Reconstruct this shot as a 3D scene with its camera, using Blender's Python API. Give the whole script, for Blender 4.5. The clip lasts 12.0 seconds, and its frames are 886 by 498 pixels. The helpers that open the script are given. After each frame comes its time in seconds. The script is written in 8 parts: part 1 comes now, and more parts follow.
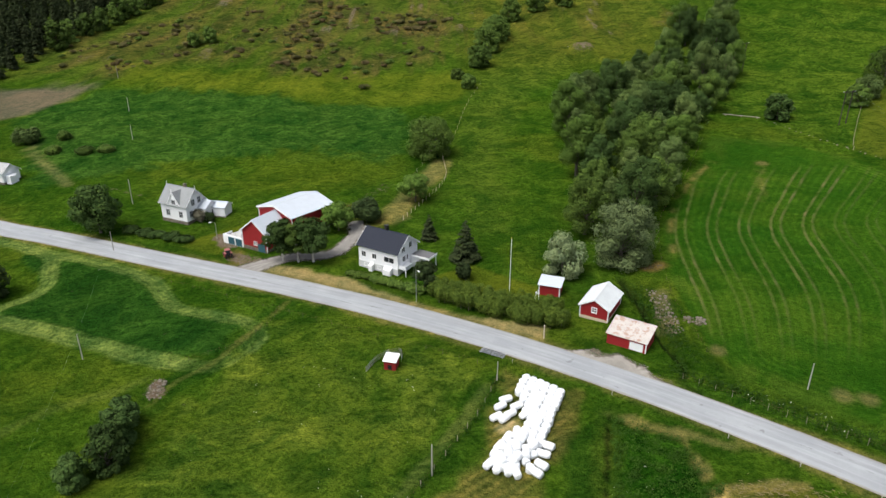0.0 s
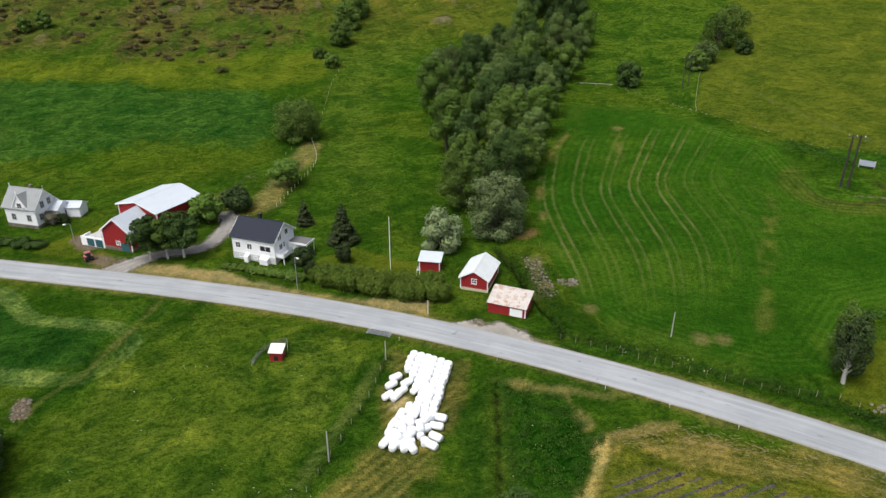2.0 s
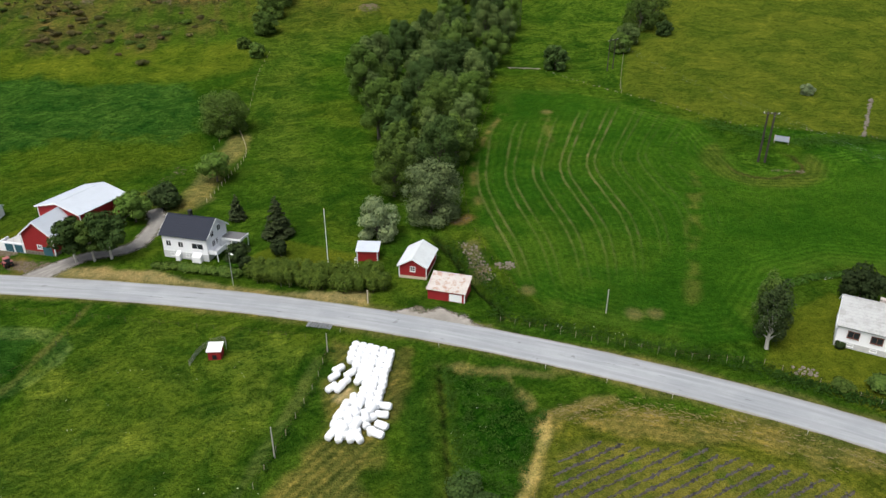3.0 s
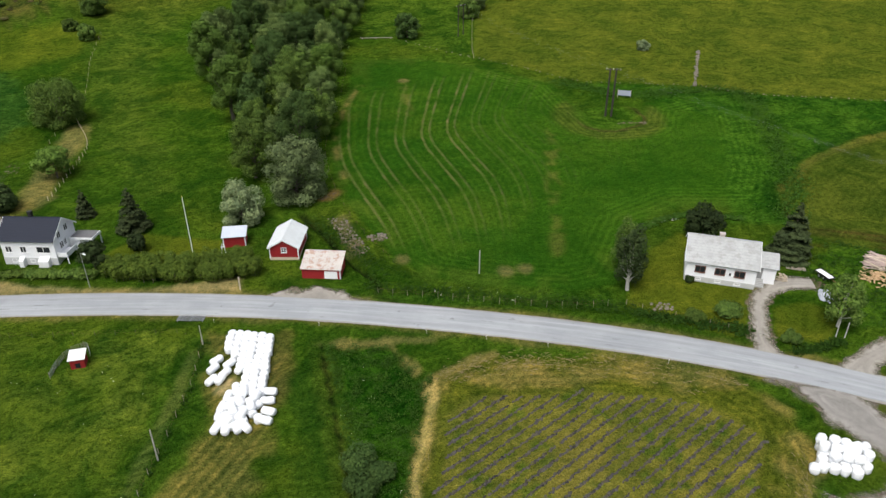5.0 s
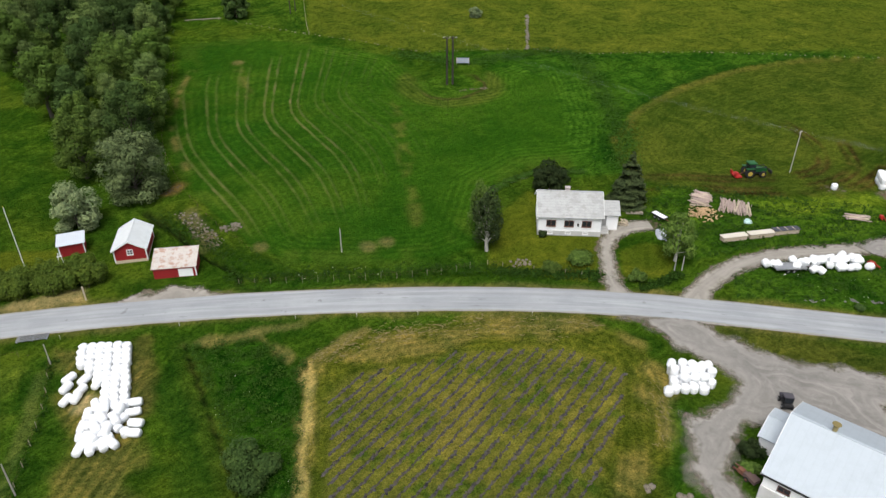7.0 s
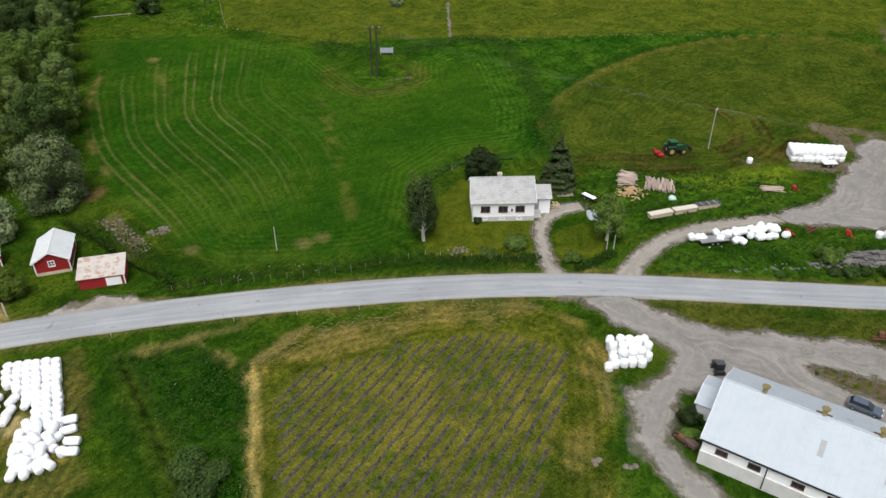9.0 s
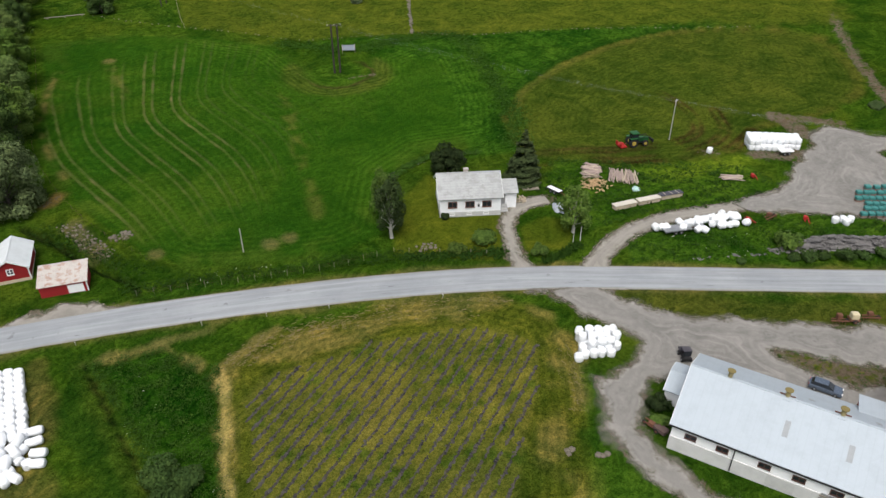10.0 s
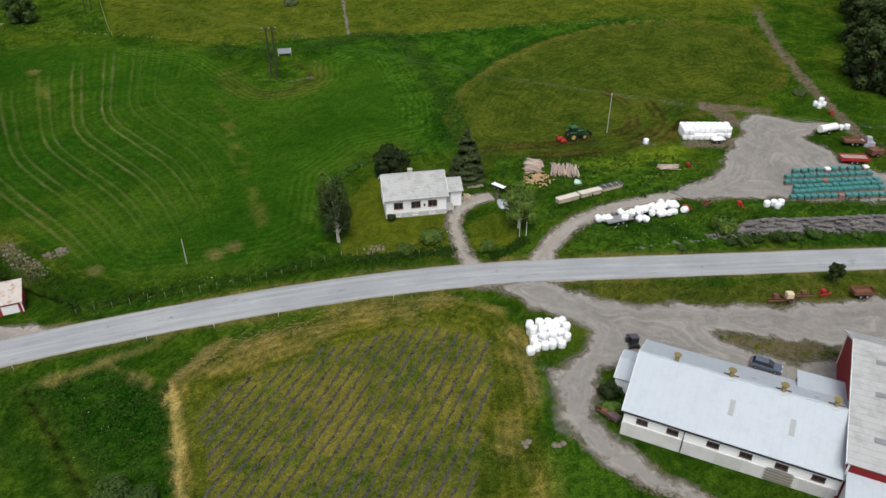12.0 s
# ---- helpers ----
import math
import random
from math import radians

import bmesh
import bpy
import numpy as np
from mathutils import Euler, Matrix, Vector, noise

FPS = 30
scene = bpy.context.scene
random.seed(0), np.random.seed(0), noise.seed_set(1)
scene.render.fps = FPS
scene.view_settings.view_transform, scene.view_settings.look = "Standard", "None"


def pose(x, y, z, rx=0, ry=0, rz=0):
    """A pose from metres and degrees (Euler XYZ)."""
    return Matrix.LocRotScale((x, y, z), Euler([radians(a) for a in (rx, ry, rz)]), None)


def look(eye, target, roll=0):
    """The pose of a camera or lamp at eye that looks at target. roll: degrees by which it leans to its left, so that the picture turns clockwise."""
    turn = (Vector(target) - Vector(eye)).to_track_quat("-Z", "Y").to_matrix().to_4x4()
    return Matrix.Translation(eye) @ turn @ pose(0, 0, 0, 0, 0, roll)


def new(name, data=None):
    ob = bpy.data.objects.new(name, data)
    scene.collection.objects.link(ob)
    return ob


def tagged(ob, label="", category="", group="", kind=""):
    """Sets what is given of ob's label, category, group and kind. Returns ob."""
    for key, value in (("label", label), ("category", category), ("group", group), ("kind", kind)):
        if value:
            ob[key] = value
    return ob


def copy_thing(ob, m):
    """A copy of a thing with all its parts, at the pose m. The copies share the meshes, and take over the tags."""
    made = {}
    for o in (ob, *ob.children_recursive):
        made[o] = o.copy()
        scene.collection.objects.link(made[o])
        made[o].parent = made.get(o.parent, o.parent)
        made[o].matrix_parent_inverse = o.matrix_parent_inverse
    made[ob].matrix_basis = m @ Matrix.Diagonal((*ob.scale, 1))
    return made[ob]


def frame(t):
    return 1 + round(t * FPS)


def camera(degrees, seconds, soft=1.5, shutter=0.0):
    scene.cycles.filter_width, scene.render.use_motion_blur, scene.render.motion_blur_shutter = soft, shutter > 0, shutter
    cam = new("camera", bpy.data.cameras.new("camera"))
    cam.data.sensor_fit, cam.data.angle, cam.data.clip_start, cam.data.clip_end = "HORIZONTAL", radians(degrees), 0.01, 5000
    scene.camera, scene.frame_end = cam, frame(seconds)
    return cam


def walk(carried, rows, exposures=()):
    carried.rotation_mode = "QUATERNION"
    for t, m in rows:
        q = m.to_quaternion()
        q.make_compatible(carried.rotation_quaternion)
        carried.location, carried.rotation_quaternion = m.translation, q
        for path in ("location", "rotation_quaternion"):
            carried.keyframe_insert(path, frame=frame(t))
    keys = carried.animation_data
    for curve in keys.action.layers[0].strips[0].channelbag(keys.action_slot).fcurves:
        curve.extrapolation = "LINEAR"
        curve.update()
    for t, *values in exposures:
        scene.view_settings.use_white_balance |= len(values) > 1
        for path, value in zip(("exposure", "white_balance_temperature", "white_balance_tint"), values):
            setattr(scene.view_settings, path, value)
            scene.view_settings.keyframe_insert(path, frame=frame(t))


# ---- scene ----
# Camera: a hovering drone that pans to its right.
cam = camera(64.49, 12.0)
# seconds, x, y, z, tilt, roll, heading
PATH = [
    (0, 0.002, 0.001, 65.035, -24.011, 0.132, 0.000),
    (0.5, 0.041, 0.090, 65.236, -25.297, 0.056, -2.819),
    (1, -0.004, 0.090, 65.443, -25.782, 0.108, -5.653),
    (1.5, -0.132, -0.074, 65.626, -25.791, 0.106, -8.313),
    (2, -0.187, -0.247, 65.783, -25.888, 0.107, -10.965),
    (2.5, -0.236, -0.439, 65.931, -26.355, 0.078, -13.760),
    (3, -0.277, -0.586, 66.011, -26.895, 0.058, -16.668),
    (5, -0.502, -0.865, 66.022, -29.153, -0.081, -28.501),
    (5.5, -0.578, -0.905, 65.960, -29.658, -0.094, -31.567),
    (6, -0.678, -1.045, 65.918, -30.139, -0.081, -34.745),
    (6.5, -0.732, -1.038, 65.889, -30.630, -0.113, -38.137),
    (7, -0.921, -0.990, 65.922, -31.105, -0.071, -41.688),
    (9, -1.647, -0.291, 66.268, -32.013, 0.047, -48.236),
    (9.5, -1.756, -0.201, 66.330, -32.220, 0.083, -49.852),
    (10, -1.889, -0.265, 66.397, -32.323, 0.054, -51.381),
    (10.5, -1.990, -0.326, 66.458, -32.366, 0.043, -52.910),
    (11, -2.053, -0.243, 66.508, -32.406, 0.053, -54.532),
    (11.5, -2.107, -0.166, 66.562, -32.450, 0.066, -55.850),
    (12, -2.119, -0.125, 66.642, -32.389, -0.001, -56.532),
]
walk(cam, [(t, pose(x, y, z, 0, 0, rz) @ pose(0, 0, 0, 90 + rx) @ pose(0, 0, 0, 0, 0, roll)) for t, x, y, z, rx, roll, rz in PATH],
     exposures=[(0, 0.55), (3, 0.47), (6, 0.42), (9, 0.31), (12, 0.18)])

# ---- light ----
world = bpy.data.worlds.new("overcast_sky")
scene.world = world
world.use_nodes = True
wn, wl = world.node_tree.nodes, world.node_tree.links
sky = wn.new("ShaderNodeTexSky")
sky.sky_type, sky.sun_disc = "NISHITA", False
sky.sun_elevation, sky.sun_rotation = radians(63), radians(238)
sky.air_density, sky.dust_density, sky.ozone_density = 1.0, 4.0, 1.0
grey = wn.new("ShaderNodeHueSaturation")
grey.inputs["Saturation"].default_value = 0.5
wl.new(sky.outputs[0], grey.inputs["Color"])
wl.new(grey.outputs[0], wn["Background"].inputs["Color"])
wn["Background"].inputs["Strength"].default_value = 0.125

sun = new("sun", bpy.data.lights.new("sun", "SUN"))
sun.data.energy, sun.data.angle, sun.data.color = 2.1, radians(32), (1.0, 0.97, 0.92)
sun.matrix_world = look((-48, -30, 112), (0, 0, 0))

# ---- the lie of the land ----


def gz(x, y):
    """Height of the valley floor and the hillside behind it."""
    a, b = np.clip(x, -350, 450) / 100, np.clip(y, -200, 620) / 100 - 1
    return 0.05 + 4.0 * a + 4.0 * b + 1.0 * a * b + 3.05 * b * b


def gp(x, y, h=0.0):
    return Vector((x, y, float(gz(x, y)) + h))


def smooth(e0, e1, v):
    t = np.clip((v - e0) / (e1 - e0), 0, 1)
    return t * t * (3 - 2 * t)


def line_distance(x, y, pts):
    """Distance to a polyline."""
    best = np.full(np.shape(x), 1e9)
    for (ax, ay), (bx, by) in zip(pts, pts[1:]):
        dx, dy = bx - ax, by - ay
        t = np.clip(((x - ax) * dx + (y - ay) * dy) / (dx * dx + dy * dy + 1e-9), 0, 1)
        best = np.minimum(best, np.hypot(x - ax - t * dx, y - ay - t * dy))
    return best


def inside(x, y, pts):
    """Signed distance to a polygon's edge, positive inside."""
    d = line_distance(x, y, pts + pts[:1])
    c = np.zeros(np.shape(x), bool)
    for (ax, ay), (bx, by) in zip(pts, pts[1:] + pts[:1]):
        if ay != by:
            c ^= ((ay > y) != (by > y)) & (x < (bx - ax) * (y - ay) / (by - ay) + ax)
    return np.where(c, d, -d)


def spline(pts, step=2.0):
    """Points along a smooth curve through the given ones."""
    p = [Vector(q) for q in pts]
    p = [2 * p[0] - p[1]] + p + [2 * p[-1] - p[-2]]
    out = []
    for a, b, c, d in zip(p, p[1:], p[2:], p[3:]):
        n = max(1, int((c - b).length / step))
        for k in range(n):
            t = k / n
            out.append(0.5 * (2 * b + (c - a) * t + (2 * a - 5 * b + 4 * c - d) * t * t + (3 * b - a - 3 * c + d) * t ** 3))
    return [tuple(q) for q in out + [p[-2]]]


def wobble(x, y, scale, seed=0):
    """Cheap smooth noise on arrays, about -1 to 1."""
    r = np.random.RandomState(seed)
    out = np.zeros(np.shape(x))
    for k in range(7):
        a, f, ph = r.rand() * 6.28, (0.5 + 1.6 * r.rand()) / scale, r.rand() * 6.28
        out += np.sin((x * np.cos(a) + y * np.sin(a)) * f * 6.28 + ph + 1.3 * np.sin((y * np.cos(a) - x * np.sin(a)) * f * 4 + ph * 2))
    return out / 3.2


ROAD = spline([(-190, 203), (-140, 176), (-110, 161.3), (-92, 154), (-60, 139.8), (-33, 127.8), (-9, 116), (11.4, 104.2), (28.3, 93), (42.5, 82.3), (57, 70.3),
               (70.1, 58.1), (81.5, 45.6), (90.3, 34.2), (100, 20.8), (111, 5.3), (120.1, -7.7), (135, -30), (170, -85)])
FIELD = [(79, 203), (63.6, 173), (52.2, 153.4), (47.1, 137), (44.8, 118.5), (44.6, 102), (47, 93), (55.5, 84.5), (66.6, 76.5), (74.6, 74.6), (82.3, 80.6), (91.9, 88.1), (104.3, 89),
         (118.8, 80.5), (133, 90.9), (151.4, 111.8), (161.3, 125), (151, 135.3), (136, 136), (126, 127), (116, 131), (118.4, 143), (122.2, 159), (112.3, 179.5), (95.9, 196)]
MOWN = spline([(118.5, 76), (126, 84.2), (136, 89), (147.8, 92), (167, 93.2), (190.4, 89.8), (212.4, 81.6), (227.6, 69.2), (237, 57.8), (238.6, 46.4), (229.2, 37.5), (216.9, 30), (200.6, 23.7), (190.8, 24.2), (174.2, 29.2), (160, 36), (146.2, 35), (135.4, 41.6), (127.6, 50.8), (118.4, 63.5), (116.5, 70)], 3)
TRAM_WEST = [(86, 43), (92, 45), (104, 47.2), (115, 49.3), (131, 50.8), (141.5, 52.2), (150, 54.6), (157, 57.3), (172, 63.5), (178, 67.3), (200, 80)]
TRAM_EAST = [(86, 60), (92.5, 64), (106, 71.6), (118.7, 76.5), (132.5, 78.8), (142, 80.4), (150, 83.8), (164, 94.2), (170.4, 99.1), (200, 122)]
PASTURE = [(113, 188), (122.4, 173.8), (130.2, 158), (143.7, 148.3), (157.6, 138.4), (168, 125.2), (196, 103.2), (233, 64.3), (249, 50), (262, 40), (420, 120), (400, 420), (290, 420), (177, 284), (159, 258), (135.4, 226), (118, 197.5)]
PLOUGHED = [(-235, 262), (-205, 288), (-180, 286.4), (-153, 288.7), (-141, 288), (-140.7, 276.5), (-150.6, 256.2), (-161, 250), (-200, 240)]
TALL = [(-155, 252), (-130, 280), (-84.6, 269), (-45, 250), (-14, 240), (-9, 215), (-14, 194), (-56, 203), (-77.5, 204), (-94, 197), (-112, 187)]
BAND = [(-142, 318), (-100, 297), (-50.7, 284.8), (9.8, 276), (7, 246), (-14, 241), (-45.6, 251), (-85.5, 270), (-132, 283)]
HAY = [(-97, 146.3), (-84, 143), (-63.9, 133.5), (-54.4, 120.4), (-37.1, 113.3), (-38.7, 104.3), (-46.2, 103), (-66.4, 110.3), (-88, 119.5), (-82, 129)]
SWATHS = [[(-112, 157), (-91, 146), (-85.4, 137.6), (-82.8, 127.8), (-92, 119)],
          [(-95, 148), (-73.4, 138.8), (-60.5, 130.9), (-52.2, 120.3), (-37.3, 114.3), (-33.7, 110.2), (-34.1, 105.8), (-39.5, 100.4), (-53.6, 104.3), (-67.4, 110.4), (-90, 119)]]
WEEDS = [(24.6, 84.3), (33.4, 78.8), (34.2, 71.7), (36.5, 69.8), (31, 63), (23, 50.9), (10, 35), (6, 44), (17.8, 55.1), (22.6, 72)]
STRAW = [(8, 30), (23, 50.9), (30.5, 61), (36, 70), (45.3, 69.6), (60.6, 61.2), (72.8, 49.3), (74.5, 40), (70.9, 33), (61.8, 26), (50, 18), (30, 5)]
ROWS_AREA = [(16, 38), (26.6, 52.1), (30.6, 56.8), (33.6, 62.6), (39.2, 64.2), (48, 59.4), (54, 57), (58, 53.4), (62.6, 50.6), (66, 46.8), (68, 41.1), (67.6, 36.8), (61.3, 33.2), (53.6, 29.6), (44.1, 25), (28, 12)]
LAWNS = [[(82, 79), (96, 82.5), (104, 67), (98, 59.5), (91.5, 59), (80.5, 54.5), (71.5, 69)], [(91.8, 57), (97.4, 55.6), (99.8, 50.9), (91.8, 46), (85.8, 51.7)],
         [(-4, 128), (6, 133.5), (19, 123), (20, 116), (5, 121)], [(-57, 152), (-47, 158), (-44, 160), (-50, 142), (-60, 147)]]
VERGE_DRY = [[(-38.5, 137), (-29.7, 134.6), (-20.4, 129.4), (-11.4, 123), (-7, 119.8), (4, 114), (18, 109), (17.8, 104), (0, 113), (-20, 124), (-37.5, 132)]]
BALE_GROUND = [(10, 97), (19, 91.5), (20, 84), (14, 72.5), (4, 56), (-8, 60), (4, 76)]

APRON = [(20, 101.2), (24.4, 101), (28.6, 99.8), (31.6, 97), (33.5, 93.5), (35.5, 90.5), (33, 89), (26, 95)]
STORAGE = [(123.5, 30), (127.4, 27.4), (133, 24.5), (139.5, 24.1), (143.5, 24.6), (150, 25), (156, 24.8), (160.8, 25.8), (165, 26.8), (169.4, 25.4), (171.6, 21.5), (170.6, 16.6), (173.6, 10.6), (171.4, 9.5), (165, 13.2), (161.4, 12.6), (159.4, 7), (156.2, 5), (154.2, 3.9), (153, -4.3), (147, -10), (141, -6), (132.4, 10.6), (129, 17.2), (125, 22.5), (122.5, 27)]
ISLAND = [(86.6, 11.9), (88, 8.5), (89.4, 4.1), (90.5, 0.5), (92.2, -3.6), (96, -11), (92, -11), (89, -5.5), (85.3, 0.2), (84.7, 5.3), (85.2, 10.4)]
FARM_YARD = [(77, 46), (78.8, 43.2), (77.8, 36.6), (78.3, 29.3), (76.8, 25.9), (73.1, 25), (66.3, 26.8), (60.4, 22.9), (57.5, 19.2), (55.6, 13.3), (55, 3.7), (56, -8), (59, -8), (57.6, 1), (57.8, 9), (58.9, 14.6), (61.8, 19.3), (66.5, 21.1), (70.5, 22.4), (74, 19), (80, 3),
             (84, -9), (110, -14), (107, -7.6), (98.1, 3.2), (89.2, 17.6), (84.5, 26.5), (84, 33), (84.5, 38)]
FARM_TRACK = [(-106.0, 187.9), (-114.9, 198.3), (-122.0, 205.7), (-130.3, 216.0)]
DRIVE = spline([(80.6, 47.2), (83.6, 52.2), (87.8, 56.3), (91.4, 59.3), (95.6, 60.8), (100, 60.2), (103.2, 58.2)], 0.8)
TRACK = spline([(84.5, 36.5), (90.3, 40.6), (96.3, 41.3), (103.3, 40.5), (111.2, 37.2), (118.2, 32.1), (127.2, 25.8), (135, 19)], 0.8)



HEATH_SPOTS = [(-153, 359), (-169, 341), (-164, 324), (-151, 340), (-142, 310), (-137, 304), (-68, 372), (-66, 384), (-67, 341), (-59, 366), (-65, 358), (-72, 349), (-67, 298), (-67, 309), (-68, 329), (-60, 312), (-57, 331), (-45, 309), (-46, 350), (-49, 368), (-26, 350), (-22, 345), (-18, 338), (-15, 348), (-12, 330), (-8, 355), (-8, 298), (-33, 282), (-52, 288), (-27, 294), (-99, 375), (-120, 323), (-94, 318), (-90, 346), (-136, 347), (-129, 367), (-56, 379), (-32, 334), (-4, 337), (-41, 371)]


def straws(x, y):
    return (x * 0.62 - y * 0.785)


# ---- materials ----
def mat(name):
    m = bpy.data.materials.new(name)
    m.use_nodes = True
    return m, m.node_tree.nodes, m.node_tree.links, m.node_tree.nodes["Principled BSDF"]


def noise_node(n, l, scale, detail=4.0, rough=0.6, coord=None, twist=0.0):
    t = n.new("ShaderNodeTexNoise")
    t.inputs["Scale"].default_value, t.inputs["Detail"].default_value, t.inputs["Roughness"].default_value = scale, detail, rough
    t.inputs["Distortion"].default_value = twist
    if coord is not None:
        l.new(coord, t.inputs["Vector"])
    return t.outputs["Fac"]


def mix(n, l, fac, a, b, mode="MIX"):
    m = n.new("ShaderNodeMix")
    m.data_type, m.blend_type = "RGBA", mode
    for sock, v in ((m.inputs[0], fac), (m.inputs[6], a), (m.inputs[7], b)):
        if isinstance(v, (int, float)):
            sock.default_value = v
        elif isinstance(v, tuple):
            sock.default_value = (*v, 1)
        else:
            l.new(v, sock)
    return m.outputs[2]


def maths(n, l, op, a, b=0.0, c=0.0):
    m = n.new("ShaderNodeMath")
    m.operation = op
    for k, v in enumerate((a, b, c)):
        if isinstance(v, (int, float)):
            m.inputs[k].default_value = v
        else:
            l.new(v, m.inputs[k])
    return m.outputs[0]


def ramp(n, l, v, lo, hi, a=0.0, b=1.0):
    m = n.new("ShaderNodeMapRange")
    m.clamp = True
    l.new(v, m.inputs[0])
    for k, q in enumerate((lo, hi, a, b)):
        m.inputs[k + 1].default_value = q
    return m.outputs[0]


def bump(n, l, p, height, strength, distance):
    b = n.new("ShaderNodeBump")
    b.inputs["Strength"].default_value, b.inputs["Distance"].default_value = strength, distance
    l.new(height, b.inputs["Height"])
    l.new(b.outputs[0], p.inputs["Normal"])


def place_of(n):
    return n.new("ShaderNodeTexCoord").outputs["Object"]


def plain(name, colour, rough=0.6, metal=0.0, wear=0.25, scale=1.5, fine=14.0, dirt=None, relief=0.0):
    """A surface with broad stains, fine grain and a little relief."""
    m, n, l, p = mat(name)
    co = place_of(n)
    broad, grain = noise_node(n, l, scale, 5, 0.65, co), noise_node(n, l, fine, 4, 0.7, co)
    dark = dirt or tuple(v * 0.5 for v in colour)
    c = mix(n, l, ramp(n, l, broad, 0.42, 0.72, 0, wear), colour, dark)
    c = mix(n, l, ramp(n, l, grain, 0.3, 0.7, 0, wear * 0.7), c, tuple(min(1, v * 0.7) for v in colour))
    l.new(c, p.inputs["Base Color"])
    l.new(ramp(n, l, grain, 0.3, 0.7, rough * 0.85, min(1, rough * 1.15)), p.inputs["Roughness"])
    p.inputs["Metallic"].default_value = metal
    p.inputs["Specular IOR Level"].default_value = 0.3
    if relief:
        bump(n, l, p, grain, 0.6, relief)
    return m


def boards(name, colour, pitch, vertical=True, rough=0.7, wear=0.25, axis=None, dirt=None, depth=0.02, metal=0.0, stain=None, seam=0.35):
    """Painted boards or ribbed sheet: grooves at a true pitch, stains and grain."""
    m, n, l, p = mat(name)
    co = place_of(n)
    sep = n.new("ShaderNodeSeparateXYZ")
    l.new(co, sep.inputs[0])
    if axis is None:
        axis = "XY" if vertical else "Z"
    v = maths(n, l, "ADD", sep.outputs["X"], sep.outputs["Y"]) if axis == "XY" else sep.outputs[axis]
    saw = maths(n, l, "FRACT", maths(n, l, "DIVIDE", v, pitch))
    gap = maths(n, l, "ABSOLUTE", maths(n, l, "SUBTRACT", saw, 0.5))
    groove = ramp(n, l, gap, 0.40, 0.5, 1, 0)
    broad, grain = noise_node(n, l, 0.6, 5, 0.7, co), noise_node(n, l, 9, 4, 0.7, co)
    dark = dirt or tuple(q * 0.45 for q in colour)
    c = mix(n, l, ramp(n, l, broad, 0.45, 0.75, 0, wear), colour, dark)
    if stain:
        c = mix(n, l, ramp(n, l, noise_node(n, l, 0.9, 6, 0.72, co), 0.5, 0.6, 0, 0.85), c, stain)
    c = mix(n, l, ramp(n, l, grain, 0.35, 0.7, 0, wear), c, tuple(q * 0.75 for q in colour))
    c = mix(n, l, ramp(n, l, groove, 0, 1, seam, 0), c, tuple(q * 0.4 for q in colour))
    l.new(c, p.inputs["Base Color"])
    p.inputs["Roughness"].default_value, p.inputs["Metallic"].default_value = rough, metal
    p.inputs["Specular IOR Level"].default_value = 0.3
    bump(n, l, p, groove, 0.5, depth)
    return m


def leaf_mat(name, dark, light, pale=None):
    m, n, l, p = mat(name)
    geo = n.new("ShaderNodeNewGeometry")
    info = n.new("ShaderNodeObjectInfo")
    clump = noise_node(n, l, 0.55, 3, 0.6, place_of(n))
    c = mix(n, l, ramp(n, l, geo.outputs["Random Per Island"], 0, 1, 0.15, 0.8), dark, light)
    c = mix(n, l, ramp(n, l, clump, 0.42, 0.6, 0.0, 0.7), mix(n, l, 1.0, c, (0.85, 0.87, 0.87), "MULTIPLY"), mix(n, l, 1.0, c, (1.25, 1.18, 1.05), "MULTIPLY"))
    c = mix(n, l, ramp(n, l, info.outputs["Random"], 0, 1, 0, 0.5), c, pale or tuple(v * 0.6 for v in dark))
    shade = n.new("ShaderNodeHueSaturation")
    l.new(ramp(n, l, maths(n, l, "FRACT", maths(n, l, "MULTIPLY", info.outputs["Random"], 7.3)), 0, 1, 0.72, 1.38), shade.inputs["Value"])
    l.new(c, shade.inputs["Color"])
    c = shade.outputs[0]
    l.new(c, p.inputs["Base Color"])
    p.inputs["Roughness"].default_value = 0.8
    p.inputs["Specular IOR Level"].default_value = 0.06
    t = n.new("ShaderNodeBsdfTranslucent")
    l.new(c, t.inputs["Color"])
    s = n.new("ShaderNodeMixShader")
    s.inputs[0].default_value = 0.1
    l.new(p.outputs[0], s.inputs[1])
    l.new(t.outputs[0], s.inputs[2])
    l.new(s.outputs[0], n["Material Output"].inputs["Surface"])
    return m


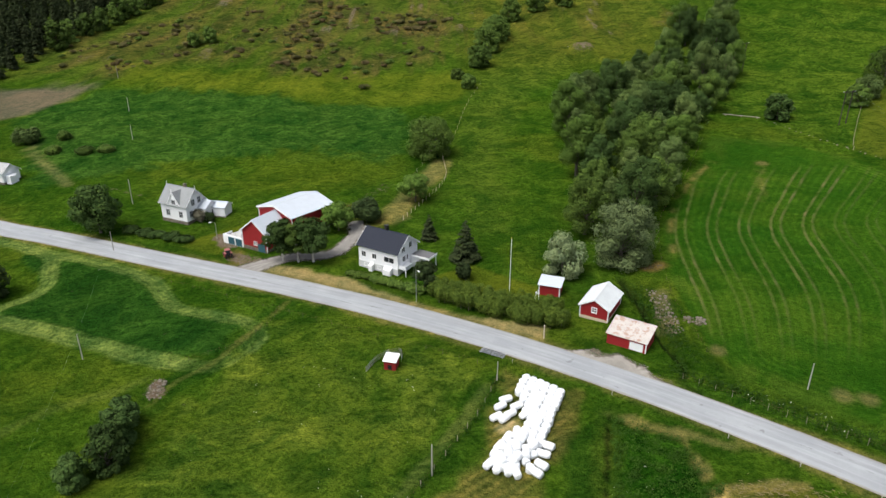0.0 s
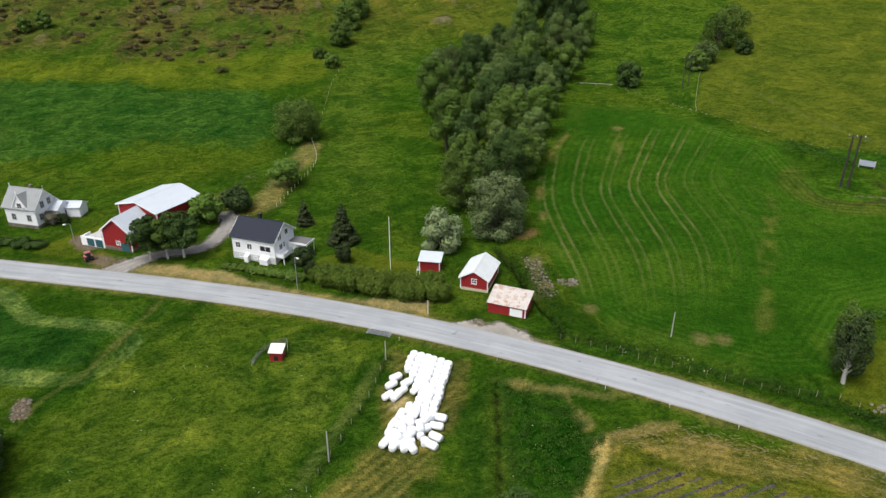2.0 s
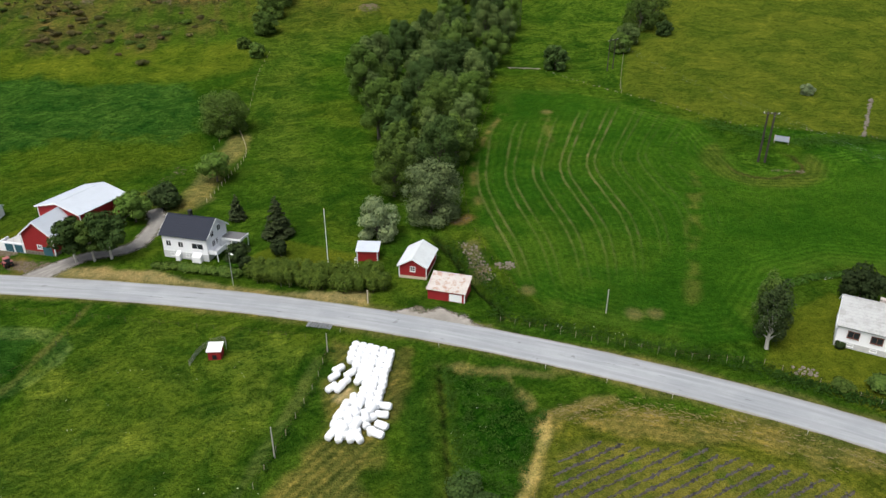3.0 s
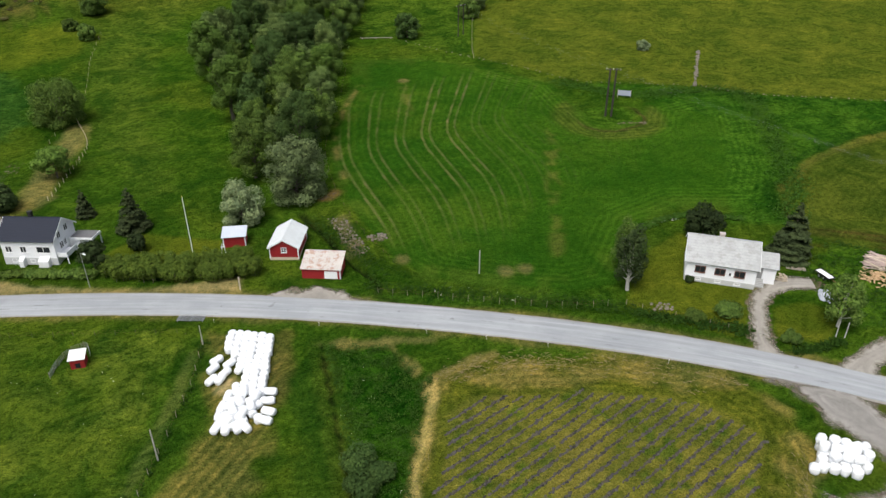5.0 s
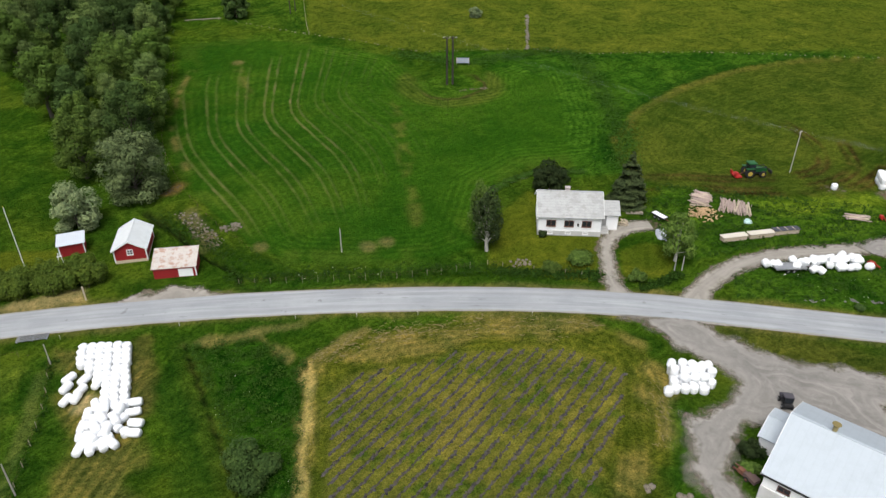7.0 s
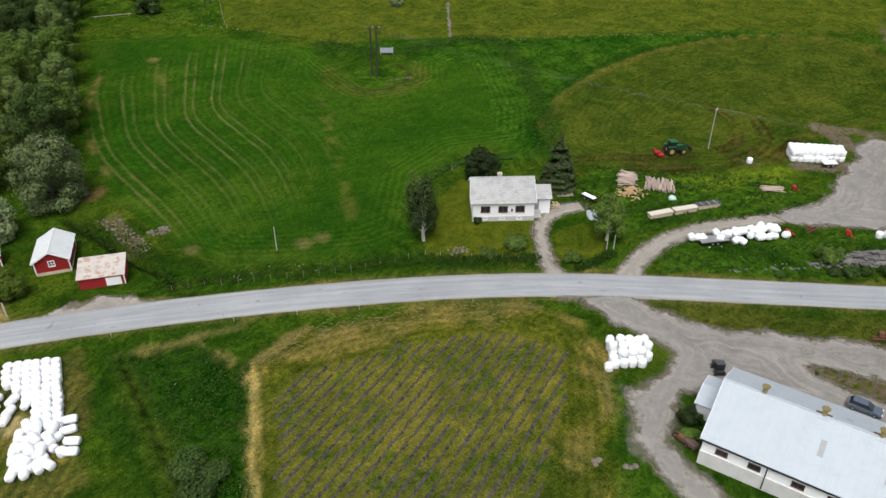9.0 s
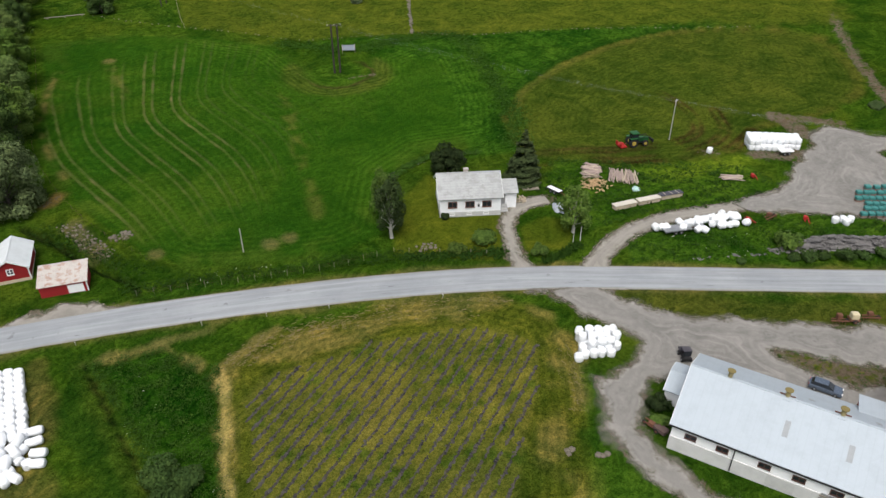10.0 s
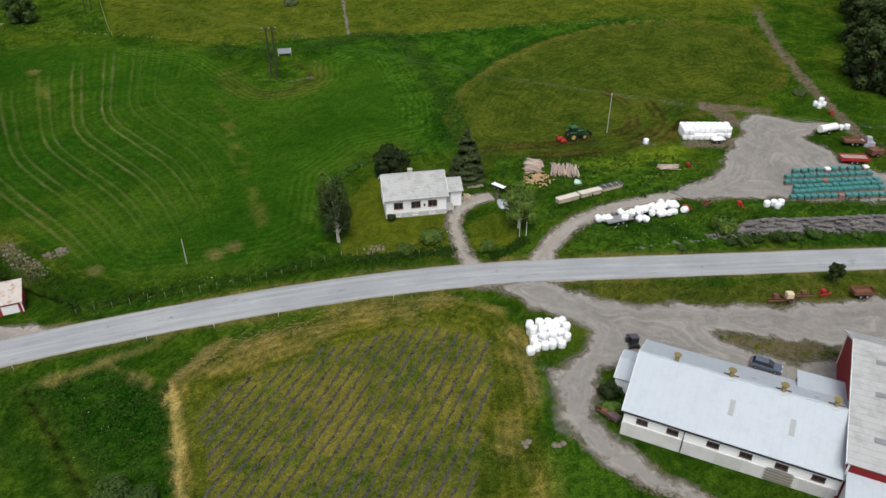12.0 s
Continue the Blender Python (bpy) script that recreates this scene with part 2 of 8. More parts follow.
def ground_mat():
    m, n, l, p = mat("meadow")
    co = place_of(n)

    def attr(name):
        a = n.new("ShaderNodeAttribute")
        a.attribute_name = name
        return a
    tint = attr("tint").outputs["Color"]
    fac = lambda k: attr(k).outputs["Fac"]

    def stretched(turn, sx, sy, vec):
        q = n.new("ShaderNodeMapping")
        q.inputs["Rotation"].default_value, q.inputs["Scale"].default_value = (0, 0, turn), (sx, sy, 1)
        l.new(vec, q.inputs["Vector"])
        return q.outputs[0]
    # wind-laid grass: the place pushed about by broad noise, then stretched
    drift = n.new("ShaderNodeTexNoise")
    drift.inputs["Scale"].default_value, drift.inputs["Detail"].default_value = 0.09, 3.0
    l.new(co, drift.inputs["Vector"])
    push = n.new("ShaderNodeVectorMath")
    push.operation = "MULTIPLY_ADD"
    l.new(drift.outputs["Color"], push.inputs[0])
    push.inputs[1].default_value = (12, 12, 0)
    l.new(co, push.inputs[2])
    laid = push.outputs[0]
    big, mid, fine, tiny = noise_node(n, l, 0.05, 5, 0.6, co), noise_node(n, l, 0.3, 5, 0.62, co), noise_node(n, l, 1.3, 5, 0.7, co), noise_node(n, l, 4.0, 4, 0.75, co)
    patch = noise_node(n, l, 0.11, 7, 0.64, laid, twist=0.6)
    swirl = noise_node(n, l, 0.5, 6, 0.72, stretched(0.5, 0.75, 1.25, laid), twist=0.3)
    lay = noise_node(n, l, 1.1, 5, 0.74, stretched(0.35, 0.5, 1.4, laid))
    tuft = noise_node(n, l, 0.75, 4, 0.75, co, twist=0.4)
    rough = fac("rough")
    r8 = maths(n, l, "ADD", maths(n, l, "MULTIPLY", rough, 0.85), 0.15)
    times = lambda c, f, rgb: mix(n, l, f, c, mix(n, l, 1.0, c, rgb, "MULTIPLY"))
    by = lambda a, b: maths(n, l, "MULTIPLY", a, b)
    c = times(tint, ramp(n, l, big, 0.4, 0.6, 0, 0.7), (0.72, 0.85, 0.8))
    c = times(c, by(ramp(n, l, patch, 0.5, 0.6), rough), (1.46, 1.32, 1.32))
    c = times(c, by(ramp(n, l, patch, 0.49, 0.4), rough), (0.56, 0.72, 0.72))
    c = times(c, by(ramp(n, l, swirl, 0.5, 0.6), r8), (0.6, 0.7, 0.66))
    c = times(c, by(ramp(n, l, swirl, 0.48, 0.38), r8), (1.42, 1.3, 1.3))
    c = times(c, by(ramp(n, l, lay, 0.5, 0.62), r8), (0.74, 0.8, 0.74))
    c = times(c, by(ramp(n, l, lay, 0.47, 0.37), r8), (1.22, 1.18, 1.2))
    c = times(c, by(ramp(n, l, tuft, 0.55, 0.66), by(rough, ramp(n, l, big, 0.45, 0.6, 0.2, 1))), (0.45, 0.6, 0.55))
    c = times(c, by(ramp(n, l, fine, 0.5, 0.6, 0, 0.95), r8), (0.5, 0.58, 0.52))
    c = times(c, ramp(n, l, tiny, 0.5, 0.64, 0, 0.85), (0.56, 0.63, 0.57))
    c = times(c, ramp(n, l, tiny, 0.48, 0.36, 0, 0.85), (1.36, 1.3, 1.27))
    # wheel marks of the spreader, in pairs
    tram = fac("tram")
    jitter = by(maths(n, l, "SUBTRACT", mid, 0.5), 0.8)
    w = maths(n, l, "PINGPONG", maths(n, l, "ADD", tram, by(jitter, 0.6)), 3.45)
    track = maths(n, l, "ABSOLUTE", maths(n, l, "SUBTRACT", w, 1.05))
    mark = by(by(ramp(n, l, track, 0.12, 0.5, 1, 0), fac("tram_strength")), ramp(n, l, noise_node(n, l, 0.12, 4, 0.7, co), 0.36, 0.6, 0.25, 1.0))
    c = mix(n, l, mark, c, mix(n, l, ramp(n, l, mid, 0.4, 0.62), (0.10, 0.12, 0.032), (0.15, 0.13, 0.06)))
    stripe = maths(n, l, "PINGPONG", maths(n, l, "ADD", tram, by(jitter, 1.6)), 0.85)
    c = times(c, by(by(ramp(n, l, stripe, 0.25, 0.6), ramp(n, l, fac("tram_strength"), 0, 0.15)), ramp(n, l, mid, 0.35, 0.6, 0.15, 0.7)), (1.42, 1.24, 1.28))
    # mower rounds
    rnd = maths(n, l, "ADD", fac("rounds"), by(jitter, 1.4))
    band = maths(n, l, "PINGPONG", rnd, 0.75)
    rs = fac("round_strength")
    c = times(c, by(by(ramp(n, l, band, 0.3, 0.6), rs), ramp(n, l, mid, 0.35, 0.6, 0.3, 1)), (1.75, 1.5, 1.6))
    c = times(c, by(by(ramp(n, l, band, 0.3, 0.1), rs), ramp(n, l, mid, 0.6, 0.4, 0.2, 0.8)), (0.6, 0.72, 0.7))
    # bare soil and stones
    soil = ramp(n, l, maths(n, l, "ADD", fac("soil"), maths(n, l, "ADD", by(maths(n, l, "SUBTRACT", fine, 0.5), 1.8), by(maths(n, l, "SUBTRACT", tuft, 0.5), 1.2))), 0.4, 0.72)
    dirt = mix(n, l, ramp(n, l, tiny, 0.38, 0.62), (0.085, 0.066, 0.045), (0.2, 0.165, 0.125))
    dirt = mix(n, l, ramp(n, l, mid, 0.45, 0.6, 0, 0.6), dirt, (0.11, 0.075, 0.048))
    c = mix(n, l, soil, c, dirt)
    l.new(c, p.inputs["Base Color"])
    p.inputs["Roughness"].default_value = 1.0
    p.inputs["Specular IOR Level"].default_value = 0.0
    h = maths(n, l, "ADD", by(fine, 0.8), by(tiny, 0.35))
    h = maths(n, l, "ADD", h, by(maths(n, l, "ADD", mid, tuft), by(rough, 0.9)))
    bump(n, l, p, h, 1.0, 0.6)
    return m


def stony(name, a, b, c3, scale=2.2, relief=0.03, worn=False):
    """Loose stone; worn: an edge that breaks up into the grass."""
    m, n, l, p = mat(name)
    co = place_of(n)
    broad, mid, fine = noise_node(n, l, 0.18, 5, 0.65, co, twist=0.8), noise_node(n, l, scale * 0.4, 5, 0.7, co, twist=0.6), noise_node(n, l, scale * 5, 4, 0.75, co)
    c = mix(n, l, ramp(n, l, broad, 0.42, 0.58), a, b)
    c = mix(n, l, ramp(n, l, mid, 0.47, 0.62, 0, 0.35 if worn else 0.7), c, c3)
    c = mix(n, l, ramp(n, l, mid, 0.46, 0.36, 0, 0.25 if worn else 0.5), c, tuple(v * 0.75 for v in a))
    c = mix(n, l, ramp(n, l, fine, 0.48, 0.62, 0, 0.5), c, tuple(v * 0.6 for v in a))
    p.inputs["Roughness"].default_value = 0.9
    p.inputs["Specular IOR Level"].default_value = 0.1
    bump(n, l, p, fine, 0.7, relief)
    if worn:
        e = n.new("ShaderNodeAttribute")
        e.attribute_name = "edge"
        ragged = maths(n, l, "ADD", e.outputs["Fac"], maths(n, l, "ADD", maths(n, l, "MULTIPLY", maths(n, l, "SUBTRACT", mid, 0.5), 2.8), maths(n, l, "MULTIPLY", maths(n, l, "SUBTRACT", fine, 0.5), 1.4)))
        xyz, lanes = n.new("ShaderNodeSeparateXYZ"), n.new("ShaderNodeCombineXYZ")
        l.new(co, xyz.inputs[0])
        l.new(maths(n, l, "MULTIPLY", e.outputs["Fac"], 1.6), lanes.inputs[0])
        l.new(maths(n, l, "MULTIPLY", xyz.outputs["X"], 0.09), lanes.inputs[1])
        l.new(maths(n, l, "MULTIPLY", xyz.outputs["Y"], 0.09), lanes.inputs[2])
        lane = noise_node(n, l, 1.0, 4, 0.6, lanes.outputs[0])
        c = mix(n, l, ramp(n, l, lane, 0.5, 0.7, 0, 0.5), c, tuple(min(1, v * 1.45) for v in a))
        c = mix(n, l, ramp(n, l, lane, 0.46, 0.3, 0, 0.35), c, tuple(v * 0.68 for v in a))
        rut = maths(n, l, "PINGPONG", maths(n, l, "ADD", e.outputs["Fac"], maths(n, l, "MULTIPLY", broad, 1.2)), 0.9)
        c = mix(n, l, maths(n, l, "MULTIPLY", ramp(n, l, rut, 0.3, 0.75, 0, 0.4), ramp(n, l, e.outputs["Fac"], 2.4, 1.0, 0.12, 1)), c, tuple(min(1, v * 1.4) for v in a))
        c = mix(n, l, maths(n, l, "MULTIPLY", ramp(n, l, rut, 0.3, 0.05, 0, 0.4), ramp(n, l, e.outputs["Fac"], 2.4, 1.0, 0.1, 1)), c, tuple(v * 0.72 for v in a))
        c = mix(n, l, ramp(n, l, ragged, 0.0, 0.6, 0.45, 0), c, (0.15, 0.13, 0.08))
        l.new(ramp(n, l, ragged, -1.1, 0.55), p.inputs["Alpha"])
        c = mix(n, l, ramp(n, l, noise_node(n, l, 0.45, 6, 0.72, co, twist=0.5), 0.5, 0.7, 0, 0.35), c, tuple(v * 0.65 for v in b))
        c = mix(n, l, maths(n, l, "MULTIPLY", ramp(n, l, maths(n, l, "ABSOLUTE", maths(n, l, "SUBTRACT", e.outputs["Fac"], 1.15)), 0.15, 0.45, 0.5, 0), ramp(n, l, broad, 0.35, 0.6)), c, tuple(min(1, v * 1.25) for v in a))
    l.new(c, p.inputs["Base Color"])
    return m


def asphalt_mat():
    m, n, l, p = mat("old_asphalt")
    co = place_of(n)
    uv = n.new("ShaderNodeUVMap")
    sep = n.new("ShaderNodeSeparateXYZ")
    l.new(uv.outputs[0], sep.inputs[0])
    broad, mid, fine = noise_node(n, l, 0.15, 5, 0.65, co), noise_node(n, l, 1.1, 6, 0.7, co), noise_node(n, l, 22, 3, 0.8, co)
    c = mix(n, l, ramp(n, l, broad, 0.4, 0.65), (0.258, 0.276, 0.292), (0.312, 0.328, 0.342))
    c = mix(n, l, ramp(n, l, mid, 0.55, 0.8, 0, 0.5), c, (0.21, 0.215, 0.23))
    c = mix(n, l, ramp(n, l, fine, 0.4, 0.7, 0, 0.3), c, (0.18, 0.182, 0.19))
    across = maths(n, l, "ABSOLUTE", sep.outputs["X"])
    wheel = maths(n, l, "ABSOLUTE", maths(n, l, "SUBTRACT", across, 1.5))
    c = mix(n, l, ramp(n, l, wheel, 0.2, 0.7, 0.3, 0), c, (0.235, 0.24, 0.255))
    patch = ramp(n, l, maths(n, l, "ADD", noise_node(n, l, 0.5, 3, 0.5, co), maths(n, l, "MULTIPLY", across, -0.015)), 0.685, 0.7, 0, 0.5)
    c = mix(n, l, patch, c, (0.11, 0.112, 0.118))
    run = n.new("ShaderNodeMapping")
    run.inputs["Scale"].default_value = (1.3, 0.05, 1)
    l.new(uv.outputs[0], run.inputs["Vector"])
    worn = noise_node(n, l, 1.0, 5, 0.65, run.outputs[0])
    c = mix(n, l, ramp(n, l, worn, 0.5, 0.66, 0, 0.6), c, (0.36, 0.375, 0.385))
    c = mix(n, l, ramp(n, l, worn, 0.46, 0.34, 0, 0.55), c, (0.19, 0.2, 0.212))
    tar = n.new("ShaderNodeMapping")
    tar.inputs["Scale"].default_value = (2.2, 0.16, 1)
    l.new(uv.outputs[0], tar.inputs["Vector"])
    c = mix(n, l, ramp(n, l, noise_node(n, l, 1.0, 3, 0.5, tar.outputs[0]), 0.69, 0.72, 0, 0.75), c, (0.1, 0.103, 0.11))
    edge = ramp(n, l, maths(n, l, "ADD", across, maths(n, l, "MULTIPLY", mid, 0.5)), 2.95, 3.25, 0, 0.8)
    c = mix(n, l, edge, c, (0.22, 0.2, 0.16))
    l.new(c, p.inputs["Base Color"])
    p.inputs["Roughness"].default_value = 0.8
    p.inputs["Specular IOR Level"].default_value = 0.3
    bump(n, l, p, fine, 0.4, 0.01)
    return m


MEADOW, ASPHALT = ground_mat(), asphalt_mat()
GRAVEL = stony("gravel", (0.265, 0.247, 0.218), (0.215, 0.2, 0.175), (0.32, 0.3, 0.268), worn=True)
YARD = stony("packed_gravel", (0.226, 0.215, 0.198), (0.176, 0.168, 0.155), (0.29, 0.277, 0.255), worn=True)
SLATE = stony("slate_rubble", (0.17, 0.162, 0.158), (0.095, 0.09, 0.088), (0.25, 0.24, 0.23), 3.0, 0.2)
STONE = stony("field_stone", (0.185, 0.16, 0.125), (0.105, 0.09, 0.072), (0.27, 0.245, 0.2), 2.5, 0.05)
RED = boards("red_paint", (0.27, 0.016, 0.018), 0.16, wear=0.22)
WHITE_BOARD = boards("white_boards", (0.83, 0.84, 0.86), 0.15, vertical=False, wear=0.06, seam=0.15)
WHITE = plain("white_paint", (0.8, 0.81, 0.82), 0.55, wear=0.1)
PLASTER = plain("grey_plaster", (0.46, 0.46, 0.45), 0.85, wear=0.3, scale=0.8)
WHITE_METAL = boards("white_sheet_roof", (0.5, 0.545, 0.6), 0.28, axis="X", rough=0.45, wear=0.16, depth=0.025)
WHITE_METAL_Y = boards("white_sheet_roof_cross", (0.405, 0.455, 0.5), 0.9, axis="X", rough=0.5, wear=0.2, depth=0.006, seam=0.07)
RUST_ROOF = boards("rust_streaked_sheet", (0.5, 0.465, 0.43), 0.25, axis="X", rough=0.6, wear=0.35, stain=(0.33, 0.17, 0.11), depth=0.03)
OLD_ROOF = boards("weathered_sheet", (0.4, 0.41, 0.41), 0.9, axis="Y", rough=0.7, wear=0.75, dirt=(0.17, 0.165, 0.155), depth=0.02)
DARK_ROOF = boards("dark_pantile", (0.011, 0.015, 0.028), 0.33, axis="Z", rough=0.7, wear=0.12, depth=0.05)
SLATE_ROOF = boards("grey_slate_roof", (0.40, 0.41, 0.41), 0.3, axis="Z", rough=0.7, wear=0.6, dirt=(0.17, 0.175, 0.165), depth=0.03, stain=(0.28, 0.285, 0.27))
GLASS, _n, _l, _p = mat("window_glass")
_p.inputs["Base Color"].default_value, _p.inputs["Roughness"].default_value = (0.02, 0.024, 0.03, 1), 0.08
DARK = plain("dark_opening", (0.015, 0.014, 0.014), 0.9)
WRAP = None


def wrap_mat():
    m, n, l, p = mat("white_wrap_film")
    co = place_of(n)
    v = noise_node(n, l, 3.0, 5, 0.7, co)
    info = n.new("ShaderNodeObjectInfo")
    c = mix(n, l, ramp(n, l, v, 0.4, 0.75, 0, 0.3), (0.82, 0.84, 0.86), (0.62, 0.64, 0.66))
    c = mix(n, l, ramp(n, l, info.outputs["Random"], 0.5, 1, 0, 0.35), c, (0.68, 0.7, 0.71))
    l.new(c, p.inputs["Base Color"])
    p.inputs["Roughness"].default_value = 0.35
    bump(n, l, p, noise_node(n, l, 7.0, 4, 0.6, co), 0.5, 0.05)
    return m


WRAP = wrap_mat()
WOOD = plain("grey_wood", (0.3, 0.26, 0.21), 0.85, wear=0.4, scale=3)
POLE_WOOD = plain("tarred_pole", (0.04, 0.033, 0.028), 0.9, wear=0.4, scale=2)
PALE_WOOD = plain("pale_timber", (0.52, 0.44, 0.33), 0.8, wear=0.3, scale=3)
BARK = plain("bark", (0.11, 0.095, 0.075), 0.95, wear=0.5, scale=4, relief=0.03)
BIRCH_BARK = plain("birch_bark", (0.5, 0.48, 0.44), 0.85, wear=0.6, scale=5, dirt=(0.08, 0.07, 0.06))
LOG_BARK = plain("log_bark", (0.42, 0.33, 0.29), 0.9, wear=0.5, scale=2)
STEEL = plain("galvanised_steel", (0.42, 0.43, 0.44), 0.45, 0.7, wear=0.3)
BLACK = plain("black_rubber", (0.018, 0.018, 0.019), 0.8)
IRON = plain("rusty_iron", (0.17, 0.075, 0.045), 0.85, wear=0.6, scale=3, dirt=(0.05, 0.03, 0.025))
RED_METAL = plain("red_machine_paint", (0.38, 0.025, 0.022), 0.45, wear=0.35, scale=2)
GREEN_METAL = plain("green_machine_paint", (0.012, 0.085, 0.022), 0.4, wear=0.2)
YELLOW_METAL = plain("yellow_paint", (0.46, 0.34, 0.06), 0.5, wear=0.4)
TEAL = plain("teal_tarpaulin", (0.05, 0.205, 0.19), 0.6, wear=0.35, scale=2)
CRATE = plain("crate_slats", (0.25, 0.155, 0.13), 0.85, wear=0.4, scale=3)
TARP = plain("grey_tarp", (0.4, 0.43, 0.48), 0.6, wear=0.3)
BLUE_DOOR = plain("blue_green_door", (0.03, 0.095, 0.12), 0.6, wear=0.3)
BLACK_STEEL = plain("black_chimney_steel", (0.02, 0.02, 0.022), 0.5)
CAR_PAINT = plain("blue_grey_car_paint", (0.15, 0.19, 0.25), 0.25, 0.5, wear=0.05)
MULCH, _n, _l, _p = mat("mulch_film")
_c = mix(_n, _l, _n.new("ShaderNodeNewGeometry").outputs["Random Per Island"], (0.022, 0.021, 0.021), (0.078, 0.073, 0.071))
_c = mix(_n, _l, ramp(_n, _l, noise_node(_n, _l, 0.7, 5, 0.7, place_of(_n)), 0.45, 0.62, 0, 0.6), _c, (0.1, 0.085, 0.05))
_l.new(_c, _p.inputs["Base Color"])
_p.inputs["Roughness"].default_value = 0.85
_p.inputs["Specular IOR Level"].default_value = 0.1
LEAF = leaf_mat("broad_leaves", (0.025, 0.058, 0.01), (0.13, 0.19, 0.036), (0.05, 0.09, 0.02))
LEAF_GREY = leaf_mat("willow_leaves", (0.085, 0.125, 0.055), (0.22, 0.265, 0.135), (0.085, 0.115, 0.055))
PALE_WILLOW = leaf_mat("pale_willow_leaves", (0.075, 0.11, 0.046), (0.19, 0.245, 0.1), (0.08, 0.11, 0.05))
ALDER_DARK = leaf_mat("shaded_alder_leaves", (0.02, 0.046, 0.012), (0.075, 0.12, 0.03), (0.035, 0.065, 0.018))
ALDER_GREY = leaf_mat("alder_leaves", (0.045, 0.085, 0.02), (0.17, 0.225, 0.07), (0.065, 0.105, 0.03))
HEATH_BUSH = leaf_mat("heath_twigs", (0.075, 0.062, 0.028), (0.19, 0.135, 0.065), (0.07, 0.09, 0.025))
LEAF_BRIGHT = leaf_mat("bright_leaves", (0.035, 0.08, 0.012), (0.12, 0.19, 0.035), (0.06, 0.1, 0.02))
LEAF_DARK = leaf_mat("dark_leaves", (0.02, 0.036, 0.012), (0.052, 0.076, 0.026))
HEDGE_LEAF = leaf_mat("hedge_leaves", (0.045, 0.09, 0.012), (0.165, 0.225, 0.036))
NEEDLE = leaf_mat("spruce_needles", (0.022, 0.036, 0.014), (0.07, 0.09, 0.036))
HEATH_LEAF = leaf_mat("brown_heath", (0.06, 0.06, 0.022), (0.15, 0.125, 0.05), (0.06, 0.08, 0.022))
WEED_LEAF = leaf_mat("weed_leaves", (0.022, 0.062, 0.007), (0.05, 0.105, 0.014))
FLOWER = plain("white_flower", (0.6, 0.62, 0.5), 0.9)


# ---- mesh helpers ----
def finish(name, bm, material, soft=False):
    me = bpy.data.meshes.new(name)
    if soft:
        for f in bm.faces:
            f.smooth = True
    bm.to_mesh(me)
    bm.free()
    if material:
        me.materials.append(material)
    return me


def part(name, bm, material, parent, label="", soft=False):
    ob = new(name, finish(name, bm, material, soft))
    ob.parent = parent
    return tagged(ob, label)


def thing(name, m, label, category, group="", kind=""):
    ob = new(name)
    ob.empty_display_size = 0.3
    ob.matrix_world = m
    return tagged(ob, label, category, group, kind)


def single(name, bm, material, m, label, category, group="", kind="", soft=False):
    ob = new(name, finish(name, bm, material, soft))
    ob.matrix_world = m
    return tagged(ob, label, category, group, kind)


def on(x, y, turn=0.0, h=0.0):
    return Matrix.Translation(gp(x, y, h)) @ pose(0, 0, 0, 0, 0, turn)


def hexa(bm, corners):
    """A solid from eight corners: four below, then the four above them."""
    v = [bm.verts.new(c) for c in corners]
    for f in ((3, 2, 1, 0), (4, 5, 6, 7), (0, 1, 5, 4), (1, 2, 6, 5), (2, 3, 7, 6), (3, 0, 4, 7)):
        bm.faces.new([v[k] for k in f])
    return v


def box(bm, x0, x1, y0, y1, z0, z1, m=None):
    c = [Vector(q) for q in ((x0, y0, z0), (x1, y0, z0), (x1, y1, z0), (x0, y1, z0), (x0, y0, z1), (x1, y0, z1), (x1, y1, z1), (x0, y1, z1))]
    return hexa(bm, [m @ q for q in c] if m else c)


def boxed(*a, m=None):
    bm = bmesh.new()
    box(bm, *a, m=m)
    return bm


def rod(bm, a, b, r0, r1=None, sides=8):
    """A tapered round bar from a to b, closed at both ends."""
    a, b = Vector(a), Vector(b)
    r1 = r0 if r1 is None else r1
    q = (b - a).to_track_quat("Z", "Y")
    ring = lambda c, r: [bm.verts.new(c + q @ Vector((r * math.cos(6.2832 * k / sides), r * math.sin(6.2832 * k / sides), 0))) for k in range(sides)]
    v, w = ring(a, r0), ring(b, r1)
    for k in range(sides):
        bm.faces.new((v[k], v[(k + 1) % sides], w[(k + 1) % sides], w[k]))
    bm.faces.new(v[::-1])
    bm.faces.new(w)


def rodded(*a, **k):
    bm = bmesh.new()
    rod(bm, *a, **k)
    return bm


def bevelled(bm, width, segments=2):
    bmesh.ops.bevel(bm, geom=list(bm.edges), offset=width, segments=segments, affect="EDGES", profile=0.6)
    return bm


# ---- ground ----
def graded(lo, a, b, hi, step):
    mid = np.arange(a, b + 0.01, step)
    out, s, left, right = step, step, [], []
    p, s = a, step
    while p > lo:
        s *= 1.09
        p -= s
        left.append(p)
    p, s = b, step
    while p < hi:
        s *= 1.09
        p += s
        right.append(p)
    return np.array(left[::-1] + mid.tolist() + right)


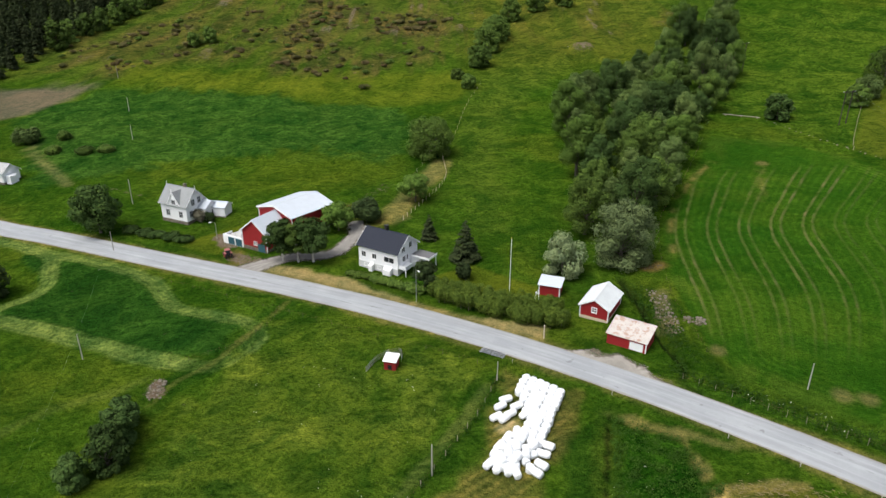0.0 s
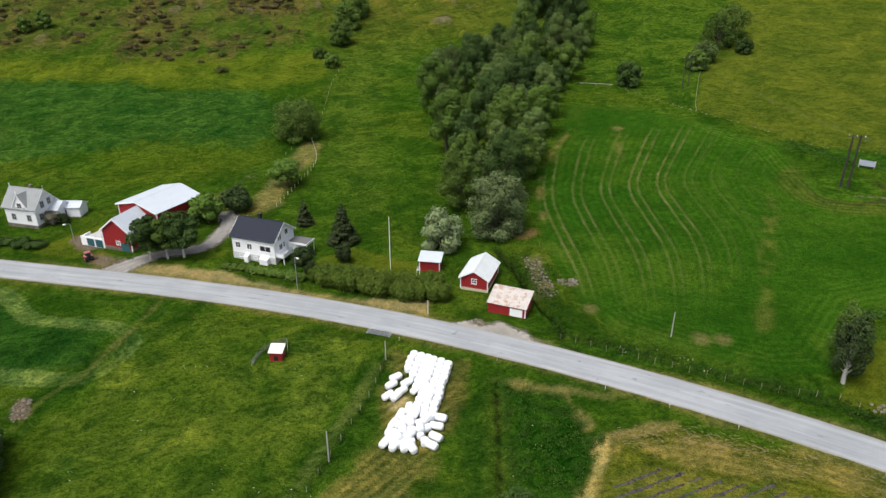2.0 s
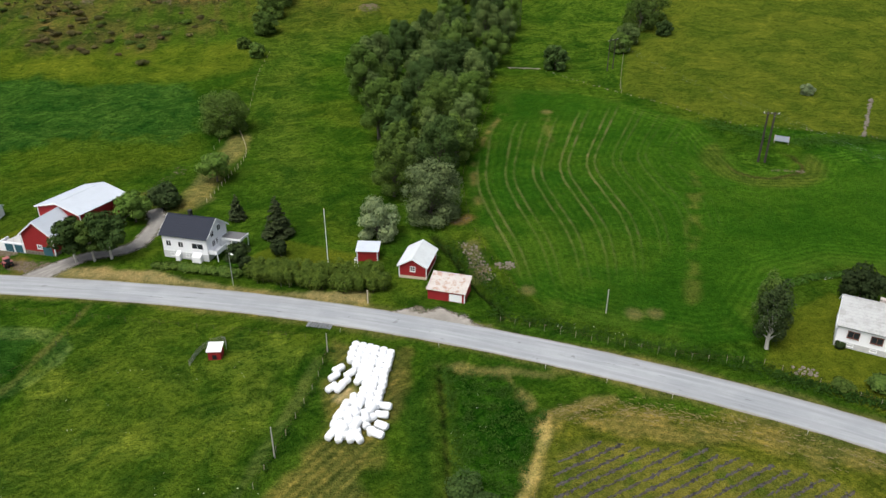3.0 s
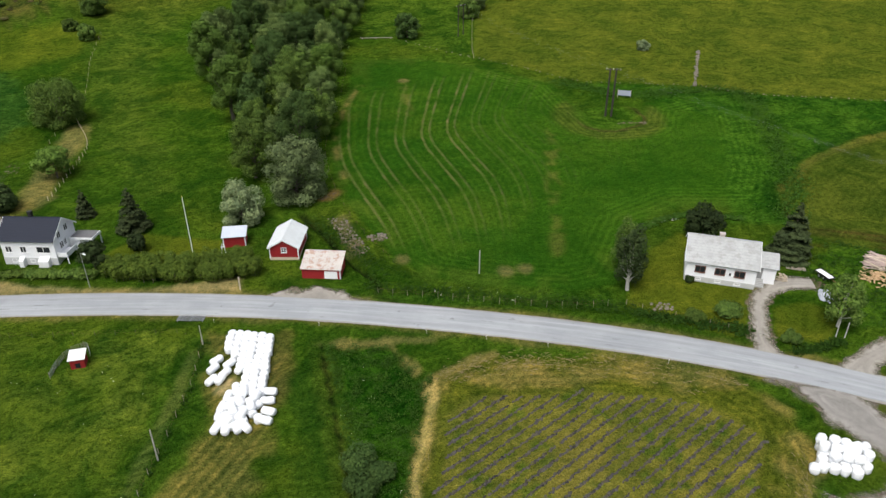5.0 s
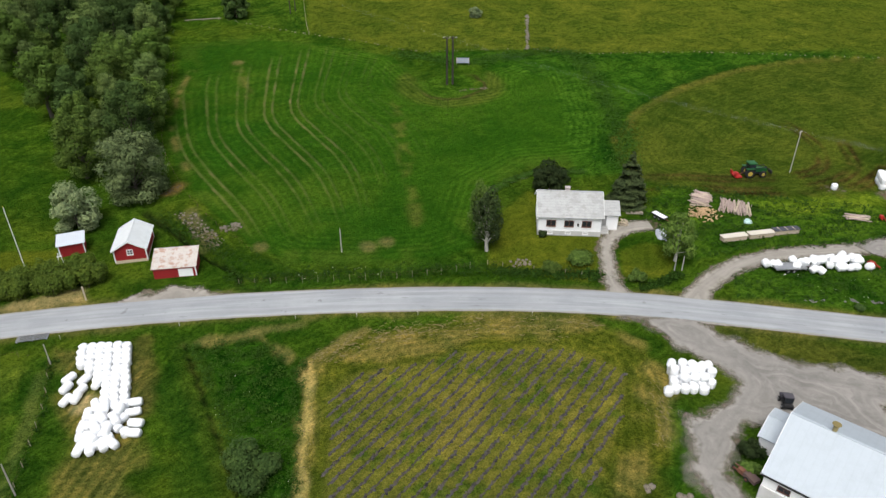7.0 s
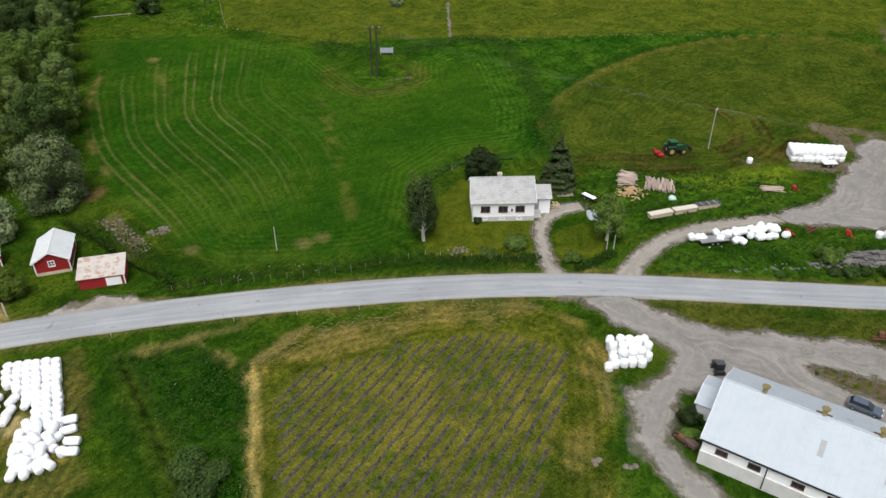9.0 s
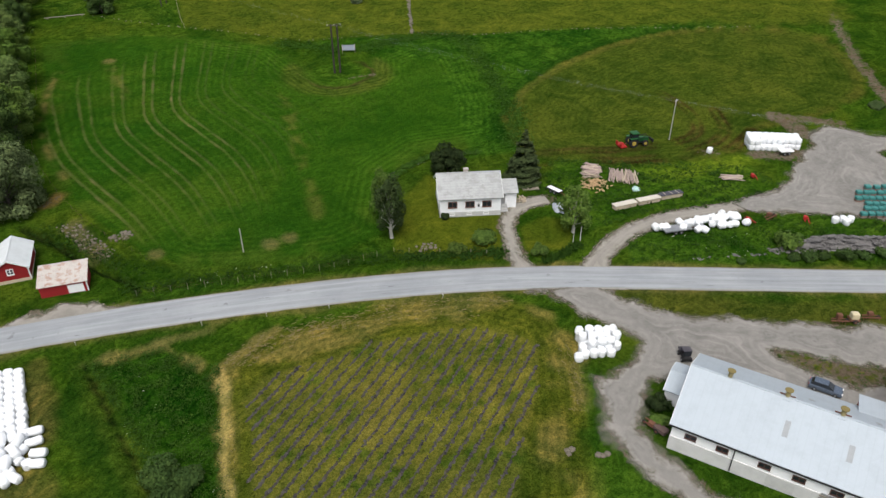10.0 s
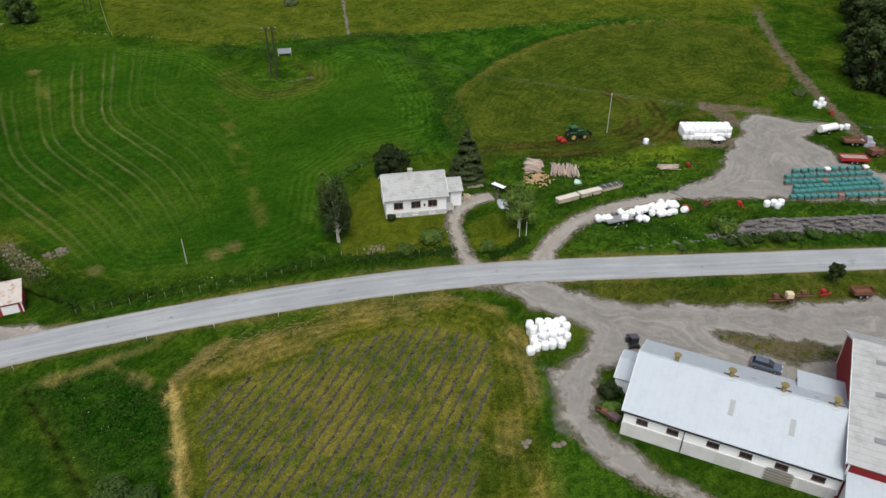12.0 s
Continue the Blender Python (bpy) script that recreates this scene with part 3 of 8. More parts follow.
def build_ground():
    xs, ys = graded(-1800, -100, 175, 1800, 0.72), graded(-900, -12, 215, 2200, 0.72)
    X, Y = np.meshgrid(xs, ys)
    x, y = X.ravel(), Y.ravel()
    z = gz(x, y)
    col = np.tile(np.array([0.030, 0.062, 0.0075]), (len(x), 1))
    rough = np.full(len(x), 0.75)

    def paint(w, c, r=None):
        nonlocal rough
        col[:] = col * (1 - w[:, None]) + np.array(c) * w[:, None]
        if r is not None:
            rough = rough * (1 - w) + r * w
    n1, n2, n3 = wobble(x, y, 60, 1), wobble(x, y, 22, 2), wobble(x, y, 9, 3)
    paint(smooth(-0.2, 1.0, n1 + 0.5 * n2) * 0.6, (0.052, 0.073, 0.010))
    paint(smooth(0.1, 1.1, n2 + 0.5 * n3) * 0.45, (0.017, 0.046, 0.0065))
    # hillside: drier grass and heath
    hill = smooth(275, 330, y + 0.05 * x) * smooth(110, 40, x - 0.1 * y)
    paint(hill * 0.6, (0.06, 0.077, 0.017))
    heath = hill * smooth(0.3, 0.9, n2 + 0.8 * n3 + 0.4 * np.sin(x / 30.0))
    paint(heath * 0.75, (0.068, 0.056, 0.022), 1.0)
    for hx, hy in HEATH_SPOTS:
        paint(smooth(11, 3, np.hypot(x - hx, (y - hy) * 0.7) + 4 * n3 + 2 * n2) * 0.55, (0.085, 0.064, 0.03), 1.0)
    paint(smooth(-1, 3, inside(x, y, BAND) + n3) * 0.7, (0.076, 0.094, 0.012), 0.6)
    paint(smooth(-1, 1.5, inside(x, y, PASTURE) + 0.5 * n3) * 0.9, (0.066, 0.082, 0.0135), 0.6)
    tall = smooth(-3, 2.5, inside(x, y, TALL) + 2.2 * n3 + 2.0 * n2)
    paint(tall * 0.8, (0.026, 0.064, 0.015), 1.0)
    glade = smooth(0, 6, inside(x, y, [(-62, 202), (-45, 212), (-20, 200), (-14, 185), (-30, 172), (-55, 176)]) + 3 * n3)
    paint(glade * 0.7, (0.046, 0.07, 0.0085), 0.7)
    cattle = smooth(0, 8, inside(x, y, [(-3, 215), (12, 280), (60, 290), (30, 240), (22, 200), (18, 140), (2, 150)]) + 3 * n3)
    paint(cattle * 0.65, (0.049, 0.078, 0.013), 0.9)
    meadow = smooth(-1, 3, inside(x, y, [(80, 226), (99, 209), (111, 189), (118, 197.5), (135, 226), (159, 258), (177, 284), (200, 320), (130, 330), (104, 260)]) + 1.5 * n3)
    paint(meadow * 0.75, (0.046, 0.08, 0.0115), 1.0)
    upper = smooth(250, 300, y) * smooth(0, 20, x) * smooth(110, 80, x)
    paint(upper * 0.6, (0.07, 0.079, 0.015), 0.8)
    d = inside(x, y, PLOUGHED)
    paint(smooth(-1, 1, d + n3), (0.1, 0.083, 0.077), 0.3)
    hay = smooth(-0.6, 0.8, inside(x, y, HAY) + 0.6 * n3)
    paint(hay * 0.9, (0.015, 0.046, 0.0095), 0.9)
    sw = np.full(len(x), 1e9)
    for s in SWATHS:
        sw = np.minimum(sw, line_distance(x, y, spline(s)))
    paint(smooth(2.1, 1.4, sw + 0.35 * n3) * 0.9, (0.08, 0.117, 0.038), 0.8)
    hem = line_distance(x, y, spline([(-30.4, 121), (-36, 108), (-39.3, 101), (-43.8, 96.2), (-45.8, 90)], 1.5))
    paint(smooth(1.6, 0.5, hem - 1.6 + 0.5 * n3) * 0.6, (0.013, 0.04, 0.006), 0.9)
    paint(smooth(0.8, 0.2, hem + 0.3 * n3) * 0.7, (0.085, 0.09, 0.03), 0.6)
    # fields
    f = inside(x, y, FIELD)
    paint(smooth(-0.8, 0.8, f + 0.3 * n3), (0.0198, 0.056, 0.0064), 0.35)
    paint(smooth(0, 2, f) * smooth(0.1, 1.0, n1 + 0.7 * n2) * 0.5, (0.04, 0.078, 0.01))
    paint(smooth(0, 2, f) * smooth(0.2, 1.0, n2 - 0.5 * n1 + 0.5 * n3) * 0.45, (0.017, 0.058, 0.007))
    paint(smooth(5.5, 0.5, np.abs(f - 2.0)) * smooth(-0.6, 0.8, n2 + n3) * 0.4, (0.058, 0.085, 0.016))
    paint(smooth(1.5, 0.2, line_distance(x, y, spline([(73, 184), (64.7, 173.5), (56.2, 159.5), (51.2, 146), (49, 136)], 1)) + 0.5 * n3) * smooth(-1.0, 0.5, n3 + n2) * 0.6, (0.15, 0.11, 0.055))
    paint(smooth(2.2, 0.4, line_distance(x, y, spline([(85, 182), (81, 170.3), (77, 160)], 1)) + 0.8 * n3) * smooth(-0.8, 0.8, n3) * 0.5, (0.11, 0.1, 0.04))
    east_part = smooth(0, 2, f) * smooth(70, 96, x - 0.2 * (y - 120))
    paint(east_part * 0.4, (0.030, 0.075, 0.008))
    mast = np.hypot(x - 121.6, y - 133.8)
    paint(smooth(0, 2, f) * smooth(4.5, 1.0, np.abs(mast - 11.5)) * 0.45, (0.07, 0.072, 0.02), 0.5)
    paint(smooth(0.8, 0.2, np.abs(mast - 9.0 + 0.5 * n3)) * smooth(140, 130, y) * 0.75, (0.045, 0.035, 0.02))
    paint(smooth(7.5, 6.0, mast + 0.6 * n3) * 0.85, (0.028, 0.066, 0.008), 0.9)
    paint(smooth(4.0, 1.0, mast + n3) * 0.6, (0.016, 0.04, 0.007), 1.0)
    for cx, cy, r in ((60.1, 87.7, 1.9), (63.8, 87.1, 2.0), (85.4, 181.7, 1.8), (45.9, 100.3, 1.6)):
        paint(smooth(r, r * 0.3, np.hypot(x - cx, y - cy) + 0.6 * n3) * 0.75, (0.115, 0.1, 0.05))
    belt = line_distance(x, y, spline([(103, 133), (97.1, 125.1), (91, 116), (85.2, 108.1), (77.6, 96.2), (71.4, 87.5)], 2))
    paint(smooth(2.4, 0.3, belt + 0.8 * n3) * smooth(-0.9, 0.5, n2 + n3) * 0.6, (0.1, 0.1, 0.03))
    uncut = inside(x, y, [(131, 155), (143, 147), (165, 127), (197, 102), (225, 80), (222, 72), (190, 88), (168, 91), (148, 90), (130, 84), (120, 72), (108, 80), (128, 100), (146, 118), (140, 135)])
    paint(smooth(-1.0, 1.0, uncut + 0.6 * n3) * 0.85, (0.025, 0.068, 0.0085), 0.9)
    mn = inside(x, y, MOWN)
    paint(smooth(-0.8, 1.2, mn + 0.5 * n3), (0.048, 0.066, 0.012), 0.55)
    paint(smooth(0, 1.2, mn) * smooth(0.0, 0.9, n2 + 0.6 * n3) * 0.55, (0.03, 0.05, 0.0085))
    paint(smooth(2.6, 0.5, np.abs(mn - 1.2)) * smooth(-0.9, 0.4, n2 + n3) * 0.55, (0.09, 0.08, 0.022))
    for run in (spline([(112, 70), (121, 61.5), (128, 53), (137, 46), (147, 42.5), (155, 43), (164, 49)], 1), spline([(116, 72), (125, 63.5), (131, 57), (141, 49.5), (150, 47.5), (160, 54), (166, 64)], 1), spline([(122, 56), (133, 45.5), (146, 38.5), (158, 38)], 1)):
        paint(smooth(0.75, 0.25, np.abs(line_distance(x, y, run) - 0.95) + 0.15 * n3) * smooth(-1.2, 0.1, n2) * 0.9, (0.03, 0.02, 0.01))
        paint(smooth(3.2, 1.0, line_distance(x, y, run) + 0.8 * n3) * smooth(-0.6, 0.6, n2 + n3) * 0.4, (0.07, 0.052, 0.022))
    paint(smooth(-3.6, -2.2, mn + 0.5 * n3) * smooth(0.3, -0.5, mn + 0.3 * n3) * smooth(70, 80, y + 0.1 * (x - 120)) * 0.75, (0.014, 0.042, 0.0065), 0.9)
    paint(smooth(-0.2, 0.6, mn) * smooth(2.6, 1.2, mn + 0.3 * n3) * smooth(66, 76, y + 0.1 * (x - 120)) * 0.55, (0.095, 0.09, 0.026), 0.6)
    for lawn in LAWNS:
        paint(smooth(-0.4, 0.6, inside(x, y, lawn)) * 0.9, (0.068, 0.083, 0.011), 0.4)
    weeds = smooth(-0.5, 0.8, inside(x, y, WEEDS) + 0.5 * n3)
    paint(weeds * 0.9, (0.017, 0.052, 0.0065), 1.0)
    st = inside(x, y, STRAW)
    rw = inside(x, y, ROWS_AREA)
    paint(smooth(-0.6, 0.8, st + 0.5 * n3) * 0.9, (0.062, 0.072, 0.012), 0.7)
    rim = smooth(-1, 0.3, st) * smooth(0.5, -1.5, rw)
    paint(rim * smooth(-0.7, 0.7, n2 + n3) * 0.75, (0.155, 0.125, 0.048), 0.6)
    dry = line_distance(x, y, [(36, 69.6), (30.5, 61), (23, 51), (8, 30)])
    paint(smooth(1.3, 0.3, dry + 0.6 * n3) * 0.95, (0.33, 0.245, 0.12), 0.5)
    for seg in ([(37, 70), (46, 69.6)], [(70, 32), (67, 30.5), (62, 27)], [(24.5, 85.4), (27.7, 83.2), (31.1, 81), (33.8, 79), (34.4, 75.4), (34.6, 72)], [(34, 80.6), (39.1, 77.7)]):
        paint(smooth(1.3, 0.3, line_distance(x, y, seg) + 0.6 * n3) * 0.6, (0.2, 0.15, 0.075), 0.4)
    paint(smooth(0, 1.2, rw) * 0.9, (0.108, 0.104, 0.026), 0.45)
    paint(smooth(0, 1.2, rw) * smooth(0.55, 1.1, n3 + 0.9 * wobble(x, y, 5, 14)) * 0.6, (0.03, 0.07, 0.01), 0.7)
    paint(smooth(0, 1.2, rw) * smooth(0.3, 1.0, n2 - 0.4 * n3) * 0.3, (0.115, 0.1, 0.034), 0.6)
    paint(smooth(-0.5, 0.8, inside(x, y, ISLAND) + 0.4 * n3) * 0.9, (0.062, 0.072, 0.015), 0.9)
    green = inside(x, y, [(68, 31), (62, 22), (55, 12), (45, 8), (50, 20), (61, 27)])
    paint(smooth(-1, 1, green + n3) * 0.8, (0.03, 0.07, 0.009), 0.8)
    bg = inside(x, y, BALE_GROUND)
    paint(smooth(-0.5, 2, bg + 1.2 * n3) * 0.7, (0.105, 0.09, 0.034), 0.7)
    paint(smooth(2.2, 1.3, np.hypot(x - 9.6, y - 82.8) + 0.3 * n3) * 0.95, (0.29, 0.23, 0.155), 0.2)
    paint(smooth(2.2, 0.6, line_distance(x, y, [(20.6, 90), (17.6, 82), (16.6, 78)]) + 0.8 * n3) * 0.6, (0.11, 0.088, 0.034), 0.6)
    lane = inside(x, y, [(23, 84), (20.5, 70), (18, 58), (13, 44), (2, 30), (-2, 36), (7, 50), (14.5, 66), (18.5, 82)])
    paint(smooth(-1.0, 1.2, lane + 0.7 * n3) * 0.75, (0.017, 0.043, 0.0065), 0.8)
    for v in VERGE_DRY:
        paint(smooth(-0.7, 0.6, inside(x, y, v) + 0.5 * n3) * 0.95, (0.22, 0.17, 0.105), 0.4)
    for c_, pts, w, k in (((0.17, 0.14, 0.068), [(-0.5, 192), (-4.5, 180), (-9.5, 167), (-13, 157)], 3.4, 0.75), ((0.1, 0.09, 0.03), [(-14, 155), (-21, 155.5), (-25, 164)], 3.5, 0.5), ((0.12, 0.09, 0.035), [(-46, 143), (-45, 138)], 2.4, 0.7),
                          ((0.055, 0.062, 0.015), [(86.5, 31), (92, 18), (100, 6), (111, -8)], 4.5, 0.8), ((0.008, 0.011, 0.006), [(35.6, 126), (36.4, 120), (37.2, 115.7), (37.1, 107.5), (37.7, 103.4), (39.2, 97), (38, 93)], 0.9, 0.85),
                          ((0.14, 0.085, 0.045), [(41.5, 129), (44, 130)], 1.7, 0.7), ((0.12, 0.1, 0.06), [(41, 118.5), (40.5, 113), (39.5, 108)], 1.8, 0.6)):
        paint(smooth(w * 1.25, w * 0.45, line_distance(x, y, spline(pts, 1.5)) + (0.25 if w < 1.5 else 0.9) * n3) * k, c_, 0.7)
    wheels = line_distance(x, y, spline(FARM_TRACK + [(-134, 222)], 1.0))
    paint(smooth(2.2, 0.6, wheels + 0.3 * n3) * 0.5, (0.15, 0.13, 0.075), 0.4)
    low = line_distance(x, y, spline([(-90, 70), (-72, 80), (-66.2, 84.6), (-61.2, 90), (-53.1, 93.9), (-48.9, 97.4)], 1.5))
    paint(smooth(1.6, 0.4, low + 0.4 * n3) * 0.6, (0.07, 0.095, 0.022), 0.7)
    rd = line_distance(x, y, ROAD)
    paint(smooth(4.6, 3.2, rd + 0.5 * n3) * 0.7, (0.12, 0.105, 0.045), 0.6)
    # darker uncut strips beside the fields
    for s, w in (([(124, 160), (136, 142), (150, 138), (164, 128), (148, 104), (128, 82), (118, 76), (112, 80)], 3.2), ([(38, 90), (55, 81), (70, 72)], 2.6), ([(160, 128), (190, 105), (230, 72)], 4.0)):
        paint(smooth(w, w * 0.5, line_distance(x, y, s) + 0.8 * n3) * 0.6, (0.021, 0.058, 0.008), 1.0)
    lush = inside(x, y, [(105, 62), (118, 66), (126, 54), (140, 33), (136, 25), (122, 30), (108, 42), (98, 46)])
    paint(smooth(-0.5, 1.5, lush + n3) * 0.8, (0.042, 0.09, 0.011), 0.9)
    paint(smooth(5, 1.2, line_distance(x, y, [(127, 45.5), (134, 40), (141.5, 34.5)]) + n3) * 0.75, (0.1, 0.145, 0.016), 0.8)
    lush2 = inside(x, y, [(100, 41), (110, 35.5), (121, 26), (134, 10), (146, -8), (125, -8), (113, 12), (101, 27), (94, 36)])
    paint(smooth(-0.5, 0.8, lush2 + 0.6 * n3) * 0.8, (0.03, 0.072, 0.0095), 1.0)
    near = smooth(-1, 4, inside(x, y, [(-30, 116), (-10, 108), (6, 98), (0, 84), (-12, 60), (-8, 30), (-60, 30), (-42, 80), (-40, 95)]) + 3 * n3)
    n4 = wobble(x, y, 13, 17)
    paint(near * (0.5 + 0.35 * smooth(-0.6, 0.7, n2)), (0.06, 0.086, 0.0135), 0.9)
    paint(near * smooth(0.15, 0.9, n4 + 0.4 * n3) * 0.5, (0.028, 0.053, 0.01), 1.0)
    paint(near * smooth(0.3, 1.0, n2 - 0.6 * n4 + 0.3 * n3) * 0.4, (0.08, 0.112, 0.02), 1.0)
    bed = line_distance(x, y, spline([(24.6, 85), (22.9, 77.6), (20.7, 68.4), (19.1, 61.3), (17, 54), (10, 40)], 2))
    paint(smooth(1.6, 0.6, np.abs(bed - 1.0)) * 0.4, (0.05, 0.075, 0.014), 0.7)
    paint(smooth(0.5, 0.12, bed + 0.15 * n3) * 0.85, (0.016, 0.02, 0.007), 1.0)
    paint(smooth(4.5, 1.0, line_distance(x, y, spline([(8.6, 94), (5.9, 87), (2.8, 81.3), (-0.7, 75.1), (-6, 66)], 2)) + n3) * 0.3, (0.018, 0.048, 0.008), 1.0)
    paint(smooth(1.3, 0.3, line_distance(x, y, spline([(7, 93), (4.2, 87), (1, 81.3), (-2.6, 75.1), (-8, 66)], 2)) + 0.3 * n3) * 0.6, (0.085, 0.1, 0.034), 0.6)
    # soil
    soil = np.zeros(len(x))
    for pts, w, k in (([(41, 118), (39.5, 112), (40.5, 106)], 1.6, 0.5), ([(44, 110), (46, 109)], 1.0, 0.6), ([(41, 129.5), (44, 129.7)], 1.2, 0.45),
                      ([(121, 129), (127, 126)], 0.8, 0.6), ([(-48.5, 147), (-52, 151)], 2.4, 0.9), ([(-46, 141), (-41, 138)], 2.6, 0.7), ([(163, 27.5), (167, 33), (169, 36)], 3.0, 0.72), ([(168, 36), (172, 30), (173.6, 24)], 2.4, 0.66),
                      ([(146.6, 33), (149.5, 28), (153, 26)], 2.4, 0.75), ([(262, 47), (246.4, 40.8), (225.9, 32.1), (210.6, 25.1), (194.1, 16.4), (184.5, 10.9), (175.9, 6), (165.5, 0.1)], 2.0, 0.72),
                      ([(141, 41.5), (142, 41)], 2.0, 0.5), ([(-47, 96), (-46, 93)], 1.6, 0.8), ([(-91, 183.6), (-81, 178.4)], 0.7, 0.5), ([(-26, 160), (-15, 178)], 2.0, 0.35), ([(18, 100.5), (24, 96.5)], 1.2, 0.5)):
        soil = np.maximum(soil, smooth(w * 1.5, w * 0.4, line_distance(x, y, pts) + 0.4 * n3) * k)
    soil = np.maximum(soil, smooth(0.95, 1.4, n2 + 0.5 * n3 + 0.4 * n1) * hill * 0.6)
    for poly in (APRON, STORAGE, FARM_YARD):
        soil = np.maximum(soil, 0.62 * smooth(-1.6, 0.2, inside(x, y, poly) + 0.4 * n3))
    soil = np.maximum(soil, 0.6 * smooth(2.6, 1.4, line_distance(x, y, DRIVE) + 0.3 * n3))
    soil = np.maximum(soil, 0.6 * smooth(2.9, 1.8, line_distance(x, y, TRACK) + 0.3 * n3))
    # relief
    for pts, w, dep in (([(35.5, 126), (36.5, 118), (37.6, 110), (38.2, 103), (39.5, 97)], 1.6, 1.3), ([(24.6, 85), (22.9, 77.6), (20.7, 68.4), (19.1, 61.3), (17, 54), (10, 40)], 0.8, 0.4), ([(40, 89), (57, 79.5), (70, 69)], 1.6, 0.5)):
        z = z - dep * smooth(w, 0.2, line_distance(x, y, pts) + 0.15 * n3)
    z = z + smooth(0.5, 2.0, inside(x, y, WEEDS)) * (0.35 + 0.2 * n3)
    z = z + tall * 0.35 * smooth(3, 12, y - 180) + hay * 0.45
    rocky = smooth(7, 2, np.hypot(x - 56.8, y - 296)) + 0.6 * smooth(6, 2, np.hypot(x + 42, y - 345)) + 0.5 * smooth(6, 2, np.hypot(x - 5, y - 330))
    z = z + rocky * 2.0
    soil = np.maximum(soil, rocky * 0.7)
    z = z + smooth(12, 40, rd) * smooth(0, 1, (y - 230) / 60) * (0.8 * n2 + 0.5 * n3) * smooth(-5, -20, inside(x, y, PASTURE))
    # attributes
    nx, ny = len(xs), len(ys)
    i = np.arange(nx * ny).reshape(ny, nx)
    quads = np.stack([i[:-1, :-1], i[:-1, 1:], i[1:, 1:], i[1:, :-1]], -1).reshape(-1, 4)
    me = bpy.data.meshes.new("ground")
    me.vertices.add(len(x))
    me.vertices.foreach_set("co", np.stack([x, y, z], -1).ravel())
    me.loops.add(quads.size)
    me.loops.foreach_set("vertex_index", quads.ravel())
    me.polygons.add(len(quads))
    me.polygons.foreach_set("loop_start", np.arange(0, quads.size, 4))
    me.polygons.foreach_set("use_smooth", np.ones(len(quads), bool))
    me.update()
    me.validate()
    a = me.attributes.new("tint", "FLOAT_COLOR", "POINT")
    a.data.foreach_set("color", np.concatenate([col * np.array([1.3, 1.28, 0.87]), np.ones((len(x), 1))], 1).ravel())
    west, east = (np.interp(y, *np.array(spline(q, 1.0)).T) for q in (TRAM_WEST, TRAM_EAST))
    sweep = (x - west) / (east - west) * 27.6
    pair = np.round(sweep / 6.9)
    worn = np.interp(pair, [-1, 0, 1, 2, 3, 4, 5, 6, 8], [0, 0.55, 0.42, 0.52, 0.68, 0.76, 0.32, 0.2, 0.1])
    strength = smooth(0.5, 3.0, f) * worn * smooth(181, 171, y) * smooth(88, 128, y - 0.1 * sweep) * (0.75 + 0.25 * n3)
    head = smooth(1.0, 2.5, f) * smooth(11, 8, f) * np.maximum(smooth(104, 98, y), smooth(100, 112, x))
    rounds = np.where(sw < 4.5, sw * 1.4, np.where(mn > -2, mn, np.where(bg > -1, straws(x, y), np.where(f > 0, f, st))))
    rs = np.maximum(np.maximum(np.maximum(smooth(0.5, 3, mn) * 0.2, head * 0.45), smooth(3.0, 2.4, sw) * 0.4), np.maximum(smooth(0, 2, bg) * 0.8, smooth(0, 1, st) * smooth(1, -1, rw) * 0.5))
    for key, val in (("rough", rough), ("tram", sweep), ("tram_strength", strength), ("rounds", rounds), ("round_strength", rs), ("soil", soil)):
        a = me.attributes.new(key, "FLOAT", "POINT")
        a.data.foreach_set("value", val)
    me.materials.append(MEADOW)
    tagged(new("ground", me), "green valley meadows and fields rising to a heath hillside", "ground", kind="structure")


build_ground()


def ribbon(name, pts, width, material, lift, label, category, crown=0.0, ragged=0.0, across=6, seed=1):
    """A strip laid on the ground along a curve, with a thin worn edge."""
    r = random.Random(seed)
    bm = bmesh.new()
    uv = bm.loops.layers.uv.new("UVMap")
    edge = bm.verts.layers.float.new("edge")
    prev, prev_u, run = None, None, 0.0
    for k, (x, y) in enumerate(pts):
        a, b = pts[max(k - 1, 0)], pts[min(k + 1, len(pts) - 1)]
        d = Vector((b[0] - a[0], b[1] - a[1])).normalized()
        nrm = Vector((-d.y, d.x))
        w = width(k / (len(pts) - 1)) if callable(width) else width
        row, us, w = [], [], w + (1.2 if ragged > 0.1 else 0.0)
        for j in range(across + 1):
            s = (j / across - 0.5) * w
            if j in (0, across):
                s += r.uniform(-ragged, ragged)
            px, py = x + nrm.x * s, y + nrm.y * s
            down = -0.25 if j in (0, across) else 0.0
            v = bm.verts.new(gp(px, py, lift + down * (lift + 0.02) * 4 * 0.5 + crown * (1 - (2 * s / w) ** 2)))
            v[edge] = w / 2 - 0.6 - abs(s)
            row.append(v)
            us.append((s, run))
        if prev:
            for j in range(across):
                f = bm.faces.new((prev[j], prev[j + 1], row[j + 1], row[j]))
                f.smooth = True
                for lp, q in zip(f.loops, (prev_u[j], prev_u[j + 1], us[j + 1], us[j])):
                    lp[uv].uv = q
        run += (Vector(pts[min(k + 1, len(pts) - 1)]) - Vector((x, y))).length
        prev, prev_u = row, us
    bmesh.ops.recalc_face_normals(bm, faces=bm.faces)
    if sum(f.normal.z for f in bm.faces) < 0:
        bmesh.ops.reverse_faces(bm, faces=bm.faces)
    return single(name, bm, material, Matrix(), label, category, kind="structure")


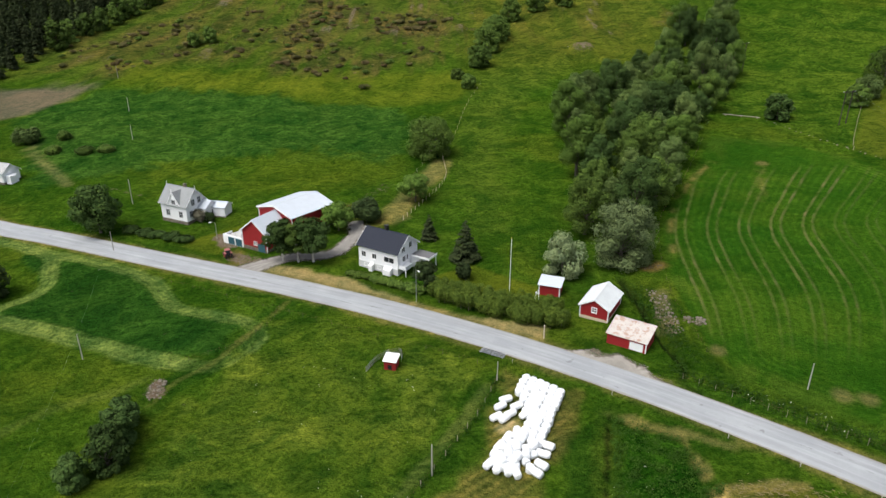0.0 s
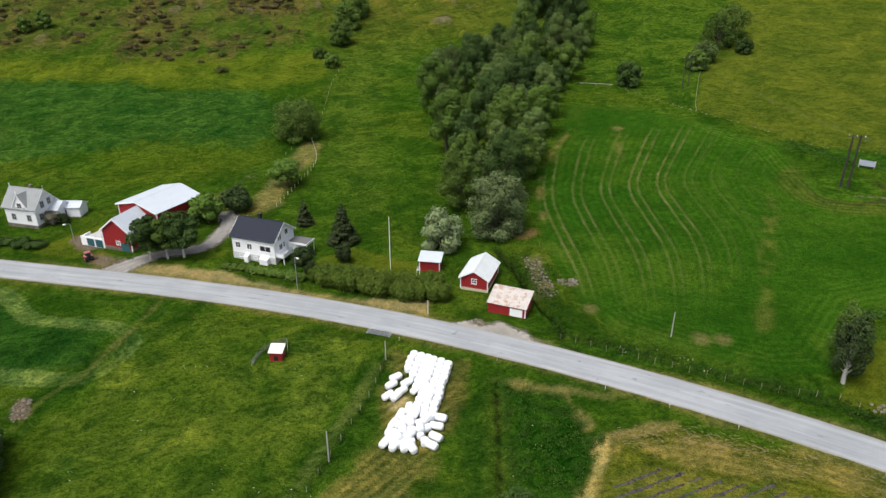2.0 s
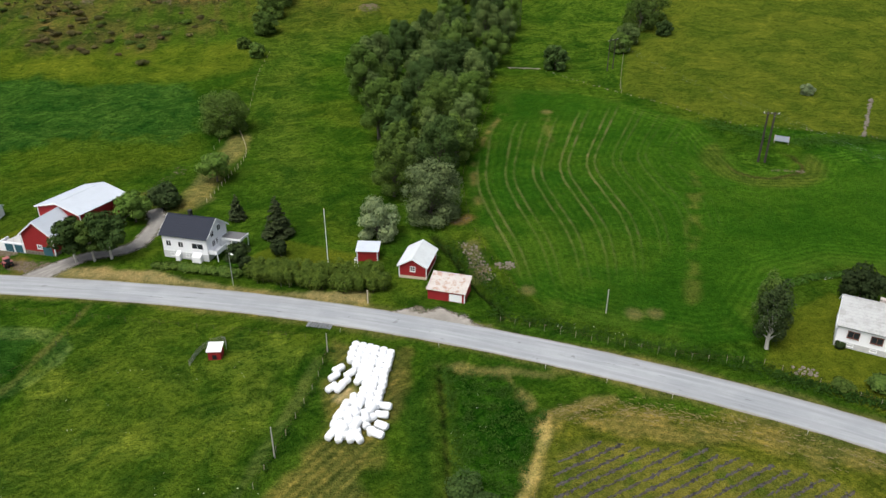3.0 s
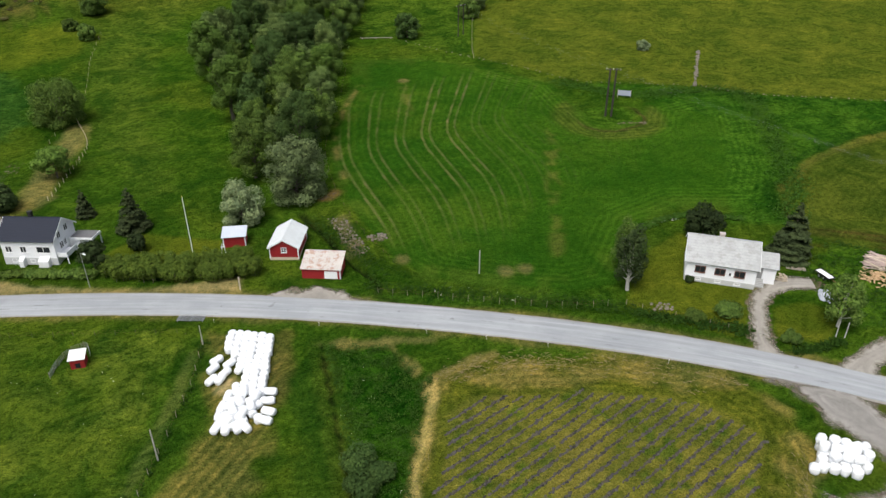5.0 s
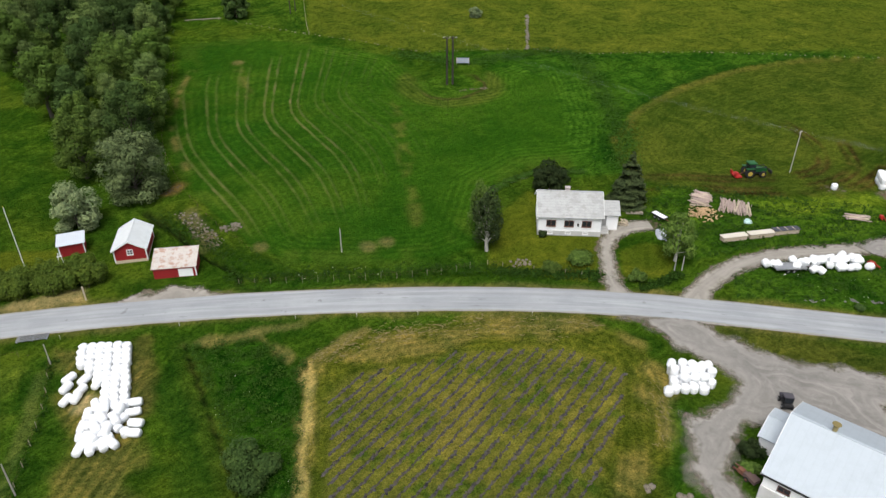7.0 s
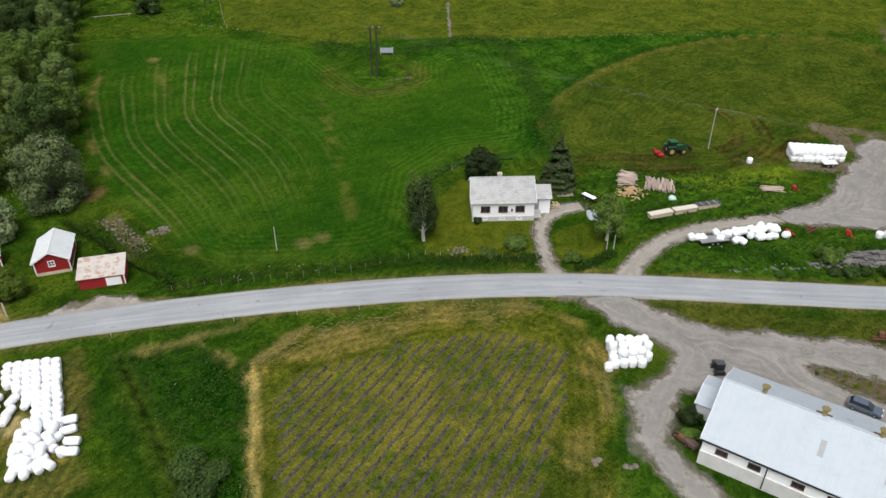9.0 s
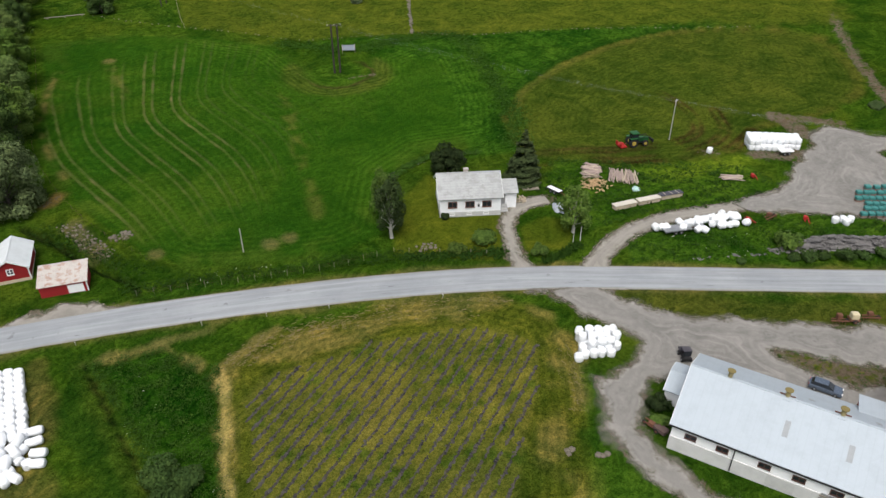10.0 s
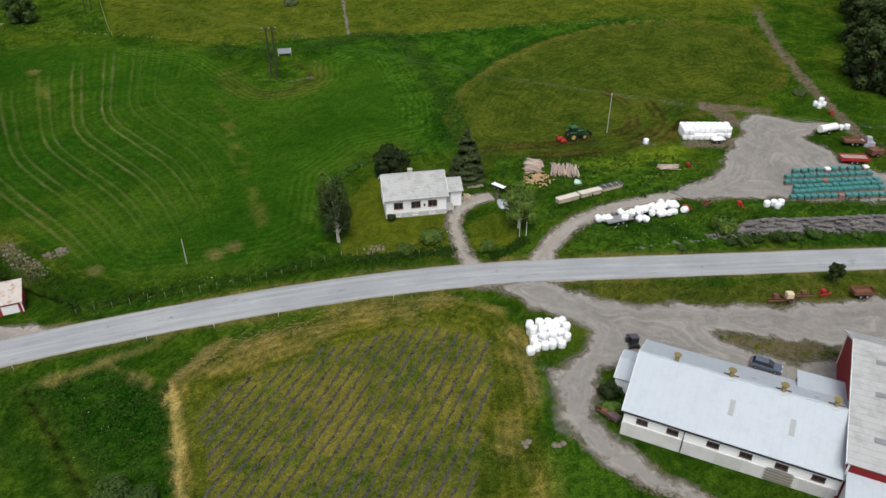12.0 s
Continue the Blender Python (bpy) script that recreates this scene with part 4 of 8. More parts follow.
def sheet(name, poly, material, lift, label, category, cell=0.8, hole=None):
    """A gravel yard: a close mesh cut to an uneven outline and laid on the ground."""
    px, py = [p[0] for p in poly], [p[1] for p in poly]
    xs, ys = np.arange(min(px), max(px) + cell, cell), np.arange(min(py), max(py) + cell, cell)
    X, Y = np.meshgrid(xs, ys)
    d = inside(X, Y, poly)
    if hole:
        d = np.minimum(d, -inside(X, Y, hole))
    d = d + 0.5 * wobble(X, Y, 9, 8) + 0.35 * wobble(X, Y, 4, 9)
    bm = bmesh.new()
    vs = {}
    edge = bm.verts.layers.float.new("edge")
    for j in range(len(ys)):
        for i in range(len(xs)):
            if d[j, i] > -2.4:
                vs[j, i] = bm.verts.new(gp(xs[i], ys[j], lift + min(0.0, d[j, i]) * 0.02))
                vs[j, i][edge] = d[j, i]
    for j in range(len(ys) - 1):
        for i in range(len(xs) - 1):
            q = [(j, i), (j, i + 1), (j + 1, i + 1), (j + 1, i)]
            if all(k in vs for k in q):
                bm.faces.new([vs[k] for k in q]).smooth = True
    return single(name, bm, material, Matrix(), label, category, kind="structure")


ribbon("road", ROAD, 6.3, ASPHALT, 0.10, "two-lane worn pale grey asphalt country road", "road", crown=0.05, ragged=0.06, across=8)
sheet("gravel_apron", APRON, GRAVEL, 0.075, "pale gravel pull-in beside the red sheds", "gravel")
ribbon("cottage_drive", DRIVE, lambda s: 4.6 - 2.5 * smooth(0, 0.2, s) + 1.0 * smooth(0.6, 0.9, s), GRAVEL, 0.07, "gravel driveway up to the white cottage", "driveway", ragged=0.25, seed=4)
ribbon("yard_track", TRACK, lambda s: 8.0 - 4.9 * smooth(0, 0.16, s) + 5.0 * smooth(0.75, 1, s), GRAVEL, 0.075, "curving gravel farm track from the road", "track", ragged=0.25, seed=5)
sheet("storage_yard", STORAGE, YARD, 0.085, "bare gravel storage yard behind the bales", "yard")
sheet("farm_yard", FARM_YARD, YARD, 0.08, "wide gravel farm yard round the white barn", "yard", hole=ISLAND)
ribbon("house_drive", spline([(-43, 133.6), (-38.5, 137), (-33, 139.8), (-27, 140), (-23.4, 141.8), (-21.5, 146), (-20, 150.5), (-21, 157)], 0.9), lambda s: 5.5 - 2.1 * smooth(0, 0.3, s), YARD, 0.07, "gravel drive between the barn and the house", "driveway", ragged=0.25, seed=6)


# ---- buildings ----
def window(parent, m, w, h, panes=(1, 1), frame_mat=None, open_dark=False):
    """A framed window standing in a wall; m: its foot's middle on the wall's face, which looks along -y."""
    fm = frame_mat or WHITE
    win = new("window", None)
    win.parent, win.matrix_local = parent, m
    bm = bmesh.new()
    t = 0.11
    for x0, x1, z0, z1 in ((-w / 2 - t, -w / 2, -t, h + t), (w / 2, w / 2 + t, -t, h + t), (-w / 2, w / 2, -t, 0), (-w / 2, w / 2, h, h + t)):
        box(bm, x0, x1, -0.07, 0.05, z0, z1)
    for k in range(1, panes[0]):
        x = -w / 2 + w * k / panes[0]
        box(bm, x - 0.04, x + 0.04, -0.06, 0.04, 0, h)
    for k in range(1, panes[1]):
        z = h * k / panes[1]
        box(bm, -w / 2, w / 2, -0.055, 0.035, z - 0.035, z + 0.035)
    part("window_frame", bm, fm, win)
    part("pane", boxed(-w / 2, w / 2, -0.02, 0.03, 0, h), DARK if open_dark else GLASS, win)
    part("window_sill", boxed(-w / 2 - 0.14, w / 2 + 0.14, -0.12, 0.02, -t - 0.05, -t), fm, win)
    return win


def face(kind, lx, ly, u, z):
    """The pose of a fitting on a wall: u metres along it from its middle, z up."""
    if kind == "front":
        return pose(u, -ly / 2, z)
    if kind == "back":
        return pose(-u, ly / 2, z, 0, 0, 180)
    if kind == "right":
        return pose(lx / 2, u, z, 0, 0, 90)
    return pose(-lx / 2, -u, z, 0, 0, -90)


def gable(bm, lx, ly, wall, ridge, along="X", shift=0.0, low=-0.6, thick=0.0):
    """The body of a house with gables; along: the ridge's axis."""
    if along == "X":
        prof = [(-ly / 2, low), (ly / 2, low), (ly / 2, wall), (shift, ridge), (-ly / 2, wall)]
        rings = [[bm.verts.new((x, y, z)) for y, z in prof] for x in (-lx / 2, lx / 2)]
    else:
        prof = [(-lx / 2, low), (lx / 2, low), (lx / 2, wall), (shift, ridge), (-lx / 2, wall)]
        rings = [[bm.verts.new((x, y, z)) for x, z in prof] for y in (ly / 2, -ly / 2)]
    a, b = rings
    bm.faces.new(a)
    bm.faces.new(b[::-1])
    for k in range(5):
        bm.faces.new((a[k], b[k], b[(k + 1) % 5], a[(k + 1) % 5]))
    bmesh.ops.recalc_face_normals(bm, faces=bm.faces)
    return bm


def slab(bm, a, b, c, d, thick):
    """A roof slope through four corners, with thickness below."""
    n = (Vector(b) - Vector(a)).cross(Vector(d) - Vector(a)).normalized()
    if n.z < 0:
        n = -n
    q = [Vector(v) for v in (a, b, c, d)]
    hexa(bm, [v + n * 0.02 for v in q] + [v + n * (0.02 + thick) for v in q])
    bmesh.ops.recalc_face_normals(bm, faces=bm.faces)


def roofs(parent, lx, ly, wall, ridge, material, along="X", over=0.45, ends=0.4, shift=0.0, thick=0.12, name="roof"):
    """Two roof slopes with eaves, verge boards and a ridge cap, in the thing's own axes."""
    half = ly / 2 if along == "X" else lx / 2
    length = (lx if along == "X" else ly) / 2 + ends
    put = (lambda u, v, z: (u, v, z)) if along == "X" else (lambda u, v, z: (v, u, z))
    for side in (-1, 1):
        span = abs(side * half - shift)
        fall = (ridge - wall) / span
        eave, z = side * (half + over), wall - fall * over
        bm = bmesh.new()
        slab(bm, put(-length, shift, ridge), put(length, shift, ridge), put(length, eave, z), put(-length, eave, z), thick)
        part(name, bm, material, parent)
        for end in (-length, length):
            bm = bmesh.new()
            e = 0.05 if end > 0 else -0.05
            hexa(bm, [put(end, shift, ridge - 0.16), put(end + e, shift, ridge - 0.16), put(end + e, eave, z - 0.16), put(end, eave, z - 0.16),
                      put(end, shift, ridge + 0.17), put(end + e, shift, ridge + 0.17), put(end + e, eave, z + 0.17), put(end, eave, z + 0.17)])
            bmesh.ops.recalc_face_normals(bm, faces=bm.faces)
            part("verge_board", bm, WHITE, parent)
    bm = bmesh.new()
    if along == "X":
        box(bm, -length, length, shift - 0.14, shift + 0.14, ridge + thick - 0.02, ridge + thick + 0.05)
    else:
        box(bm, shift - 0.14, shift + 0.14, -length, length, ridge + thick - 0.02, ridge + thick + 0.05)
    part("ridge_cap", bm, material, parent)


def chimney(parent, x, y, z0, z1, w, material, name="chimney"):
    bm = boxed(x - w / 2, x + w / 2, y - w / 2, y + w / 2, z0, z1)
    box(bm, x - w / 2 - 0.06, x + w / 2 + 0.06, y - w / 2 - 0.06, y + w / 2 + 0.06, z1, z1 + 0.1)
    part(name, bm, material, parent)


def plinth(parent, lx, ly, h, material, name="foundation"):
    part(name, boxed(-lx / 2 - 0.05, lx / 2 + 0.05, -ly / 2 - 0.05, ly / 2 + 0.05, -0.8, h), material, parent)


def corner_boards(parent, lx, ly, wall, material):
    for x in (-1, 1):
        for y in (-1, 1):
            cx, cy = x * lx / 2, y * ly / 2
            part("corner_board", boxed(cx - 0.09, cx + 0.09, cy - 0.09, cy + 0.09, 0.05, wall - 0.1), material, parent)


def steps(parent, m, width, rise, count, material):
    st = new("steps", None)
    st.parent, st.matrix_local = parent, m
    for k in range(count):
        part("step", boxed(-width / 2, width / 2, -0.3 * (count - k), 0, rise * k - 0.3 * (k == 0), rise * (k + 1)), material, st)
    for s in (-1, 1):
        bm = bmesh.new()
        rod(bm, (s * width / 2, -0.3 * count, 0), (s * width / 2, -0.3 * count, 0.95), 0.03)
        rod(bm, (s * width / 2, -0.05, rise * count), (s * width / 2, -0.05, rise * count + 0.95), 0.03)
        rod(bm, (s * width / 2, -0.3 * count, 0.95), (s * width / 2, -0.05, rise * count + 0.95), 0.03)
        part("railing", bm, WHITE, st)


# white cottage
def cottage():
    lx, ly, wall, ridge = 11.2, 8.6, 3.75, 6.55
    c = thing("cottage", on(92.35, 69.1, -46), "white boarded cottage with a weathered grey slate roof", "house")
    part("wall", gable(bmesh.new(), lx, ly, wall, ridge), WHITE_BOARD, c)
    plinth(c, lx, ly, 0.75, plain("cottage_plinth", (0.5, 0.5, 0.49), 0.85, wear=0.35), "foundation")
    roofs(c, lx, ly, wall, ridge, SLATE_ROOF, over=0.4, ends=0.35)
    chimney(c, -0.4, 0.5, 5.6, 7.1, 0.8, plain("pale_chimney", (0.45, 0.4, 0.37), 0.9, wear=0.4, scale=4))
    brown = plain("brown_window_frame", (0.16, 0.07, 0.05), 0.6)
    for u in (-3.3, -0.1, 3.0):
        window(c, face("front", lx, ly, u, 1.75), 1.5, 1.05, (2, 1), brown)
    for u in (-3.4, -0.2, 2.9):
        window(c, face("front", lx, ly, u, 0.25), 0.8, 0.3, (1, 1), WHITE)
    window(c, face("left", lx, ly, 1.2, 1.7), 1.1, 1.1, (2, 1), WHITE)
    part("wall_lamp", boxed(1.35, 1.65, -ly / 2 - 0.14, -ly / 2, 1.8, 2.3), DARK, c)
    # entrance wing
    wing = new("entrance_wing")
    wing.parent, wing.matrix_local = c, pose(lx / 2 + 1.65, 0.6, 0)
    part("wing_wall", gable(bmesh.new(), 3.3, 5.2, 3.2, 4.6), WHITE_BOARD, wing)
    for s in (-1, 1):
        bm = bmesh.new()
        slab(bm, (-1.65, 0, 4.6), (1.95, 0, 4.6), (1.95, s * 2.95, 3.05), (-1.65, s * 2.95, 3.05), 0.1)
        part("wing_roof", bm, SLATE_ROOF, wing)
    part("front_door", boxed(-1.35, -0.45, -2.66, -2.58, 0.85, 2.9), plain("door_paint", (0.3, 0.3, 0.3), 0.5), wing)
    steps(c, pose(lx / 2 + 0.75, -2.0, 0), 1.5, 0.17, 5, PLASTER)


cottage()


# farmhouse with a dark roof
def farmhouse():
    lx, ly, wall, ridge = 9.9, 7.4, 4.85, 7.45
    c = thing("farmhouse", on(-11.6, 135.5, -31), "white two-storey farmhouse with a black tiled roof", "house")
    part("wall", gable(bmesh.new(), lx, ly, wall, ridge), WHITE_BOARD, c)
    plinth(c, lx, ly, 1.15, plain("farmhouse_plinth", (0.55, 0.56, 0.56), 0.8, wear=0.3))
    roofs(c, lx, ly, wall, ridge, DARK_ROOF, over=0.45, ends=0.4)
    chimney(c, -0.4, 0.3, 6.6, 8.5, 0.65, BLACK_STEEL)
    for u, w in ((-3.6, 1.0), (-0.9, 1.0), (2.8, 2.4)):
        window(c, face("front", lx, ly, u, 2.3), w, 1.1, (2, 1), WHITE)
    for u in (-3.1, 0.3):
        window(c, face("front", lx, ly, u, 0.3), 0.7, 0.5)
    for u, z, w in ((-1.6, 4.3, 1.0), (1.0, 4.6, 1.0), (-1.4, 2.2, 1.0), (-0.2, 2.2, 0.6)):
        window(c, face("right", lx, ly, u, z), w, 1.15, (2, 1))
    # cellar entrance hoods in front
    for u, w in ((-1.4, 0.9), (2.7, 1.9)):
        bm = bmesh.new()
        hexa(bm, [(u - w / 2, -ly / 2 - 1.0, -0.4), (u + w / 2, -ly / 2 - 1.0, -0.4), (u + w / 2, -ly / 2, -0.4), (u - w / 2, -ly / 2, -0.4),
                  (u - w / 2, -ly / 2 - 1.0, 0.9), (u + w / 2, -ly / 2 - 1.0, 0.9), (u + w / 2, -ly / 2, 1.4), (u - w / 2, -ly / 2, 1.4)])
        part("cellar_hood", bm, WHITE, c)
    # balcony and porch at the gable
    part("balcony_deck", boxed(lx / 2, lx / 2 + 1.8, -3.4, 0.2, 1.2, 1.4), WHITE, c)
    for a in ((lx / 2 + 1.75, lx / 2 + 1.83, -3.4, 0.2), (lx / 2, lx / 2 + 1.83, -3.45, -3.38)):
        part("balcony_rail", boxed(*a, 1.4, 2.15), WHITE_BOARD, c)
    for y in (-3.3, 0.1):
        part("post", boxed(lx / 2 + 1.65, lx / 2 + 1.8, y - 0.07, y + 0.07, -0.5, 1.25), WHITE, c)
    part("porch_roof", boxed(lx / 2 + 0.3, lx / 2 + 4.6, 0.9, 4.0, 2.75, 2.95), plain("porch_felt", (0.14, 0.14, 0.145), 0.9, wear=0.4), c)
    part("porch_fascia", boxed(lx / 2 + 0.25, lx / 2 + 4.66, 0.82, 0.9, 2.55, 3.0), WHITE, c)
    part("porch_fascia", boxed(lx / 2 + 4.6, lx / 2 + 4.68, 0.82, 4.05, 2.55, 3.0), WHITE, c)
    for x, y in ((lx / 2 + 4.5, 1.0), (lx / 2 + 4.5, 3.9), (lx / 2 + 2.5, 1.0)):
        part("post", boxed(x - 0.07, x + 0.07, y - 0.07, y + 0.07, -0.5, 2.76), WHITE, c)
    part("porch_wall", boxed(lx / 2, lx / 2 + 2.0, 1.2, 3.8, -0.4, 2.75), WHITE_BOARD, c)


farmhouse()


# white villa with carved gables
def villa():
    lx, ly, wall, ridge = 8.2, 6.6, 4.6, 8.0
    c = thing("villa", on(-64.3, 163.3, -25.6), "white wooden villa with carved gables and a grey roof", "house")
    part("wall", gable(bmesh.new(), lx, ly, wall, ridge), WHITE_BOARD, c)
    plinth(c, lx, ly, 0.55, STONE)
    VILLA_ROOF = boards("old_slate", (0.27, 0.285, 0.29), 0.3, axis="Z", rough=0.8, wear=0.5, dirt=(0.15, 0.155, 0.15), depth=0.03)
    roofs(c, lx, ly, wall, ridge, VILLA_ROOF, over=0.35, ends=0.45)
    for x in (-lx / 2 - 0.45, lx / 2 + 0.45):
        part("finial", rodded((x, 0, ridge - 0.5), (x, 0, ridge + 1.0), 0.07, 0.02), WHITE, c)
    chimney(c, 1.2, 0.2, 7.0, 8.8, 0.6, STONE)
    # gabled dormer over the front
    bm = bmesh.new()
    prof = [(-1.7, wall - 0.6), (1.7, wall - 0.6), (1.7, 4.9), (0, 7.5), (-1.7, 4.9)]
    a = [bm.verts.new((x + 0.4, -ly / 2 - 0.12, z)) for x, z in prof]
    b = [bm.verts.new((x + 0.4, 0, z)) for x, z in prof]
    bm.faces.new(a[::-1])
    bm.faces.new(b)
    for k in range(5):
        bm.faces.new((a[k], b[k], b[(k + 1) % 5], a[(k + 1) % 5]))
    bmesh.ops.recalc_face_normals(bm, faces=bm.faces)
    part("dormer_wall", bm, WHITE_BOARD, c)
    for s in (-1, 1):
        bm = bmesh.new()
        slab(bm, (0.4, -ly / 2 - 0.25, 7.6), (0.4, 0, 7.6), (0.4 + s * 2.0, 0, 4.5), (0.4 + s * 2.0, -ly / 2 - 0.25, 4.5), 0.09)
        part("dormer_roof", bm, VILLA_ROOF, c)
        bm = bmesh.new()
        hexa(bm, [(0.4, -ly / 2 - 0.31, 7.45), (0.4 + s * 2.05, -ly / 2 - 0.31, 4.25), (0.4 + s * 2.05, -ly / 2 - 0.25, 4.25), (0.4, -ly / 2 - 0.25, 7.45),
                  (0.4, -ly / 2 - 0.31, 7.8), (0.4 + s * 2.05, -ly / 2 - 0.31, 4.65), (0.4 + s * 2.05, -ly / 2 - 0.25, 4.65), (0.4, -ly / 2 - 0.25, 7.8)])
        bmesh.ops.recalc_face_normals(bm, faces=bm.faces)
        part("verge_board", bm, WHITE, c)
    part("finial", rodded((0.4, -ly / 2 - 0.25, 7.3), (0.4, -ly / 2 - 0.25, 8.6), 0.06, 0.02), WHITE, c)
    grey = plain("grey_window_frame", (0.45, 0.46, 0.47), 0.6)
    for u, z in ((-1.9, 1.6), (2.2, 1.6)):
        window(c, face("front", lx, ly, u, z), 1.0, 1.3, (2, 2), grey)
    window(c, face("front", lx, ly + 0.24, 0.4, 4.3), 1.0, 1.3, (2, 2), grey)
    for u, z in ((-1.8, 1.6), (1.2, 1.6), (-0.9, 4.2), (1.2, 4.4)):
        window(c, face("right", lx, ly, u, z), 0.9, 1.3, (2, 2), grey)
    part("lean_to_roof", boxed(-lx / 2 - 2.0, -lx / 2, -1.4, 1.4, 2.3, 2.45), SLATE_ROOF, c)
    for y in (-1.2, 1.2):
        part("post", boxed(-lx / 2 - 1.9, -lx / 2 - 1.78, y - 0.06, y + 0.06, -0.5, 2.3), WOOD, c)
    # rear wing and outhouse
    w = new("rear_wing")
    w.parent, w.matrix_local = c, pose(lx / 2 + 1.2, 2.6, 0)
    part("wing_wall", gable(bmesh.new(), 2.6, 4.0, 3.2, 4.6), WHITE_BOARD, w)
    for s in (-1, 1):
        bm = bmesh.new()
        slab(bm, (-1.3, 0, 4.6), (1.5, 0, 4.6), (1.5, s * 2.3, 3.0), (-1.3, s * 2.3, 3.0), 0.1)
        part("wing_roof", bm, WHITE_METAL, w)
    o = thing("outhouse", on(-56.0, 164.4, -12), "low white outhouse with a pale sheet roof", "shed")
    part("wall", gable(bmesh.new(), 5.0, 3.6, 2.5, 3.3), WHITE_BOARD, o)
    roofs(o, 5.0, 3.6, 2.5, 3.3, WHITE_METAL, over=0.25, ends=0.2)
    part("door", boxed(-1.5, -0.6, -1.86, -1.78, 0.0, 1.95), DARK, o)
    plinth(o, 5.0, 3.6, 0.2, STONE)


villa()


# red barn in two parts with a stone ramp
def red_barn():
    b = thing("red_barn", on(-40.2, 146.9, 60), "long red barn with white sheet roofs and a ramp", "barn")
    low = new("front_house")
    low.parent = b
    lx, ly, wall, ridge = 7.2, 7.2, 4.2, 7.0
    part("wall", gable(bmesh.new(), lx, ly, wall, ridge), RED, low)
    roofs(low, lx, ly, wall, ridge, WHITE_METAL, over=0.4, ends=0.35)
    corner_boards(low, lx, ly, wall, WHITE)
    window(low, face("left", lx, ly, 0.2, 1.2), 0.9, 0.7, (2, 2))
    part("foundation", boxed(-lx / 2 - 0.06, lx / 2, -ly / 2 - 0.06, ly / 2 + 0.06, -0.9, 0.5), STONE, low)
    part("door", boxed(-lx / 2 - 0.1, -lx / 2, -3.0, -0.9, -0.2, 1.6), BLUE_DOOR, low)
    big = new("hay_house")
    big.parent, big.matrix_local = b, b.matrix_world.inverted() @ on(-34.7, 155.2, 50.5)
    lx, ly, wall, ridge = 12.2, 12.0, 5.6, 7.1
    part("wall", gable(bmesh.new(), lx, ly, wall, ridge), RED, big)
    roofs(big, lx, ly, wall, ridge, WHITE_METAL, over=0.45, ends=0.4)
    corner_boards(big, lx, ly, wall, WHITE)
    # near-black panel on the solid wall: the doorway's inner shade put in as colour
    part("opening_shade", boxed(lx / 2 - 2.4, lx / 2 - 0.3, -ly / 2 - 0.04, -ly / 2 + 0.05, 0.0, 5.0), DARK, big)
    part("foundation", boxed(-lx / 2, lx / 2 + 0.06, -ly / 2 - 0.06, ly / 2 + 0.06, -1.4, 0.5), STONE, big)
    # ramp with white parapets
    bm = bmesh.new()
    hexa(bm, [(-3.4, 3.7, -0.9), (3.4, 3.7, -0.9), (3.4, 9.0, -0.9), (-3.4, 9.6, -0.9), (-3.4, 3.7, 1.5), (3.4, 3.7, 1.5), (3.4, 9.0, 0.9), (-3.4, 9.6, 1.2)])
    part("ramp", bm, PLASTER, b, "grey concrete ramp")
    part("parapet", boxed(-3.7, -3.4, 3.6, 9.8, -0.9, 1.75), WHITE, b)
    part("parapet", boxed(-3.4, -1.0, 9.6, 9.85, -0.9, 1.6), WHITE, b)
    for y in (4.0, 6.3):
        part("cellar_door", boxed(-3.82, -3.7, y, y + 1.8, -0.2, 1.45), BLUE_DOOR, b)
    for y in (4.6, 6.4, 8.2):
        part("rail", rodded((-3.0, y, 1.3), (-3.0, y, 2.6), 0.05), STEEL, b)


red_barn()


# small red buildings by the road
def red_hut():
    lx, ly, wall, ridge = 5.2, 7.6, 2.45, 3.95
    c = thing("red_hut", on(29.1, 114.2, -29.7), "red boarded hut with a white sheet roof", "hut")
    part("wall", gable(bmesh.new(), lx, ly, wall, ridge, along="Y"), RED, c)
    plinth(c, lx, ly, 0.3, PALE_WOOD, "foundation")
    roofs(c, lx, ly, wall, ridge, plain("white_roof_sheet_old", (0.6, 0.63, 0.64), 0.5, wear=0.25, scale=0.7), along="Y", over=0.35, ends=0.3)
    corner_boards(c, lx, ly, wall, WHITE)
    window(c, face("front", lx, ly, 0.0, 1.35), 0.8, 0.85, (2, 2))


def lean_shed(name, m, lx, ly, front, back, wall_mat, roof_mat, label, over=0.25):
    c = thing(name, m, label, "shed")
    bm = bmesh.new()
    hexa(bm, [(-lx / 2, -ly / 2, -0.6), (lx / 2, -ly / 2, -0.6), (lx / 2, ly / 2, -0.6), (-lx / 2, ly / 2, -0.6), (-lx / 2, -ly / 2, front), (lx / 2, -ly / 2, front), (lx / 2, ly / 2, back), (-lx / 2, ly / 2, back)])
    part("wall", bm, wall_mat, c)
    fall = (back - front) / ly
    bm = bmesh.new()
    slab(bm, (-lx / 2 - over, -ly / 2 - over, front - fall * over), (lx / 2 + over, -ly / 2 - over, front - fall * over), (lx / 2 + over, ly / 2 + over, back + fall * over), (-lx / 2 - over, ly / 2 + over, back + fall * over), 0.07)
    part("roof", bm, roof_mat, c)
    return c


